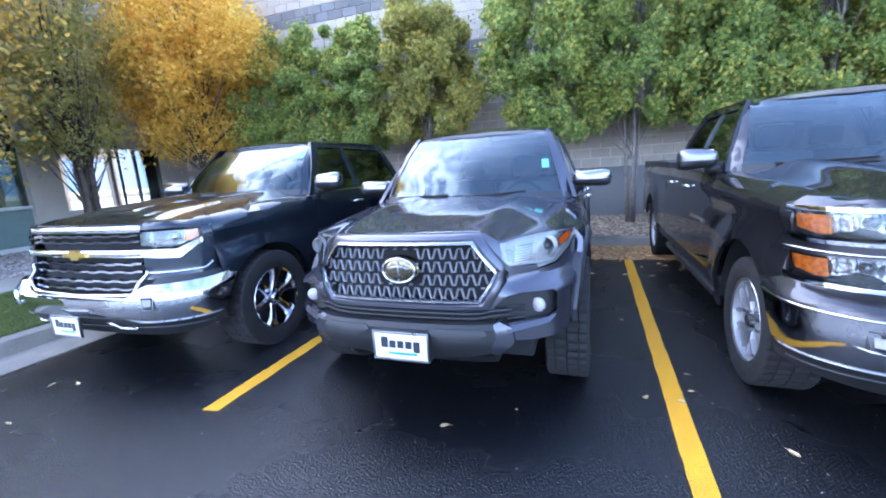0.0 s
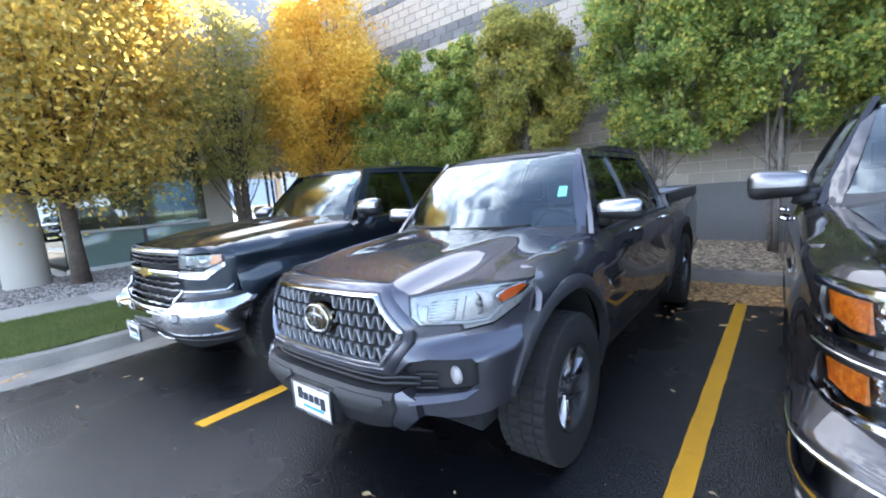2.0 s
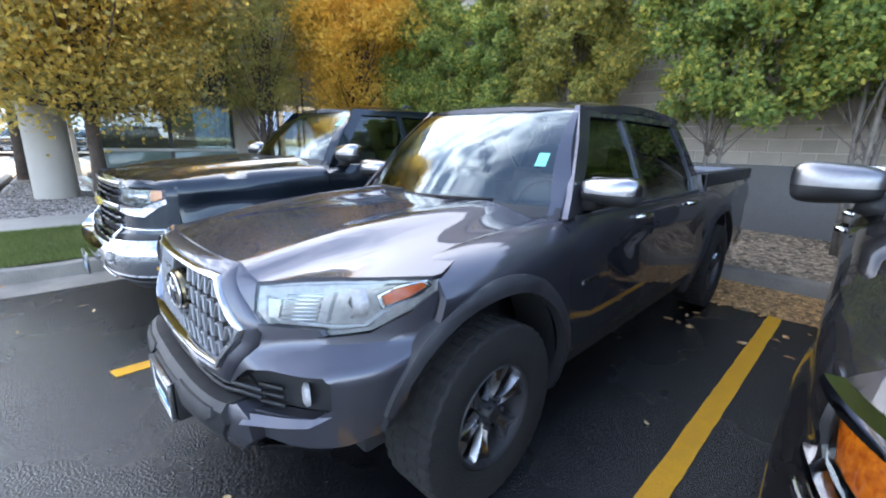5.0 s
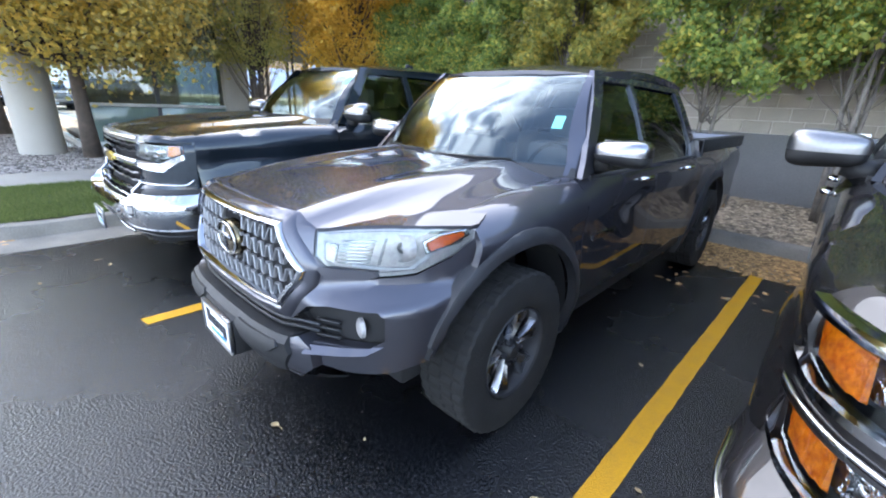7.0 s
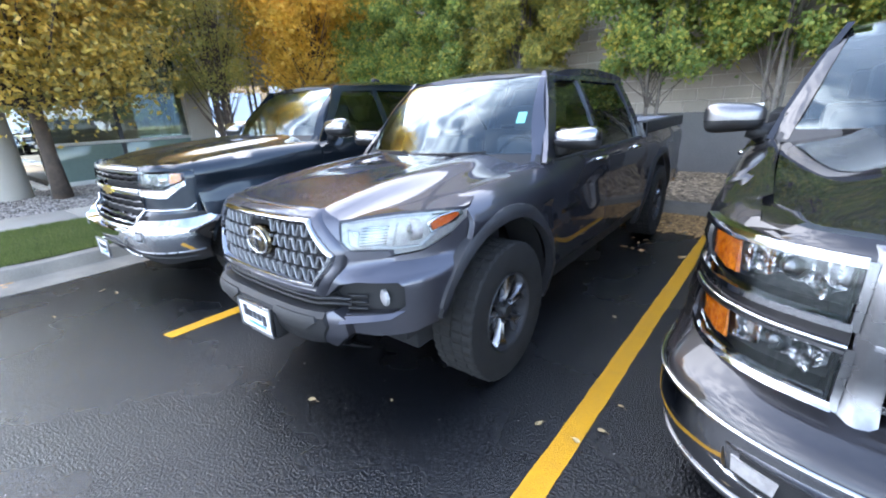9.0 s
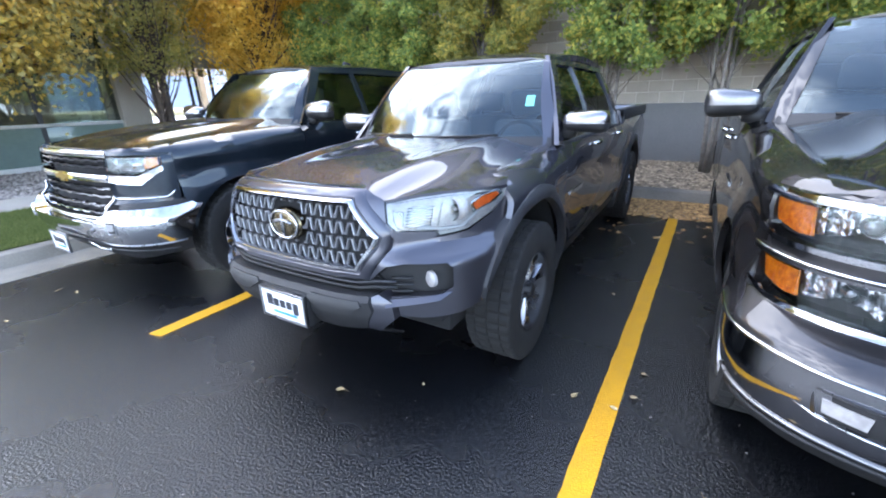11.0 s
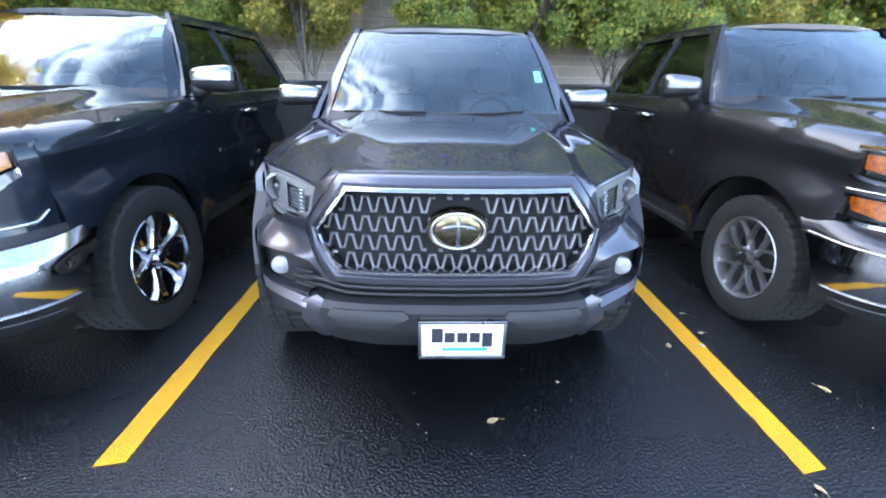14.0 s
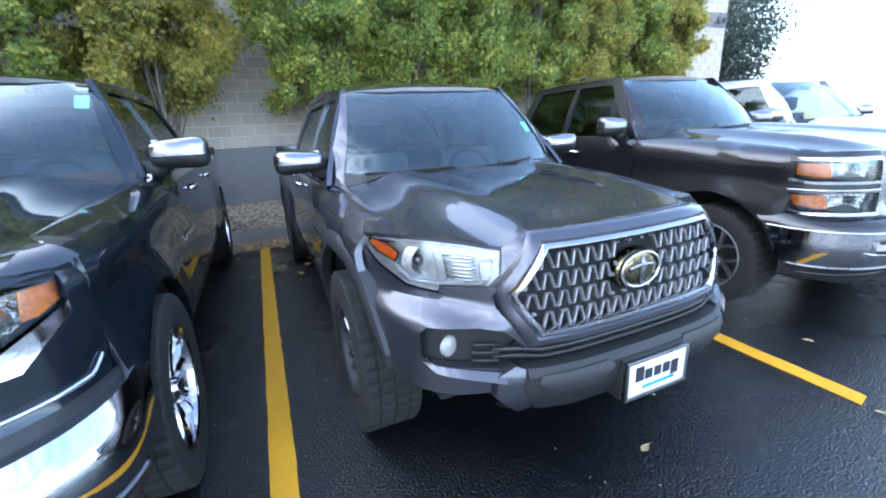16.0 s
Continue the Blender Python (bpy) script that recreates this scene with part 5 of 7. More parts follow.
        lipp = [(0.545, 0.606), (0.735, 0.620), (0.772, 0.650), (0.775, 0.630), (0.738, 0.600), (0.545, 0.580)]
        part("bumper_lip", patch(bmesh.new(), lipp if sd > 0 else mirror(lipp), (lambda x, z: FG(x, z) - 0.028 + 1.2 * (z - 0.60)), "xz", 0.02, 0.03), "grey_paint", t, "grey lip under the fog lamp")
        pock = [(0.47, 0.690), (0.545, 0.610), (0.735, 0.618), (0.770, 0.645), (0.770, 0.735), (0.752, 0.759), (0.60, 0.762), (0.53, 0.750)]
        pk = part("fog_pocket", patch(bmesh.new(), pock if sd > 0 else mirror(pock), (lambda x, z: low_g(abs(x)) + 0.06), "xz", 0.05, 0.02), "plastic", t, "black fog lamp pocket")
        m = Matrix.Translation((sd * 0.675, FG(0.675, 0.67) + 0.046, 0.676)) @ Matrix.Rotation(radians(-20 * sd), 4, "Z")
        part("fog_lamp", ring_cyl(bmesh.new(), [(0.010, 0.037), (0.0, 0.037), (-0.004, 0.035), (-0.010, 0.022), (-0.012, 0.001)], 28, "y", close=False, m=m), "lamp_metal", pk, "round silvered fog lamp")
        for k in range(3):
            zz = 0.625 + k * 0.03
            bm = tube(bmesh.new(), [(sd * x, FG(x, zz) + 0.035, zz) for x in (0.53, 0.56, 0.59, 0.615)], 0.007, 6)
            part("slat", bm, "plastic", pk)
        lower = [(0.47, 0.615), (0.505, 0.628), (0.565, 0.598), (0.575, 0.520), (0.50, 0.448), (0.46, 0.470), (0.475, 0.555)]
        part("bumper_corner", patch(bmesh.new(), lower if sd > 0 else mirror(lower), (lambda x, z: FG(x, z) - 0.040 + 0.5 * max(0, z - 0.59) + 0.25 * max(0, 0.5 - z)), "xz", 0.02, 0.08), "grey_paint", t, "grey lower bumper corner")
        pad = [(0.165, 0.590), (0.185, 0.608), (0.44, 0.606), (0.455, 0.585), (0.40, 0.545), (0.24, 0.545)]
        part("bumper_pad", patch(bmesh.new(), pad if sd > 0 else mirror(pad), (lambda x, z: FG(x, z) - 0.070 + 0.6 * max(0, z - 0.585)), "xz", 0.02, 0.06), "plastic", t, "raised pad on the bumper bar")
    intake = [(-0.46, 0.690), (-0.54, 0.62), (-0.50, 0.58), (0.50, 0.58), (0.54, 0.62), (0.46, 0.690)]
    part("lower_intake", patch(bmesh.new(), intake, (lambda x, z: FG(x, z) + 0.05), "xz", 0.08, 0.02), "plastic", t, "black lower intake")
    for zz, mat in ((0.638, "plastic"), (0.664, "plastic_grey")):
        part("slat", tube(bmesh.new(), [(x, FG(x, zz) + 0.015, zz + 0.012 * (abs(x) > 0.47)) for x in np.linspace(-0.56, 0.56, 15)], 0.008, 6), mat, t, "black intake slat")
    bar = [(-0.475, 0.622), (-0.495, 0.56), (-0.45, 0.465), (-0.30, 0.440), (0.30, 0.440), (0.45, 0.465), (0.495, 0.56), (0.475, 0.622)]
    part("bumper_bar", patch(bmesh.new(), bar, (lambda x, z: FG(x, z) - 0.056 + 1.1 * max(0, z - 0.600) + 0.35 * max(0, 0.53 - z)), "xz", 0.02, 0.14), "plastic", t, "dark plastic bumper bar")
    part("skid_panel", patch(bmesh.new(), [(-0.50, 0.425), (-0.44, 0.30), (0.44, 0.30), (0.50, 0.425)], (lambda x, z: FG(x, z) + 0.02 + 0.9 * (0.43 - z)), "xz", 0.06, 0.02), "plastic", t, "black skid panel")
    part("plate_bracket", boxed(-0.135, 0.175, -0.010, 0.06, 0.43, 0.595, 0.01), "plastic", t, "black plate bracket")
    dealer_plate(t, 0.02, -0.022, 0.513)
    # windscreen sticker, door lettering bars
    W = q["W"]
    part("sticker", patch(bmesh.new(), [(0.575, 1.345), (0.625, 1.345), (0.615, 1.41), (0.565, 1.41)], (lambda x, z: W(x, z) - 0.003), "xz", 0.1, 0.001), "sticker", t, "small teal paper sticker")
    S = q["S"]
    for sd in (1, -1):
        for k in range(6):
            y = 1.60 + k * 0.052
            part("lettering_bar", box(bmesh.new(), *sorted((sd * (S(y, 0.80) + 0.001), sd * (S(y, 0.80) + 0.007))), y, y + 0.042, 0.785, 0.812), "chrome", t, "chrome bars on the door")
    part("antenna", tube(bmesh.new(), [(0.0, 3.25, 1.73), (0.0, 3.30, 1.80), (0.0, 3.42, 1.79), (0.0, 3.44, 1.73)], [0.03, 0.022, 0.012, 0.03], 8), "plastic", t, "black roof fin")


grey_truck, grey_q = pickup("pickup_truck", "dark grey metallic crew-cab pickup with a mesh grille, chrome mirrors", pose(0, 0, 0), GREY)
grey_face(grey_truck, grey_q)


# ---- the black pickups ----
plan_b = curve([(0, 0.14), (0.40, 0.16), (0.60, 0.19), (0.75, 0.24), (0.85, 0.315), (0.90, 0.39), (0.935, 0.48), (0.955, 0.57), (0.97, 0.68)])
lean_b = curve([(0.28, 0.10), (0.42, 0.0), (0.55, -0.05), (0.74, -0.05), (0.80, 0.0), (1.0, 0.01), (1.12, 0.03), (1.18, 0.09)])


def FB(x, z):
    return plan_b(abs(x)) + lean_b(z)


BLACK = dict(
    paint="black_paint", lip_soft=(0.09, 0.09), front_axle=0.98, rear_axle=4.625, hub=0.40, arch=0.475, arch_a0=-8, arch_a1=165, arch_bulge=0.030,
    width=[(0.20, 0.80), (0.40, 0.902), (0.49, 0.938), (0.555, 0.954), (0.95, 0.968), (1.6, 0.975), (2.5, 0.98), (4.8, 0.975), (5.8, 0.95)],
    section=[(0.40, -0.03), (0.58, 0.0), (0.80, 0.005), (0.98, -0.012), (1.06, 0.006), (1.20, 0.0), (1.35, -0.03)],
    fender_top=[(0.25, 1.13), (0.50, 1.165), (0.9, 1.20), (1.5, 1.235), (2.2, 1.24)],
    cowl=1.62, shoulder=0.10, crown=0.13, belt=1.235, eave=1.76, green_low=0.885, green_top=0.66,
    hood=[(0.12, 1.12), (0.19, 1.150), (0.3, 1.18), (0.6, 1.22), (1.5, 1.29), (1.8, 1.30)], hood_drop=0.07, hood_w=0.84, ridge=0.030, ridge_x=0.50,
    roof=[(1.95, 1.74), (2.2, 1.79), (2.6, 1.835), (3.1, 1.85), (3.6, 1.835), (4.0, 1.80)], roof_drop=0.06, roof_y=(2.12, 3.86),
    screen=((1.53, 1.285), (2.16, 1.765), 0.36), screen_w=(0.825, 0.652),
    rocker=0.50, rocker_mat="plastic", cuts=(1.68, 2.68, 3.74, 3.92, 5.82), bed_rail=1.29,
    fender_front=[(0.52, 0.66), (0.50, 0.80), (0.49, 0.95), (0.49, 1.09), (0.52, 1.155)],
    gh=(1.74, 2.16, 2.72, 3.96, 3.76, 1.765), handles=(2.47, 3.52), handle_z=1.10, handle_mat="chrome", handle_label="chrome door handle",
    mirror=(1.195, 1.88, 1.345, 0.30, 0.19, 0.14), mirror_mat="mirror_cap", mirror_label="chrome capped door mirror", belt_chrome="chrome",
    tyre_r=0.405, tyre_w=0.275, rim_r=0.262, wheel_out=0.035, spokes=dict(n=6, dish=-0.010, branches=[[(0.20, 0.0, 0.034, -0.016), (0.45, 0.0, 0.026, -0.012), (0.70, 0.0, 0.034, 0.0), (0.88, 0.0, 0.052, 0.004), (0.97, 0.0, 0.062, 0.0)]]), rim_mat=("bumper_chrome", "bumper_chrome", "bumper_chrome"),
    front=FB, lip=[(0, 1.150), (0.55, 1.148), (0.70, 1.140), (0.85, 1.135), (0.95, 1.14)],
    hood_front=[0.0, 0.15, 0.3, 0.45, 0.6, 0.7, 0.78],
    hood_edge=[(0.825, 0.38), (0.832, 0.55), (0.84, 1.0), (0.85, 1.56), (0.66, 1.63), (0.35, 1.555), (0.0, 1.525)],
)
def hbar(z, h, x, out, k=13, wave=0.0):
    """A rounded level bar across the face; wave: the height of its regular steps."""
    bm = bmesh.new()
    rows = []
    for u in np.linspace(-x, x, k * (6 if wave else 2) + 1):
        y = FB(u, z)
        up = wave * max(-1.0, min(1.0, 4 * math.sin(2 * math.pi * u / 0.17)))
        rows.append([bm.verts.new((u, y + dy, z + dz + up)) for dy, dz in ((0.04, -h / 2), (-out * 0.6, -h / 2), (-out, -h * 0.25), (-out, h * 0.25), (-out * 0.6, h / 2), (0.04, h / 2))])
    for a, b in zip(rows, rows[1:]):
        for j in range(5):
            bm.faces.new((a[j], a[j + 1], b[j + 1], b[j]))
    bm.faces.new(rows[0])
    bm.faces.new(rows[-1][::-1])
    bmesh.ops.recalc_face_normals(bm, faces=bm.faces)
    return bm


# the nose of the black pickups as a plan line measured along its length
NOSE = [(float(x), plan_b(float(x))) for x in np.linspace(0, 0.975, 196)]
NOSE_S = [0.0]
for (xa, ya), (xb, yb_) in zip(NOSE, NOSE[1:]):
    NOSE_S.append(NOSE_S[-1] + math.hypot(xb - xa, yb_ - ya))


def run_at_x(x):
    return float(np.interp(x, [p[0] for p in NOSE], NOSE_S))


def run_at_y(y):
    return float(np.interp(y, [p[1] for p in NOSE], NOSE_S))


def nose(s, z, out):
    """A point of the nose at the run s along its plan line, standing out by out, and the way outwards."""
    a = abs(s)
    x, y = float(np.interp(a, NOSE_S, [p[0] for p in NOSE])), float(np.interp(a, NOSE_S, [p[1] for p in NOSE]))
    x1, y1 = float(np.interp(a - 0.02, NOSE_S, [p[0] for p in NOSE])), float(np.interp(a - 0.02, NOSE_S, [p[1] for p in NOSE]))
    x2, y2 = float(np.interp(a + 0.02, NOSE_S, [p[0] for p in NOSE])), float(np.interp(a + 0.02, NOSE_S, [p[1] for p in NOSE]))
    if a < 0.03:
        n = Vector((0, -1, 0))
    else:
        n = Vector((y2 - y1, -(x2 - x1), 0)).normalized()
    k = -1 if s < 0 else 1
    n.x *= k
    return Vector((k * x, y + lean_b(z) * abs(n.y), z)) + n * out, n


def arch_run(z):
    """How far along the nose the wheel arch begins at the height z."""
    d = BLACK["arch"] ** 2 - (z - BLACK["hub"]) ** 2
    return run_at_y(BLACK["front_axle"] - math.sqrt(max(0.0, d)) - 0.02)


def wrap(s0, s1, lo, hi, out, thick=0.03, n=40, m=6):
    """A sheet bent round the nose: s0, s1 may follow the height, lo and hi the run, out both."""
    bm = bmesh.new()
    f = [v if callable(v) else (lambda q, v=v: v) for v in (s0, s1, lo, hi)]
    grid, back = [], {}
    for i in range(n + 1):
        row = []
        for j in range(m + 1):
            guess = f[0](0.6) + (f[1](0.6) - f[0](0.6)) * i / n
            z = f[2](guess) + (f[3](guess) - f[2](guess)) * j / m
            s = f[0](z) + (f[1](z) - f[0](z)) * i / n
            co, no = nose(s, z, out(s, z))
            row.append(bm.verts.new(co))
            if i in (0, n) or j in (0, m):
                back[(i, j)] = bm.verts.new(co - no * thick)
        grid.append(row)
    for i in range(n):
        for j in range(m):
            bm.faces.new((grid[i][j], grid[i + 1][j], grid[i + 1][j + 1], grid[i][j + 1]))
    rim = [(i, 0) for i in range(n)] + [(n, j) for j in range(m)] + [(i, m) for i in range(n, 0, -1)] + [(0, j) for j in range(m, 0, -1)]
    for p, q in zip(rim, rim[1:] + rim[:1]):
        bm.faces.new((grid[p[0]][p[1]], back[p], back[q], grid[q[0]][q[1]]))
    bmesh.ops.recalc_face_normals(bm, faces=bm.faces)
    return bm


def nose_bar(s0, s1, z, out, r, n=40):
    """A round bar along the nose; z and out may follow the run."""
    fz = z if callable(z) else (lambda q: z)
    fo = out if callable(out) else (lambda q: out)
    return tube(bmesh.new(), [nose(s, fz(s), fo(s))[0] for s in np.linspace(s0, s1, n)], r, 8)


def ease(v, a, b):
    u = min(1.0, max(0.0, (v - a) / (b - a)))
    return u * u * (3 - 2 * u)


def stacked_lamps(t, sd, body):
    """Two lamps over one another, each with an amber outer end and a bright line under it."""
    def pm(p):
        return p if sd > 0 else mirror(p)
    s_in, s_out = run_at_x(0.635), run_at_x(0.943)
    for lo, hi in ((0.985, 1.100), (0.800, 0.912)):
        hh = hi - lo
        lamp = [(0.635, hi), (0.645, lo), (0.88, lo - 0.002), (0.925, lo + 0.02), (0.938, hi)]
        hl = part("headlight", patch(bmesh.new(), pm(lamp), (lambda x, z: FB(x, z) + 0.085), "xz", 0.06, 0.02), "void", t, "headlight with a clear lens and amber end")
        part("lens", patch(bmesh.new(), pm(lamp), (lambda x, z: FB(x, z) + 0.006), "xz", 0.025, 0.006), "lens", hl, "clear lens")
        am = [(0.846, lo + 0.020), (0.880, lo + 0.017), (0.917, lo + 0.034), (0.925, hi - 0.016), (0.852, hi - 0.016)]
        part("amber_lamp", patch(bmesh.new(), pm(am), (lambda x, z: FB(x, z) + 0.020 + 0.003 * math.sin(x * 420)), "xz", 0.008, 0.03), "amber", hl, "ribbed amber indicator")
        bowl = [(0.650, hi - 0.006), (0.653, lo + 0.40 * hh), (0.690, lo + 0.14 * hh), (0.722, lo + 0.36 * hh), (0.770, lo + 0.42 * hh), (0.815, lo + 0.20 * hh), (0.848, lo + 0.24 * hh), (0.854, hi - 0.006)]
        part("reflector", patch(bmesh.new(), pm(bowl), (lambda x, z: FB(x, z) + 0.045 + 0.012 * math.sin(x * 130)), "xz", 0.012, 0.02), "facets", hl, "fluted mirror reflector")
        ring = Matrix.Translation((sd * 0.742, FB(0.742, lo) + 0.034, lo + 0.64 * hh)) @ Matrix.Rotation(radians(-14 * sd), 4, "Z")
        part("bulb_shield", ring_cyl(bmesh.new(), [(0.03, 0.024), (-0.004, 0.024), (-0.010, 0.017), (-0.012, 0.001)], 18, "y", close=False, m=ring), "dark_chrome", hl, "small metal bulb shield")
        top = hi > 1
        part("lamp_brow", wrap(sd * s_in, sd * s_out, hi + 0.001, hi + (0.022 if top else 0.010), (lambda s, z: 0.012 - 0.25 * max(0, z - hi - 0.012)), 0.04, 24, 4), "bumper_chrome" if top else "dark_chrome", hl, "bright strip over the lamp")
        part("lamp_strip", wrap(sd * s_in, sd * s_out, lambda s: lo - 0.020 + 0.016 * ease(abs(s), s_out - 0.12, s_out), lambda s: lo - 0.003 + 0.018 * ease(abs(s), s_out - 0.12, s_out), (lambda s, z: 0.013), 0.04, 24, 3), "bumper_chrome", hl, "bright strip along the foot of the lamp")
        inner = [(0.622, hi + 0.015), (0.628, lo - 0.018), (0.642, lo - 0.018), (0.638, hi + 0.015)]
        part("lamp_strip", patch(bmesh.new(), pm(inner), (lambda x, z: FB(x, z) - 0.010), "xz", 0.03, 0.04), "dark_chrome", hl, "bright upright at the inner end")
    part("lamp_divider", wrap(sd * s_in, sd * s_out, 0.928, 0.966, (lambda s, z: 0.002), 0.05, 24, 3), body, t, "body-coloured bar between the lamps")
    part("lamp_line", nose_bar(sd * s_in, sd * s_out, 0.930, 0.010, 0.006), "chrome", t, "thin bright line between the lamps")


def single_lamp(t, sd):
    """One wide lamp with a bright surround, a bright lower arm and a dark panel under it."""
    def pm(p):
        return p if sd > 0 else mirror(p)
    lamp = [(0.605, 1.092), (0.610, 1.000), (0.70, 0.985), (0.815, 0.975), (0.868, 1.005), (0.905, 1.030), (0.902, 1.088)]
    hl = part("headlight", patch(bmesh.new(), pm(lamp), (lambda x, z: FB(x, z) + 0.070), "xz", 0.06, 0.02), "void", t, "headlight with a clear lens and amber corner")
    part("lens", patch(bmesh.new(), pm(lamp), (lambda x, z: FB(x, z) + 0.004), "xz", 0.03, 0.006), "lens", hl, "clear lens")
    cen = (0.76, 1.04)
    outer = [(lerp(a, cen[0], -0.035), lerp(b, cen[1], -0.30)) for a, b in lamp]
    part("lamp_trim", ring_strip(bmesh.new(), pm(outer), pm(lamp), (lambda x, z: FB(x, z) - 0.003), thick=0.05, out=0.008), "chrome", hl, "chrome lamp surround")
    am = [(0.842, 1.012), (0.868, 1.012), (0.897, 1.034), (0.896, 1.084), (0.848, 1.084)]
    part("amber_lamp", patch(bmesh.new(), pm(am), (lambda x, z: FB(x, z) + 0.018 + 0.002 * math.sin(x * 420)), "xz", 0.008, 0.03), "amber", hl, "ribbed amber corner lamp")
    back = [(0.612, 1.086), (0.617, 1.008), (0.70, 0.994), (0.815, 0.986), (0.836, 1.005), (0.840, 1.084)]
    part("reflector", patch(bmesh.new(), pm(back), (lambda x, z: FB(x, z) + 0.052 + 0.010 * math.sin(x * 70) + 0.006 * math.sin(z * 190)), "xz", 0.012, 0.02), "facets", hl, "faceted mirror reflector")
    for cx in (0.685, 0.775):
        m = Matrix.Translation((sd * cx, FB(cx, 1.035) + 0.045, 1.038)) @ Matrix.Rotation(radians(-16 * sd), 4, "Z")
        part("lamp_bowl", ring_cyl(bmesh.new(), [(0.04, 0.012), (0.02, 0.030), (-0.012, 0.038), (-0.022, 0.042), (0.03, 0.044)], 24, "y", close=False, m=m), "chrome", hl, "chrome lamp bowl")
        bm = bmesh.new()
        bmesh.ops.create_uvsphere(bm, u_segments=16, v_segments=10, radius=0.027)
        bm.transform(m)
        part("bulb_lens", bm, "badge_face", hl, "glass projector")
    arm = [(0.60, 0.972), (0.60, 0.922), (0.70, 0.910), (0.835, 0.900), (0.872, 0.945), (0.920, 1.000), (0.908, 1.024), (0.868, 0.994), (0.815, 0.962), (0.70, 0.972)]
    part("lamp_trim", patch(bmesh.new(), pm(arm), (lambda x, z: FB(x, z) - 0.004 - 0.25 * max(0, 0.95 - z)), "xz", 0.02, 0.04), "bumper_chrome", hl, "chrome arm under the lamp")
    strip = [(0.64, 0.948), (0.645, 0.934), (0.80, 0.926), (0.835, 0.952), (0.82, 0.958)]
    part("light_strip", patch(bmesh.new(), pm(strip), (lambda x, z: FB(x, z) - 0.012), "xz", 0.03, 0.02), "lamp_white", hl, "white light strip")


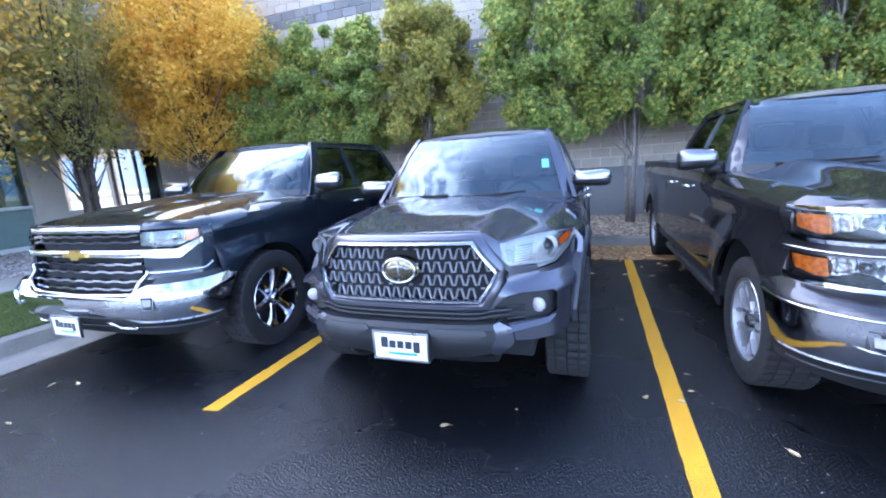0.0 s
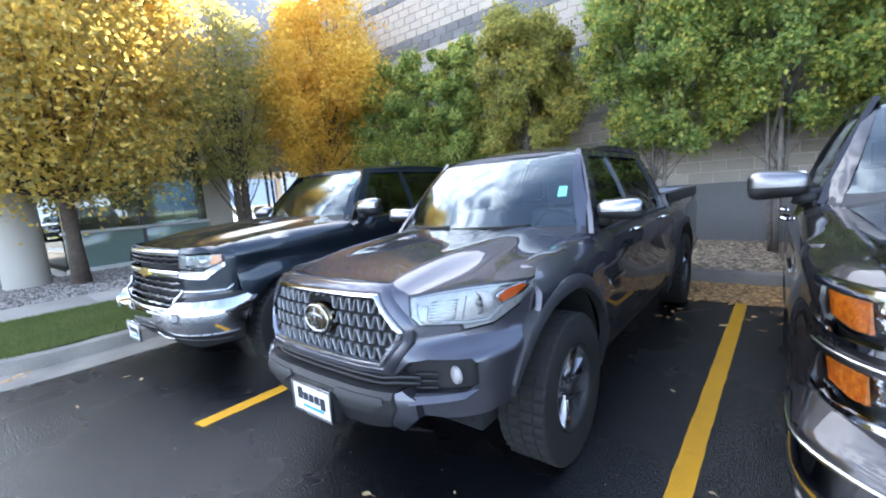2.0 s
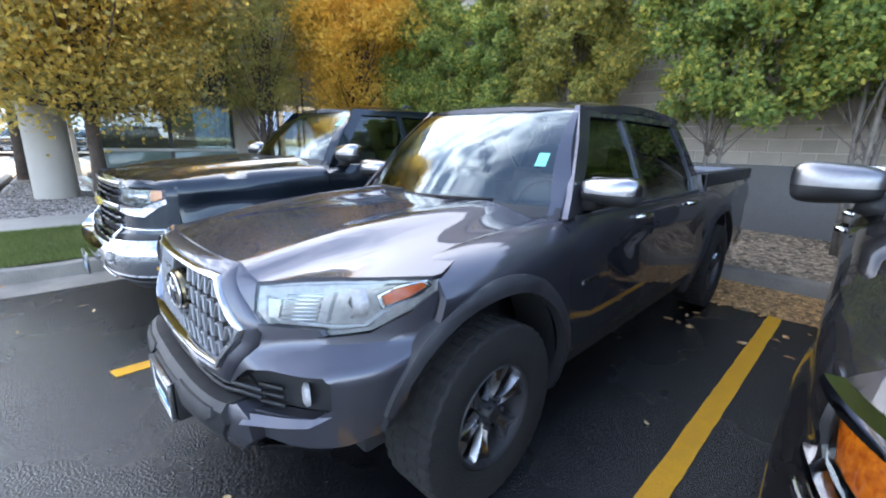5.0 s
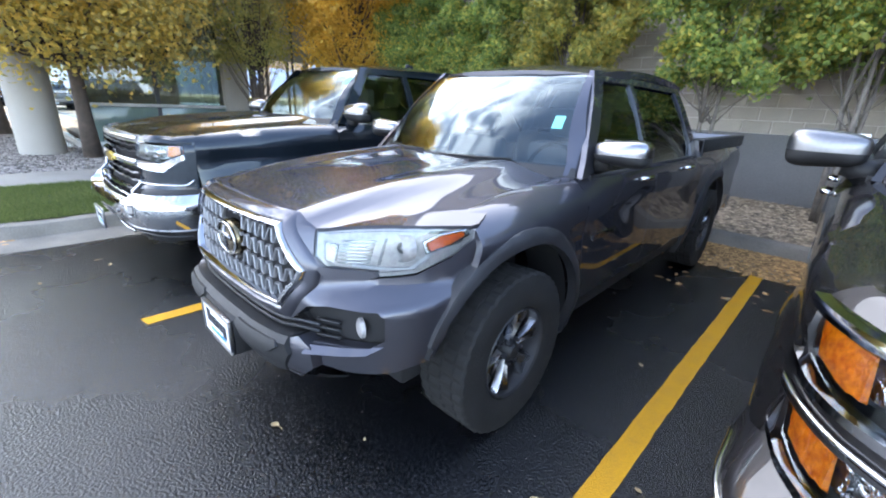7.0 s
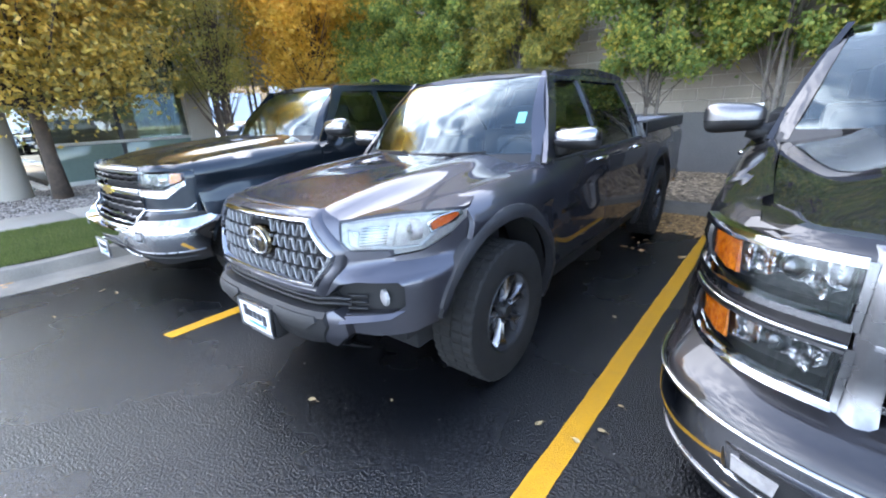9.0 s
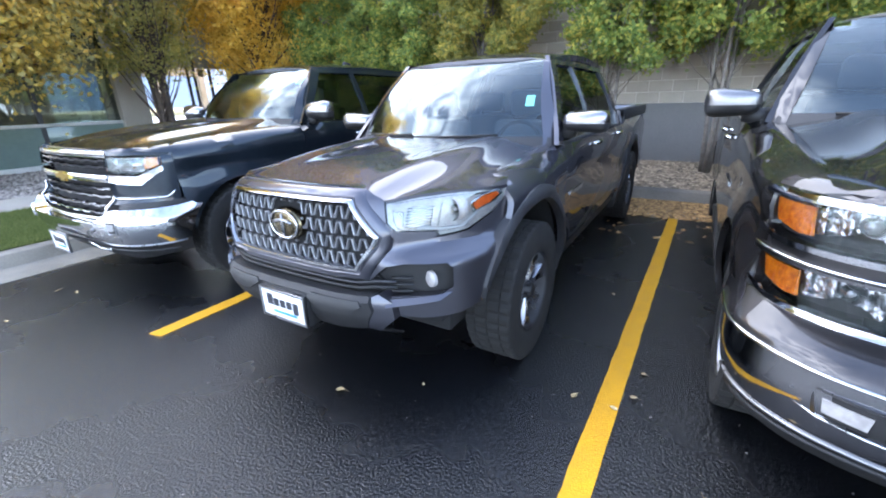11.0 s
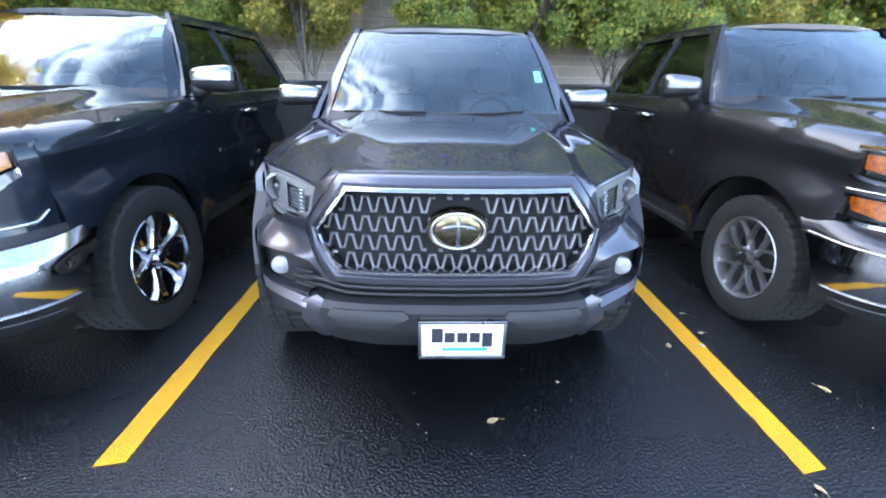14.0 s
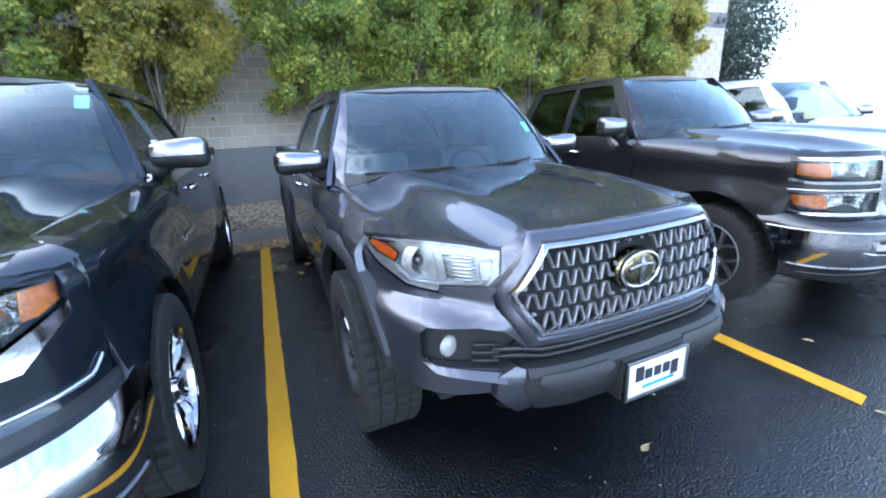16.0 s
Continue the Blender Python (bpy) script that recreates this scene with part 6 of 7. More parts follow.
def black_face(t, q, stacked, body, plate):
    """stacked: two lamps over one another with two amber ends; else one lamp with a bright surround."""
    part("grille_backing", patch(bmesh.new(), [(-0.60, 0.64), (0.60, 0.64), (0.62, 0.745), (0.60, 1.135), (-0.60, 1.135), (-0.62, 0.745)], (lambda x, z: FB(x, z) + 0.07), "xz", 0.1, 0.02), "void", t, "black grille backing")
    g = part("grille", hbar(1.112, 0.046, 0.60, 0.012), "chrome", t, "chrome grille top bar")
    if stacked:
        part("grille_bar", hbar(0.938, 0.052, 0.60, 0.012), "bumper_chrome", g, "wide chrome bar")
        for z in (1.06, 1.01, 0.87, 0.82, 0.775):
            part("grille_bar", hbar(z, 0.018, 0.585, 0.0, wave=0.006), "satin", g, "thin stepped bar")
        out = [(-0.632, 1.145), (0.632, 1.145), (0.628, 0.74), (-0.628, 0.74)]
        inn = [(-0.575, 1.10), (0.575, 1.10), (0.565, 0.775), (-0.565, 0.775)]
        part("grille_trim", ring_strip(bmesh.new(), out, inn, (lambda x, z: FB(x, z) - 0.004), thick=0.06, out=0.008), "dark_chrome", g, "smoked metal grille frame")
    else:
        part("grille_bar", hbar(0.945, 0.050, 0.60, 0.020), "chrome", g, "wide chrome bar")
        for z in (1.068, 1.025, 0.868, 0.812, 0.756):
            part("grille_bar", hbar(z, 0.015, 0.575, 0.0, wave=0.0035), "bumper_chrome", g, "thin stepped chrome bar")
        part("grille_bar", hbar(0.702, 0.014, 0.53, 0.0, wave=0.0035), "bumper_chrome", g, "thin stepped chrome bar")
        foot = [(-0.64, 0.850), (-0.60, 0.745), (-0.535, 0.668), (0.0, 0.655), (0.535, 0.668), (0.60, 0.745), (0.64, 0.850)]
        part("grille_trim", tube(bmesh.new(), [(x, FB(x, z) - 0.012, z) for a, b in zip(foot, foot[1:]) for x, z in ((lerp(a[0], b[0], u), lerp(a[1], b[1], u)) for u in (0, 0.25, 0.5, 0.75))], 0.011, 8), "chrome", g, "chrome line under the grille")
    yb = FB(0, 0.94) - 0.03
    part("badge", patch(bmesh.new(), [(-0.125, 0.925), (-0.04, 0.925), (-0.045, 0.905), (0.045, 0.905), (0.04, 0.925), (0.125, 0.925), (0.115, 0.958), (0.045, 0.958), (0.04, 0.978), (-0.04, 0.978), (-0.045, 0.958), (-0.115, 0.958)], (lambda x, z: yb), "xz", 0.2, 0.02), "gold", g, "gold cross-bar badge")
    s_fender = run_at_y(BLACK["fender_front"][2][0]) - 0.003
    Wc, zc = curve(BLACK["width"]), curve(BLACK["fender_top"])

    def out_b(s, z):
        """How far the bumper stands out."""
        fade = 1 - 0.62 * ease(abs(s), 0.93, 1.20)
        if stacked:
            return 0.012 + (0.090 - 0.30 * max(0.0, 0.60 - z)) * fade
        return 0.012 + (0.088 - 0.75 * max(0.0, z - 0.665) - 0.30 * max(0.0, 0.60 - z)) * fade

    def swoop(x, z):
        return FB(x, z) - out_b(run_at_x(abs(x)), z) * 1.04

    for sd in (1, -1):
        def pm(p):
            return p if sd > 0 else mirror(p)
        s_cheek = run_at_x(0.943 if stacked else 0.912)
        if stacked:
            stacked_lamps(t, sd, body)
        else:
            single_lamp(t, sd)
            part("cheek", wrap(sd * run_at_x(0.60), sd * s_cheek, 0.765, lambda s: lerp(0.92, 1.00, (abs(s) - 0.86) / 0.16), (lambda s, z: 0.0), 0.05, 24, 5), body, t)
            part("cheek_line", nose_bar(sd * run_at_x(0.62), sd * (s_fender - 0.03), lambda s: 0.806 + 0.05 * ease(abs(s), 0.99, 1.08), 0.006, 0.007), "chrome", t, "thin chrome line under the lamp")
        part("cheek", wrap(sd * s_cheek, sd * s_fender, 0.765, 1.106, (lambda s, z: -0.13 * (1 - math.sqrt(1 - min(0.98, max(0.0, (z - 1.05) / 0.105)) ** 2))), 0.05, 8, 16), body, t)
        part("cheek", wrap(sd * run_at_x(0.60), sd * s_fender, 1.106, 1.152, (lambda s, z: -0.13 * (1 - math.sqrt(1 - min(0.98, max(0.0, (z - 1.05) / 0.105)) ** 2)) * ease(abs(s), run_at_x(0.72), run_at_x(0.87))), 0.05, 30, 8), body, t)
        cap = [(0.775, 0.312), (0.85, 0.372), (0.90, 0.440), (0.928, 0.50), (0.928, 0.52), (0.832, 0.52), (0.826, 0.38)]
        part("fender_cap", patch(bmesh.new(), pm(cap), (lambda x, y: zc(y) - 0.098 + 0.10 * math.sqrt(max(0.0, 1 - (1 - min(1, max(0, Wc(y) - abs(x)) / 0.13)) ** 2))), "xy", 0.02, -0.03), body, t)

    # bumper, bent round both corners to the wheel arches
    def lo_b(s):
        a = abs(s)
        return 0.505 - 0.033 * ease(a, 0.48, 0.62) + 0.05 * ease(a, 1.02, 1.25)

    def hi_b(s):
        a = abs(s)
        return 0.705 if stacked else 0.650 + 0.090 * ease(a, 0.52, 0.63) + 0.045 * ease(a, 0.95, 1.25)

    bump = part("front_bumper", wrap(lambda z: -arch_run(z), arch_run, lo_b, hi_b, out_b, 0.09, 120, 10), "bumper_chrome" if stacked else "chrome", t, "chrome front bumper")
    if stacked:
        part("bumper_trim", nose_bar(-1.19, 1.19, 0.705, lambda s: out_b(s, 0.70) + 0.003, 0.007, 90), "chrome", bump, "thin chrome bumper line")
        part("bumper_shelf", wrap(lambda z: -arch_run(z), arch_run, 0.708, 0.785, (lambda s, z: 0.004 + (out_b(s, 0.70) - 0.006) * (1 - ((z - 0.708) / 0.077) ** 1.6)), 0.05, 120, 8), body, bump, "body-coloured shelf under the lamps")
    else:
        part("filler", wrap(lambda z: -arch_run(z), arch_run, lambda s: hi_b(s) - 0.02, lambda s: 0.775 if abs(s) > 0.62 else 0.66, (lambda s, z: 0.002), 0.04, 100, 3), "plastic", t, "black gap above the bumper")
        for sd in (1, -1):
            part("sensor", ring_cyl(bmesh.new(), [(0.01, 0.014), (-0.004, 0.014), (-0.006, 0.011), (-0.006, 0.001)], 16, "y", m=Matrix.Translation((sd * 0.54, swoop(0.54, 0.60), 0.60))), "satin", bump, "round parking sensor")
    part("bumper_line", nose_bar(-1.06, 1.06, lambda s: lo_b(s) + 0.004, lambda s: out_b(s, 0.48) + 0.002, 0.006, 80), "satin", bump, "thin bright lower edge")
    part("valance", wrap(lambda z: -arch_run(z), arch_run, lambda s: 0.335 + 0.06 * ease(abs(s), 0.6, 1.1), lambda s: lo_b(s) + 0.03, (lambda s, z: (0.055 - 0.25 * max(0.0, 0.48 - z)) * (1 - 0.4 * ease(abs(s), 0.93, 1.2))), 0.05, 80, 5), "plastic", t, "black lower valance")
    part("valance_line", nose_bar(-1.0, 1.0, lambda s: 0.425, lambda s: 0.045 * (1 - 0.8 * ease(abs(s), 0.93, 1.2)), 0.007, 60), "plastic_grey", t, "grey rib on the valance")
    for sd in (1, -1):
        def pm(p):
            return p if sd > 0 else mirror(p)
        fg = [(0.60, 0.655), (0.615, 0.585), (0.79, 0.585), (0.805, 0.655)] if stacked else [(0.690, 0.668), (0.700, 0.585), (0.752, 0.590), (0.765, 0.664)]
        fo = [(0.588, 0.668), (0.603, 0.570), (0.803, 0.570), (0.82, 0.668)] if stacked else [(0.676, 0.676), (0.660, 0.560), (0.762, 0.572), (0.776, 0.674)]
        fp = part("fog_lamp", patch(bmesh.new(), pm(fg), (lambda x, z: swoop(x, z) - 0.004), "xz", 0.03, 0.03), "plastic", bump, "fog lamp pocket")
        lamp_in = [(0.70, 0.640), (0.705, 0.602), (0.785, 0.602), (0.79, 0.640)] if stacked else [(0.702, 0.655), (0.708, 0.604), (0.744, 0.606), (0.752, 0.652)]
        part("lens", patch(bmesh.new(), pm(lamp_in), (lambda x, z: swoop(x, z) - 0.010), "xz", 0.03, 0.006), "lamp_metal", fp, "fog lamp lens")
        part("fog_trim", ring_strip(bmesh.new(), pm(fo), pm(fg), (lambda x, z: swoop(x, z) - 0.002), thick=0.03, out=0.008), "dark_chrome" if stacked else "chrome", fp, "bright fog lamp frame")
        if stacked:
            part("fog_line", tube(bmesh.new(), [(sd * x, swoop(x, z) - 0.008, z) for x, z in ((0.60, 0.574), (0.70, 0.574), (0.79, 0.578), (0.84, 0.592), (0.875, 0.622))], 0.006, 8), "chrome", fp, "chrome line under the fog lamp")
        hook = [(0.30, 0.47), (0.36, 0.455), (0.40, 0.425), (0.52, 0.420), (0.54, 0.436)]
        part("tow_hook", tube(bmesh.new(), [(sd * x, FB(x, z) - 0.066, z) for x, z in hook], 0.010, 8), "chrome", t, "bright tow hook surround")
        S = q["S"]
        for k in range(7):
            y = 1.88 + k * 0.058
            part("lettering_bar", box(bmesh.new(), *sorted((sd * (S(y, 0.86) + 0.001), sd * (S(y, 0.86) + 0.007))), y, y + 0.042, 0.85, 0.878), "chrome", t, "chrome bars on the door")
    if plate:
        dealer_plate(t, -0.0, FB(0, 0.5) - 0.125, 0.455)
    part("antenna", tube(bmesh.new(), [(0.0, 3.30, 1.81), (0.0, 3.36, 1.90), (0.0, 3.44, 1.89), (0.0, 3.46, 1.81)], [0.03, 0.022, 0.014, 0.03], 8), "plastic", t, "black roof fin")
    W = q["W"]
    part("sticker", patch(bmesh.new(), [(0.60, 1.60), (0.66, 1.60), (0.65, 1.67), (0.59, 1.67)], (lambda x, z: W(x, z) - 0.003), "xz", 0.1, 0.001), "sticker", t, "small teal paper sticker")


ta, qa = pickup("pickup_truck", "glossy black crew-cab pickup with chrome barred grille and bumper", pose(-2.60, -0.01, -0.01), BLACK)
black_face(ta, qa, False, "black_paint", True)
BROWN = dict(BLACK, paint="brown_black", mirror=(1.180, 1.90, 1.335, 0.275, 0.175, 0.13), mirror_mat="mirror_grey", mirror_label="smoked metal capped door mirror", rim_mat=("wheel_silver", "wheel_silver", "plastic"), spokes=dict(n=6, dish=0.0, branches=[[(0.18, 0.0, 0.014, -0.014), (0.34, 0.0, 0.011, -0.006), (0.48, 0.0, 0.013, 0.0)]] + [[(0.42, u * 0.02, 0.008, 0.0), (0.70, u * 0.20, 0.008, 0.003), (0.98, u * 0.36, 0.011, 0.0)] for u in (-1, 1)]), step=True, belt_chrome=None, cuts=(1.68, 2.66, 3.36, 3.54, 5.82), gh=(1.74, 2.16, 2.70, 3.58, 3.40, 1.765), handles=(2.42, 3.14), roof_y=(2.12, 3.50), roof=[(1.95, 1.74), (2.2, 1.79), (2.6, 1.835), (3.0, 1.84), (3.3, 1.82), (3.6, 1.79)], tyre_r=0.378, hub=0.378, arch=0.49, rim_r=0.252, wheel_out=-0.02, handle_mat="chrome")
tb, qb = pickup("pickup_truck", "black crew-cab pickup with stacked amber headlights and running boards", pose(2.745, 0.045, 0.0), BROWN)
black_face(tb, qb, True, "brown_black", False)
WHITE = dict(BLACK, paint="white_paint", mirror_mat="mirror_cap", rim_mat=("satin", "satin", "satin"))
tc, qc = pickup("pickup_truck", "white crew-cab pickup parked beyond a black one", pose(5.55, 0.35, 0.0), WHITE)
black_face(tc, qc, True, "white_paint", False)


# ---- masonry, bed and ground cover, distance ----
def block_wall():
    """Running-bond blocks on the back wall: those near the stalls as single parts, the rest joined."""
    bl, bh, j = 0.406, 0.203, 0.010
    shared = {}
    def unit(w):
        key = round(w, 3)
        if key not in shared:
            bm = boxed(0, w, -0.010, 0.03, 0, bh - j)
            for v in bm.verts:
                if v.co.y < 0:
                    v.co.x += 0.004 if v.co.x < w / 2 else -0.004
                    v.co.z += 0.004 if v.co.z < bh / 2 else -0.004
            shared[key] = mesh_of(bm, "block", "block", 20)
        return shared[key]
    far = {"block_far": [], "band": []}
    z, row = 1.215, 0
    while z < ROOF - 0.1:
        dark = row in (13, 14, 20, 21, 27)
        x = WALL_X0 + (bl / 2 if row % 2 else 0)
        while x < WALL_X1 - 0.05:
            w = min(bl, WALL_X1 - x) - j
            near = (not dark) and -3.2 < x < 4.9 and row < 15
            if near:
                ob = new("block", unit(w))
                ob.parent = wall_back
                ob.location = (x, WALL_Y, z)
            else:
                far["band" if dark else "block_far"].append((x, z, w))
            x += bl
        z += bh
        row += 1
    for mat, lst in far.items():
        v, f = [], []
        for x, z0, w in lst:
            k = len(v)
            a, e = 0.004, bh - j
            v += [(x, WALL_Y + 0.02, z0), (x + w, WALL_Y + 0.02, z0), (x + w, WALL_Y + 0.02, z0 + e), (x, WALL_Y + 0.02, z0 + e), (x + a, WALL_Y - 0.01, z0 + a), (x + w - a, WALL_Y - 0.01, z0 + a), (x + w - a, WALL_Y - 0.01, z0 + e - a), (x + a, WALL_Y - 0.01, z0 + e - a)]
            f += [(k + 4, k + 5, k + 6, k + 7), (k, k + 1, k + 5, k + 4), (k + 1, k + 2, k + 6, k + 5), (k + 2, k + 3, k + 7, k + 6), (k + 3, k, k + 4, k + 7)]
        me = bpy.data.meshes.new("blocks")
        me.from_pydata(v, [], f)
        me.materials.append(M[mat])
        ob = new("blocks", me)
        ob.parent = wall_back
        tagged(ob, "dark grey block band" if mat == "band" else "grey split-face blocks", kind="stuff")


def scatter(name, n, area, size, flat, mat, label, category, seed, lift=0.0):
    """Loose bits over plan rectangles: squashed tetrahedra. area: (x0, x1, y0, y1, z, weight)."""
    rnd = np.random.default_rng(seed)
    wts = np.array([a[5] for a in area], float)
    which = rnd.choice(len(area), n, p=wts / wts.sum())
    A = np.array([a[:5] for a in area])[which]
    p = np.stack([rnd.uniform(A[:, 0], A[:, 1]), rnd.uniform(A[:, 2], A[:, 3]), A[:, 4] + lift], 1)
    s = size * rnd.uniform(0.45, 1.5, n)
    ang = rnd.uniform(0, 2 * math.pi, n)
    asp = rnd.uniform(0.35, 0.9, n)
    c, d = np.cos(ang), np.sin(ang)
    lo = [(-1, -1, 0), (1, -0.7, 0), (0.8, 1, 0), (-0.9, 0.8, 0), (-0.2, -0.1, 1), (0.35, 0.15, 0.8)]
    V = []
    for u, v, w in lo:
        uu, vv = u * s + rnd.normal(0, 0.15, n) * s, v * s * asp
        V.append(np.stack([p[:, 0] + c * uu - d * vv, p[:, 1] + d * uu + c * vv, p[:, 2] + w * s * flat + rnd.uniform(0, 0.25, n) * s * flat], 1))
    V = np.stack(V, 1).reshape(-1, 3)
    k = np.arange(n)[:, None] * 6
    tri = np.concatenate([k + [t] for t in ([0, 1, 4], [1, 5, 4], [1, 2, 5], [2, 3, 5], [3, 4, 5], [3, 0, 4])], 0)
    me = bpy.data.meshes.new(name)
    me.from_pydata(V.tolist(), [], tri.tolist())
    me.materials.append(M[mat])
    return tagged(new(name, me), label, category, kind="stuff")


def leaf_shape():
    """A fallen leaf: curled blade with a stalk."""
    bm = bmesh.new()
    n = 9
    rows = []
    for i in range(n):
        u = i / (n - 1)
        w = 0.026 * math.sin(math.pi * min(0.985, max(0.015, u)) ** 0.8) + 0.0015
        y = (u - 0.5) * 0.085
        rows.append([bm.verts.new((-w, y, 0.010 + 0.010 * u * u)), bm.verts.new((0, y, 0.004 + 0.006 * u * u)), bm.verts.new((w, y, 0.013 + 0.008 * u))])
    for a, b in zip(rows, rows[1:]):
        for k in range(2):
            bm.faces.new((a[k], a[k + 1], b[k + 1], b[k]))
    tube(bm, [(0, 0.0425, 0.010), (0.006, 0.065, 0.014), (0.012, 0.085, 0.012)], 0.0015, 5)
    return bm


def fallen_leaves():
    me = mesh_of(leaf_shape(), "fallen_leaf", "leaf_fallen", 60)
    rnd = random.Random(5)
    spots = FALLEN
    for i, (x, y, sc) in enumerate(spots):
        ob = new("fallen_leaf", me)
        tagged(ob, "small dry pale yellow leaf lying on the asphalt", "leaf", "leaves on the asphalt")
        ob.matrix_world = pose(x, y, 0.0 if x < 1.3 or x > 1.5 else 0.005, rnd.uniform(-6, 6), rnd.uniform(-6, 6), rnd.uniform(0, 360)) @ Matrix.Diagonal((sc * 0.72, sc * 0.72, sc * 0.72, 1))


def lawn_blades():
    rnd = np.random.default_rng(9)
    n = 60000
    x, y = rnd.uniform(-6.18, ISLE_X - 0.15, n), rnd.uniform(-1.12, 3.2, n)
    ok = (y > -0.35) | (x < -4.75) | ((x + 4.75) ** 2 + (y + 0.35) ** 2 < 0.80 ** 2)
    x, y = x[ok], y[ok]
    n = len(x)
    h, a = rnd.uniform(0.025, 0.055, n), rnd.uniform(0, 2 * math.pi, n)
    lx, ly = rnd.normal(0, 0.015, n), rnd.normal(0, 0.015, n)
    w = 0.0035
    V = np.stack([np.stack([x - w * np.cos(a), y - w * np.sin(a), np.full(n, 0.148)], 1), np.stack([x + w * np.cos(a), y + w * np.sin(a), np.full(n, 0.148)], 1), np.stack([x + lx, y + ly, 0.15 + h], 1)], 1).reshape(-1, 3)
    me = bpy.data.meshes.new("grass")
    me.from_pydata(V.tolist(), [], (np.arange(n)[:, None] * 3 + [[0, 1, 2]]).tolist())
    me.materials.append(M["grass"])
    tagged(new("grass", me), "short mown green grass inside the kerb", "grass", kind="stuff")


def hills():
    """Mountains all round, far off; their haze is only in the surface colour."""
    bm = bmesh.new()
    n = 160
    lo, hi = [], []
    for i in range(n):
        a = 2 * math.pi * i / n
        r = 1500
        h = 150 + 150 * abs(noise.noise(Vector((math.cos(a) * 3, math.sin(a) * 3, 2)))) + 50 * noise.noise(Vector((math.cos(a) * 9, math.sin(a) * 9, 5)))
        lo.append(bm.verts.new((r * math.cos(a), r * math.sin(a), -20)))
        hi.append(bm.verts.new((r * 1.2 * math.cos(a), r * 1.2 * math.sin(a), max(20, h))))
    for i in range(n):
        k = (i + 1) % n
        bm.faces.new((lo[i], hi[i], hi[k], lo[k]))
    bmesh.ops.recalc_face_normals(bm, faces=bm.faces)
    solid("backdrop", bm, "haze_hill", "mountains on the horizon, coloured hazy blue", "mountains", kind="structure")


# pale blue base colour carries the distance haze over the hills
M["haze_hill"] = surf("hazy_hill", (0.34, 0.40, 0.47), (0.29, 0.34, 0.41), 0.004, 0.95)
M["far_grass"] = surf("sunlit_grass", (0.13, 0.15, 0.03), (0.08, 0.11, 0.025), 0.5, 0.95, bump=0.3)
M["field"] = surf("dry_field", (0.30, 0.26, 0.16), (0.20, 0.20, 0.10), 0.05, 0.95)
M["pale_road"] = surf("worn_grey_road", (0.065, 0.064, 0.063), (0.05, 0.049, 0.048), 0.4, 0.8, bump=0.2, bump_scale=60)
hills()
road = bmesh.new()
prism(road, [(-75, -60), (-7.5, -60), (-7.5, -1.96), (-9, -1.88), (-13, -1.70), (-20, -1.45), (-30, -1.1), (-75, 1.0)], -0.02, 0.004)
solid("road", road, "pale_road", "worn grey asphalt road, sunlit beyond the shade", "road", kind="structure")
far = bmesh.new()
prism(far, [(-75, -40), (-37.5, -40), (-37.5, -5.0), (-40, -3.6), (-75, -3.6)], 0.0, 0.12)
prism(far, [(-75, 1.2), (-31, 0.4), (-29.5, 1.4), (-75, 4.2)], 0.0, 0.12)
solid("verge", far, "far_grass", "sunlit grass verge across the road", "grass verge", kind="structure")
fieldm = bmesh.new()
prism(fieldm, [(-600, -400), (-76, -400), (-76, 400), (-600, 400)], 0.0, 0.05)
prism(fieldm, [(48, -400), (600, -400), (600, 400), (48, 400)], 0.0, 0.05)
solid("field", fieldm, "field", "dry open field far beyond the car park", "field", kind="structure")
for cx, cy, ang, src in ((-36.5, -3.0, 96, tc), (-36.2, -0.9, 92, ta), (-37.0, 1.2, 90, tb)):
    copy_thing(src, pose(cx, cy, 0.0, 0, 0, ang))
tree(-37.5, -7.5, 0.1, 4.5, 0.09, 1.4, (1.6, 1.6, 1.5, 4.6), 5000, 0.16, "leaf_green", "bark", "young tree on the far grass verge", 61)
tree(-39.0, -5.6, 0.1, 4.0, 0.08, 1.4, (1.4, 1.4, 1.5, 4.2), 4500, 0.16, "leaf_mixed", "bark", "young tree on the far grass verge", 62)
tree(-15.4, -0.30, 0.14, 8.5, 0.16, 2.2, (4.3, 4.3, 2.1, 9.0), 42000, 0.15, "leaf_mixed", "bark", "shaded tree with olive leaves behind a column", 63, gaps=0.5)

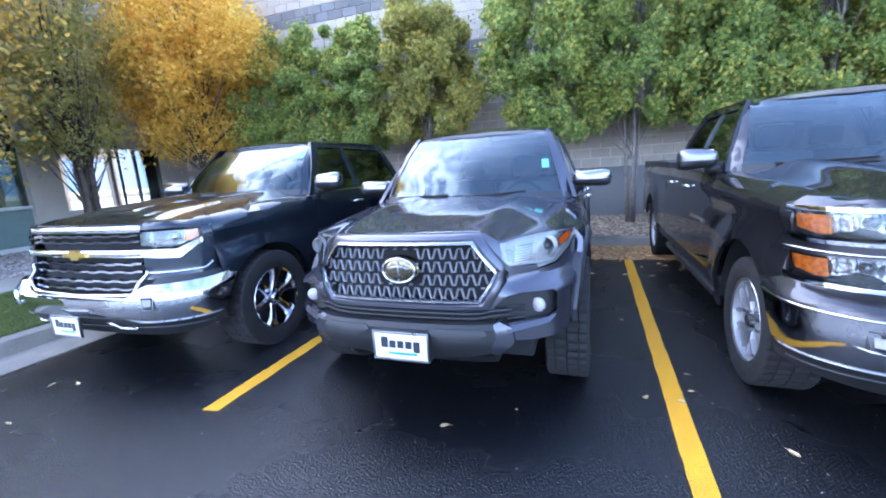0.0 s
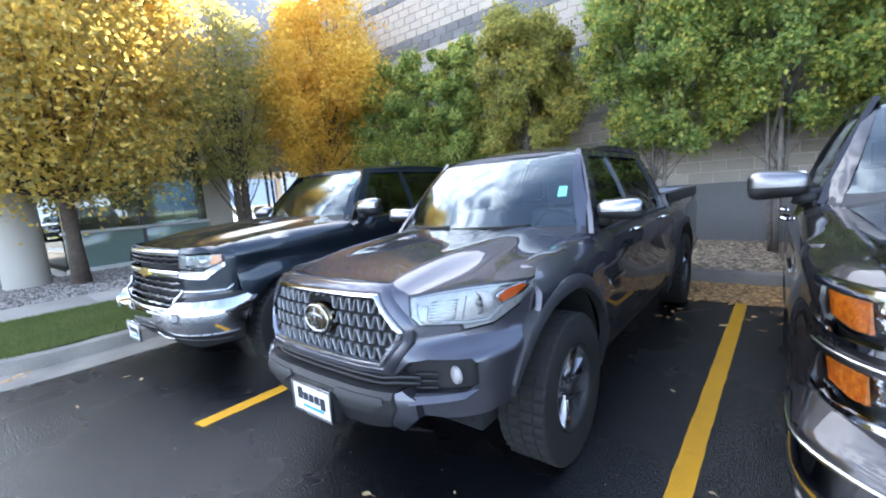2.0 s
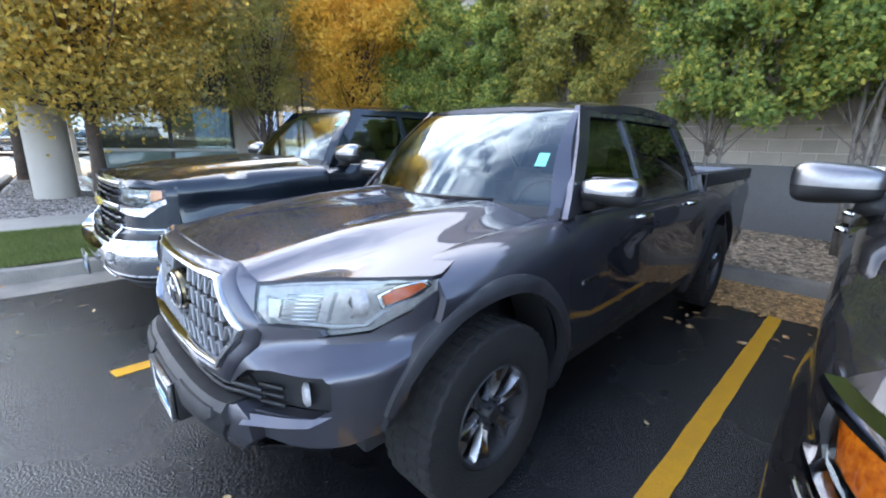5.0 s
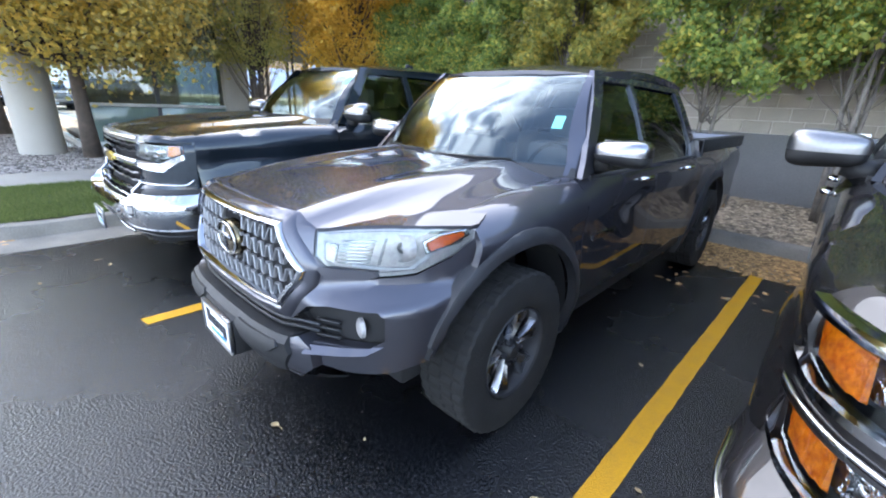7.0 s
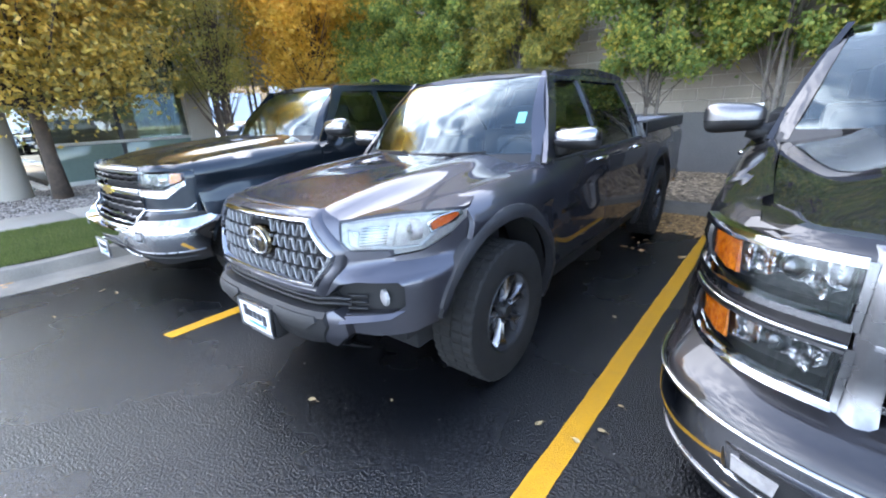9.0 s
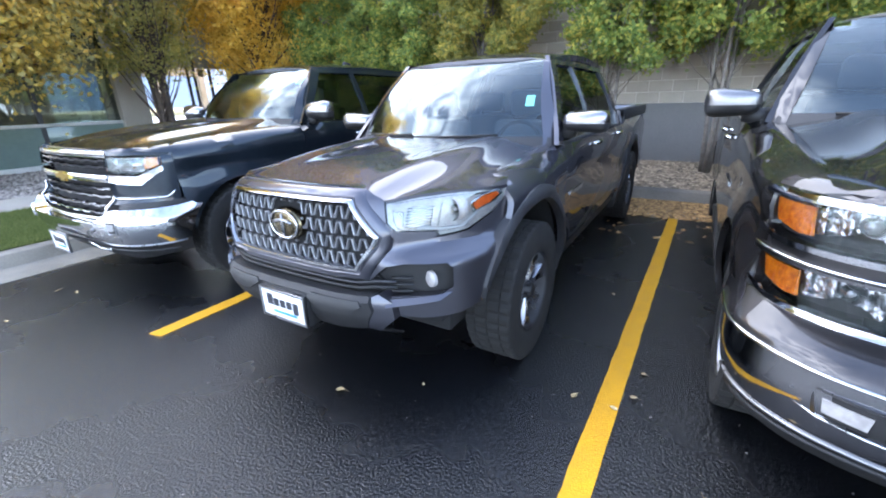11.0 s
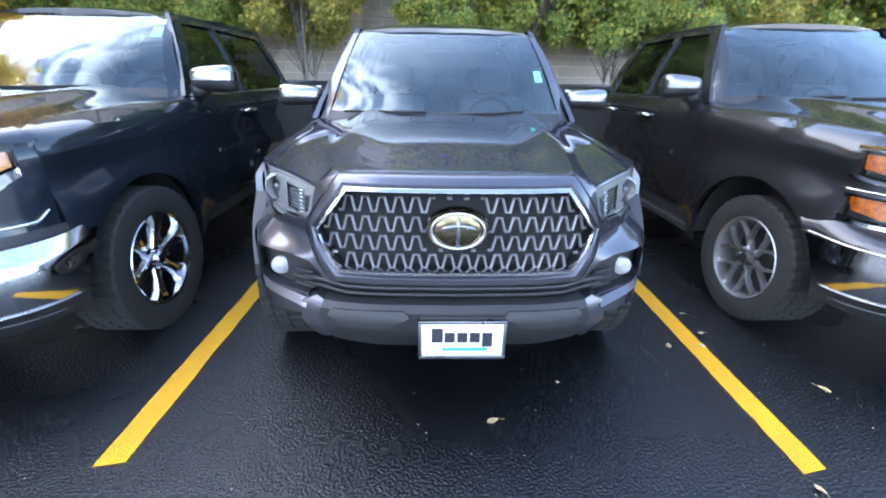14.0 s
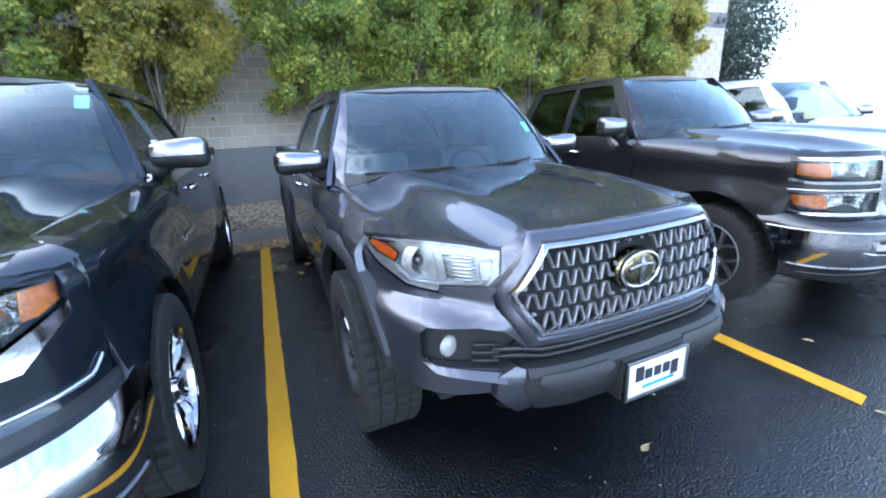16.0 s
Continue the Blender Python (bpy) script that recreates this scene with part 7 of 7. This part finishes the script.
FALLEN = [(0.178, 0.113, 0.85), (1.362, 3.44, 0.9), (1.235, 0.645, 0.75), (1.806, 0.29, 0.85), (1.32, -0.23, 0.7), (1.42, 0.64, 0.6), (1.49, 0.765, 0.6), (1.195, 1.91, 0.6), (-2.80, -0.105, 0.75), (-2.605, -0.045, 0.75), (-2.465, -0.505, 0.6), (1.51, 0.99, 0.55), (-1.61, 3.5, 0.7), (0.71, 4.27, 0.7), (0.53, 0.36, 0.3)]
fallen_leaves()
lawn_blades()
scatter("bark_chips", 26000, ((-3.4, 5.0, KERB_Y + 0.16, 8.15, 0.13, 7), (-8.5, -3.4, KERB_Y + 0.16, 8.15, 0.13, 1), (5.0, 12.0, KERB_Y + 0.16, 8.15, 0.13, 1)), 0.042, 0.40, "chip", "brown bark chips and dry leaves in the bed", "bark chips", 11)
scatter("leaf_litter", 9000, ((0.4, 2.4, 4.72, 5.19, 0.012, 9), (0.4, 2.3, 4.3, 4.75, 0.002, 2.2), (-1.8, 0.4, 4.75, 5.19, 0.012, 0.9), (-1.6, 3.0, 3.4, 4.9, 0.0, 0.25), (-4.2, -3.7, -1.25, -0.6, 0.012, 0.12)), 0.026, 0.30, "litter", "brown dry leaves swept against the kerb", "leaf litter", 12)
scatter("gravel", 15000, ((-11.0, -7.42, -0.8, 4.5, 0.145, 3), (-14, -11, -0.6, 0.55, 0.145, 0.5)), 0.034, 0.6, "pebble", "grey brown gravel in the bed by the column", "gravel", 13)
scatter("grit", 900, ((-3.4, 4.0, -1.6, 3.5, 0.0, 1),), 0.0028, 0.5, "pebble", "tiny grit and leaf crumbs on the asphalt", "grit", 14)
block_wall()


def wall_lamp(x, y, z):
    t = thing("wall_lamp", "small dark lamp on an arm on the block wall", "wall lamp")
    part("mount", boxed(x - 0.06, x + 0.06, y - 0.03, y, z - 0.09, z + 0.09, 0.006), "dark_trim", t)
    part("arm", tube(bmesh.new(), [(x, y - 0.02, z), (x, y - 0.12, z + 0.03), (x, y - 0.18, z)], 0.016, 8), "dark_trim", t)
    part("lamp_head", ring_cyl(bmesh.new(), [(-0.10, 0.075), (-0.06, 0.07), (0.03, 0.035), (0.05, 0.01)], 20, "z", m=Matrix.Translation((x, y - 0.18, z))), "dark_trim", t, "dark lamp head")


wall_lamp(12.1, 8.19, 4.05)
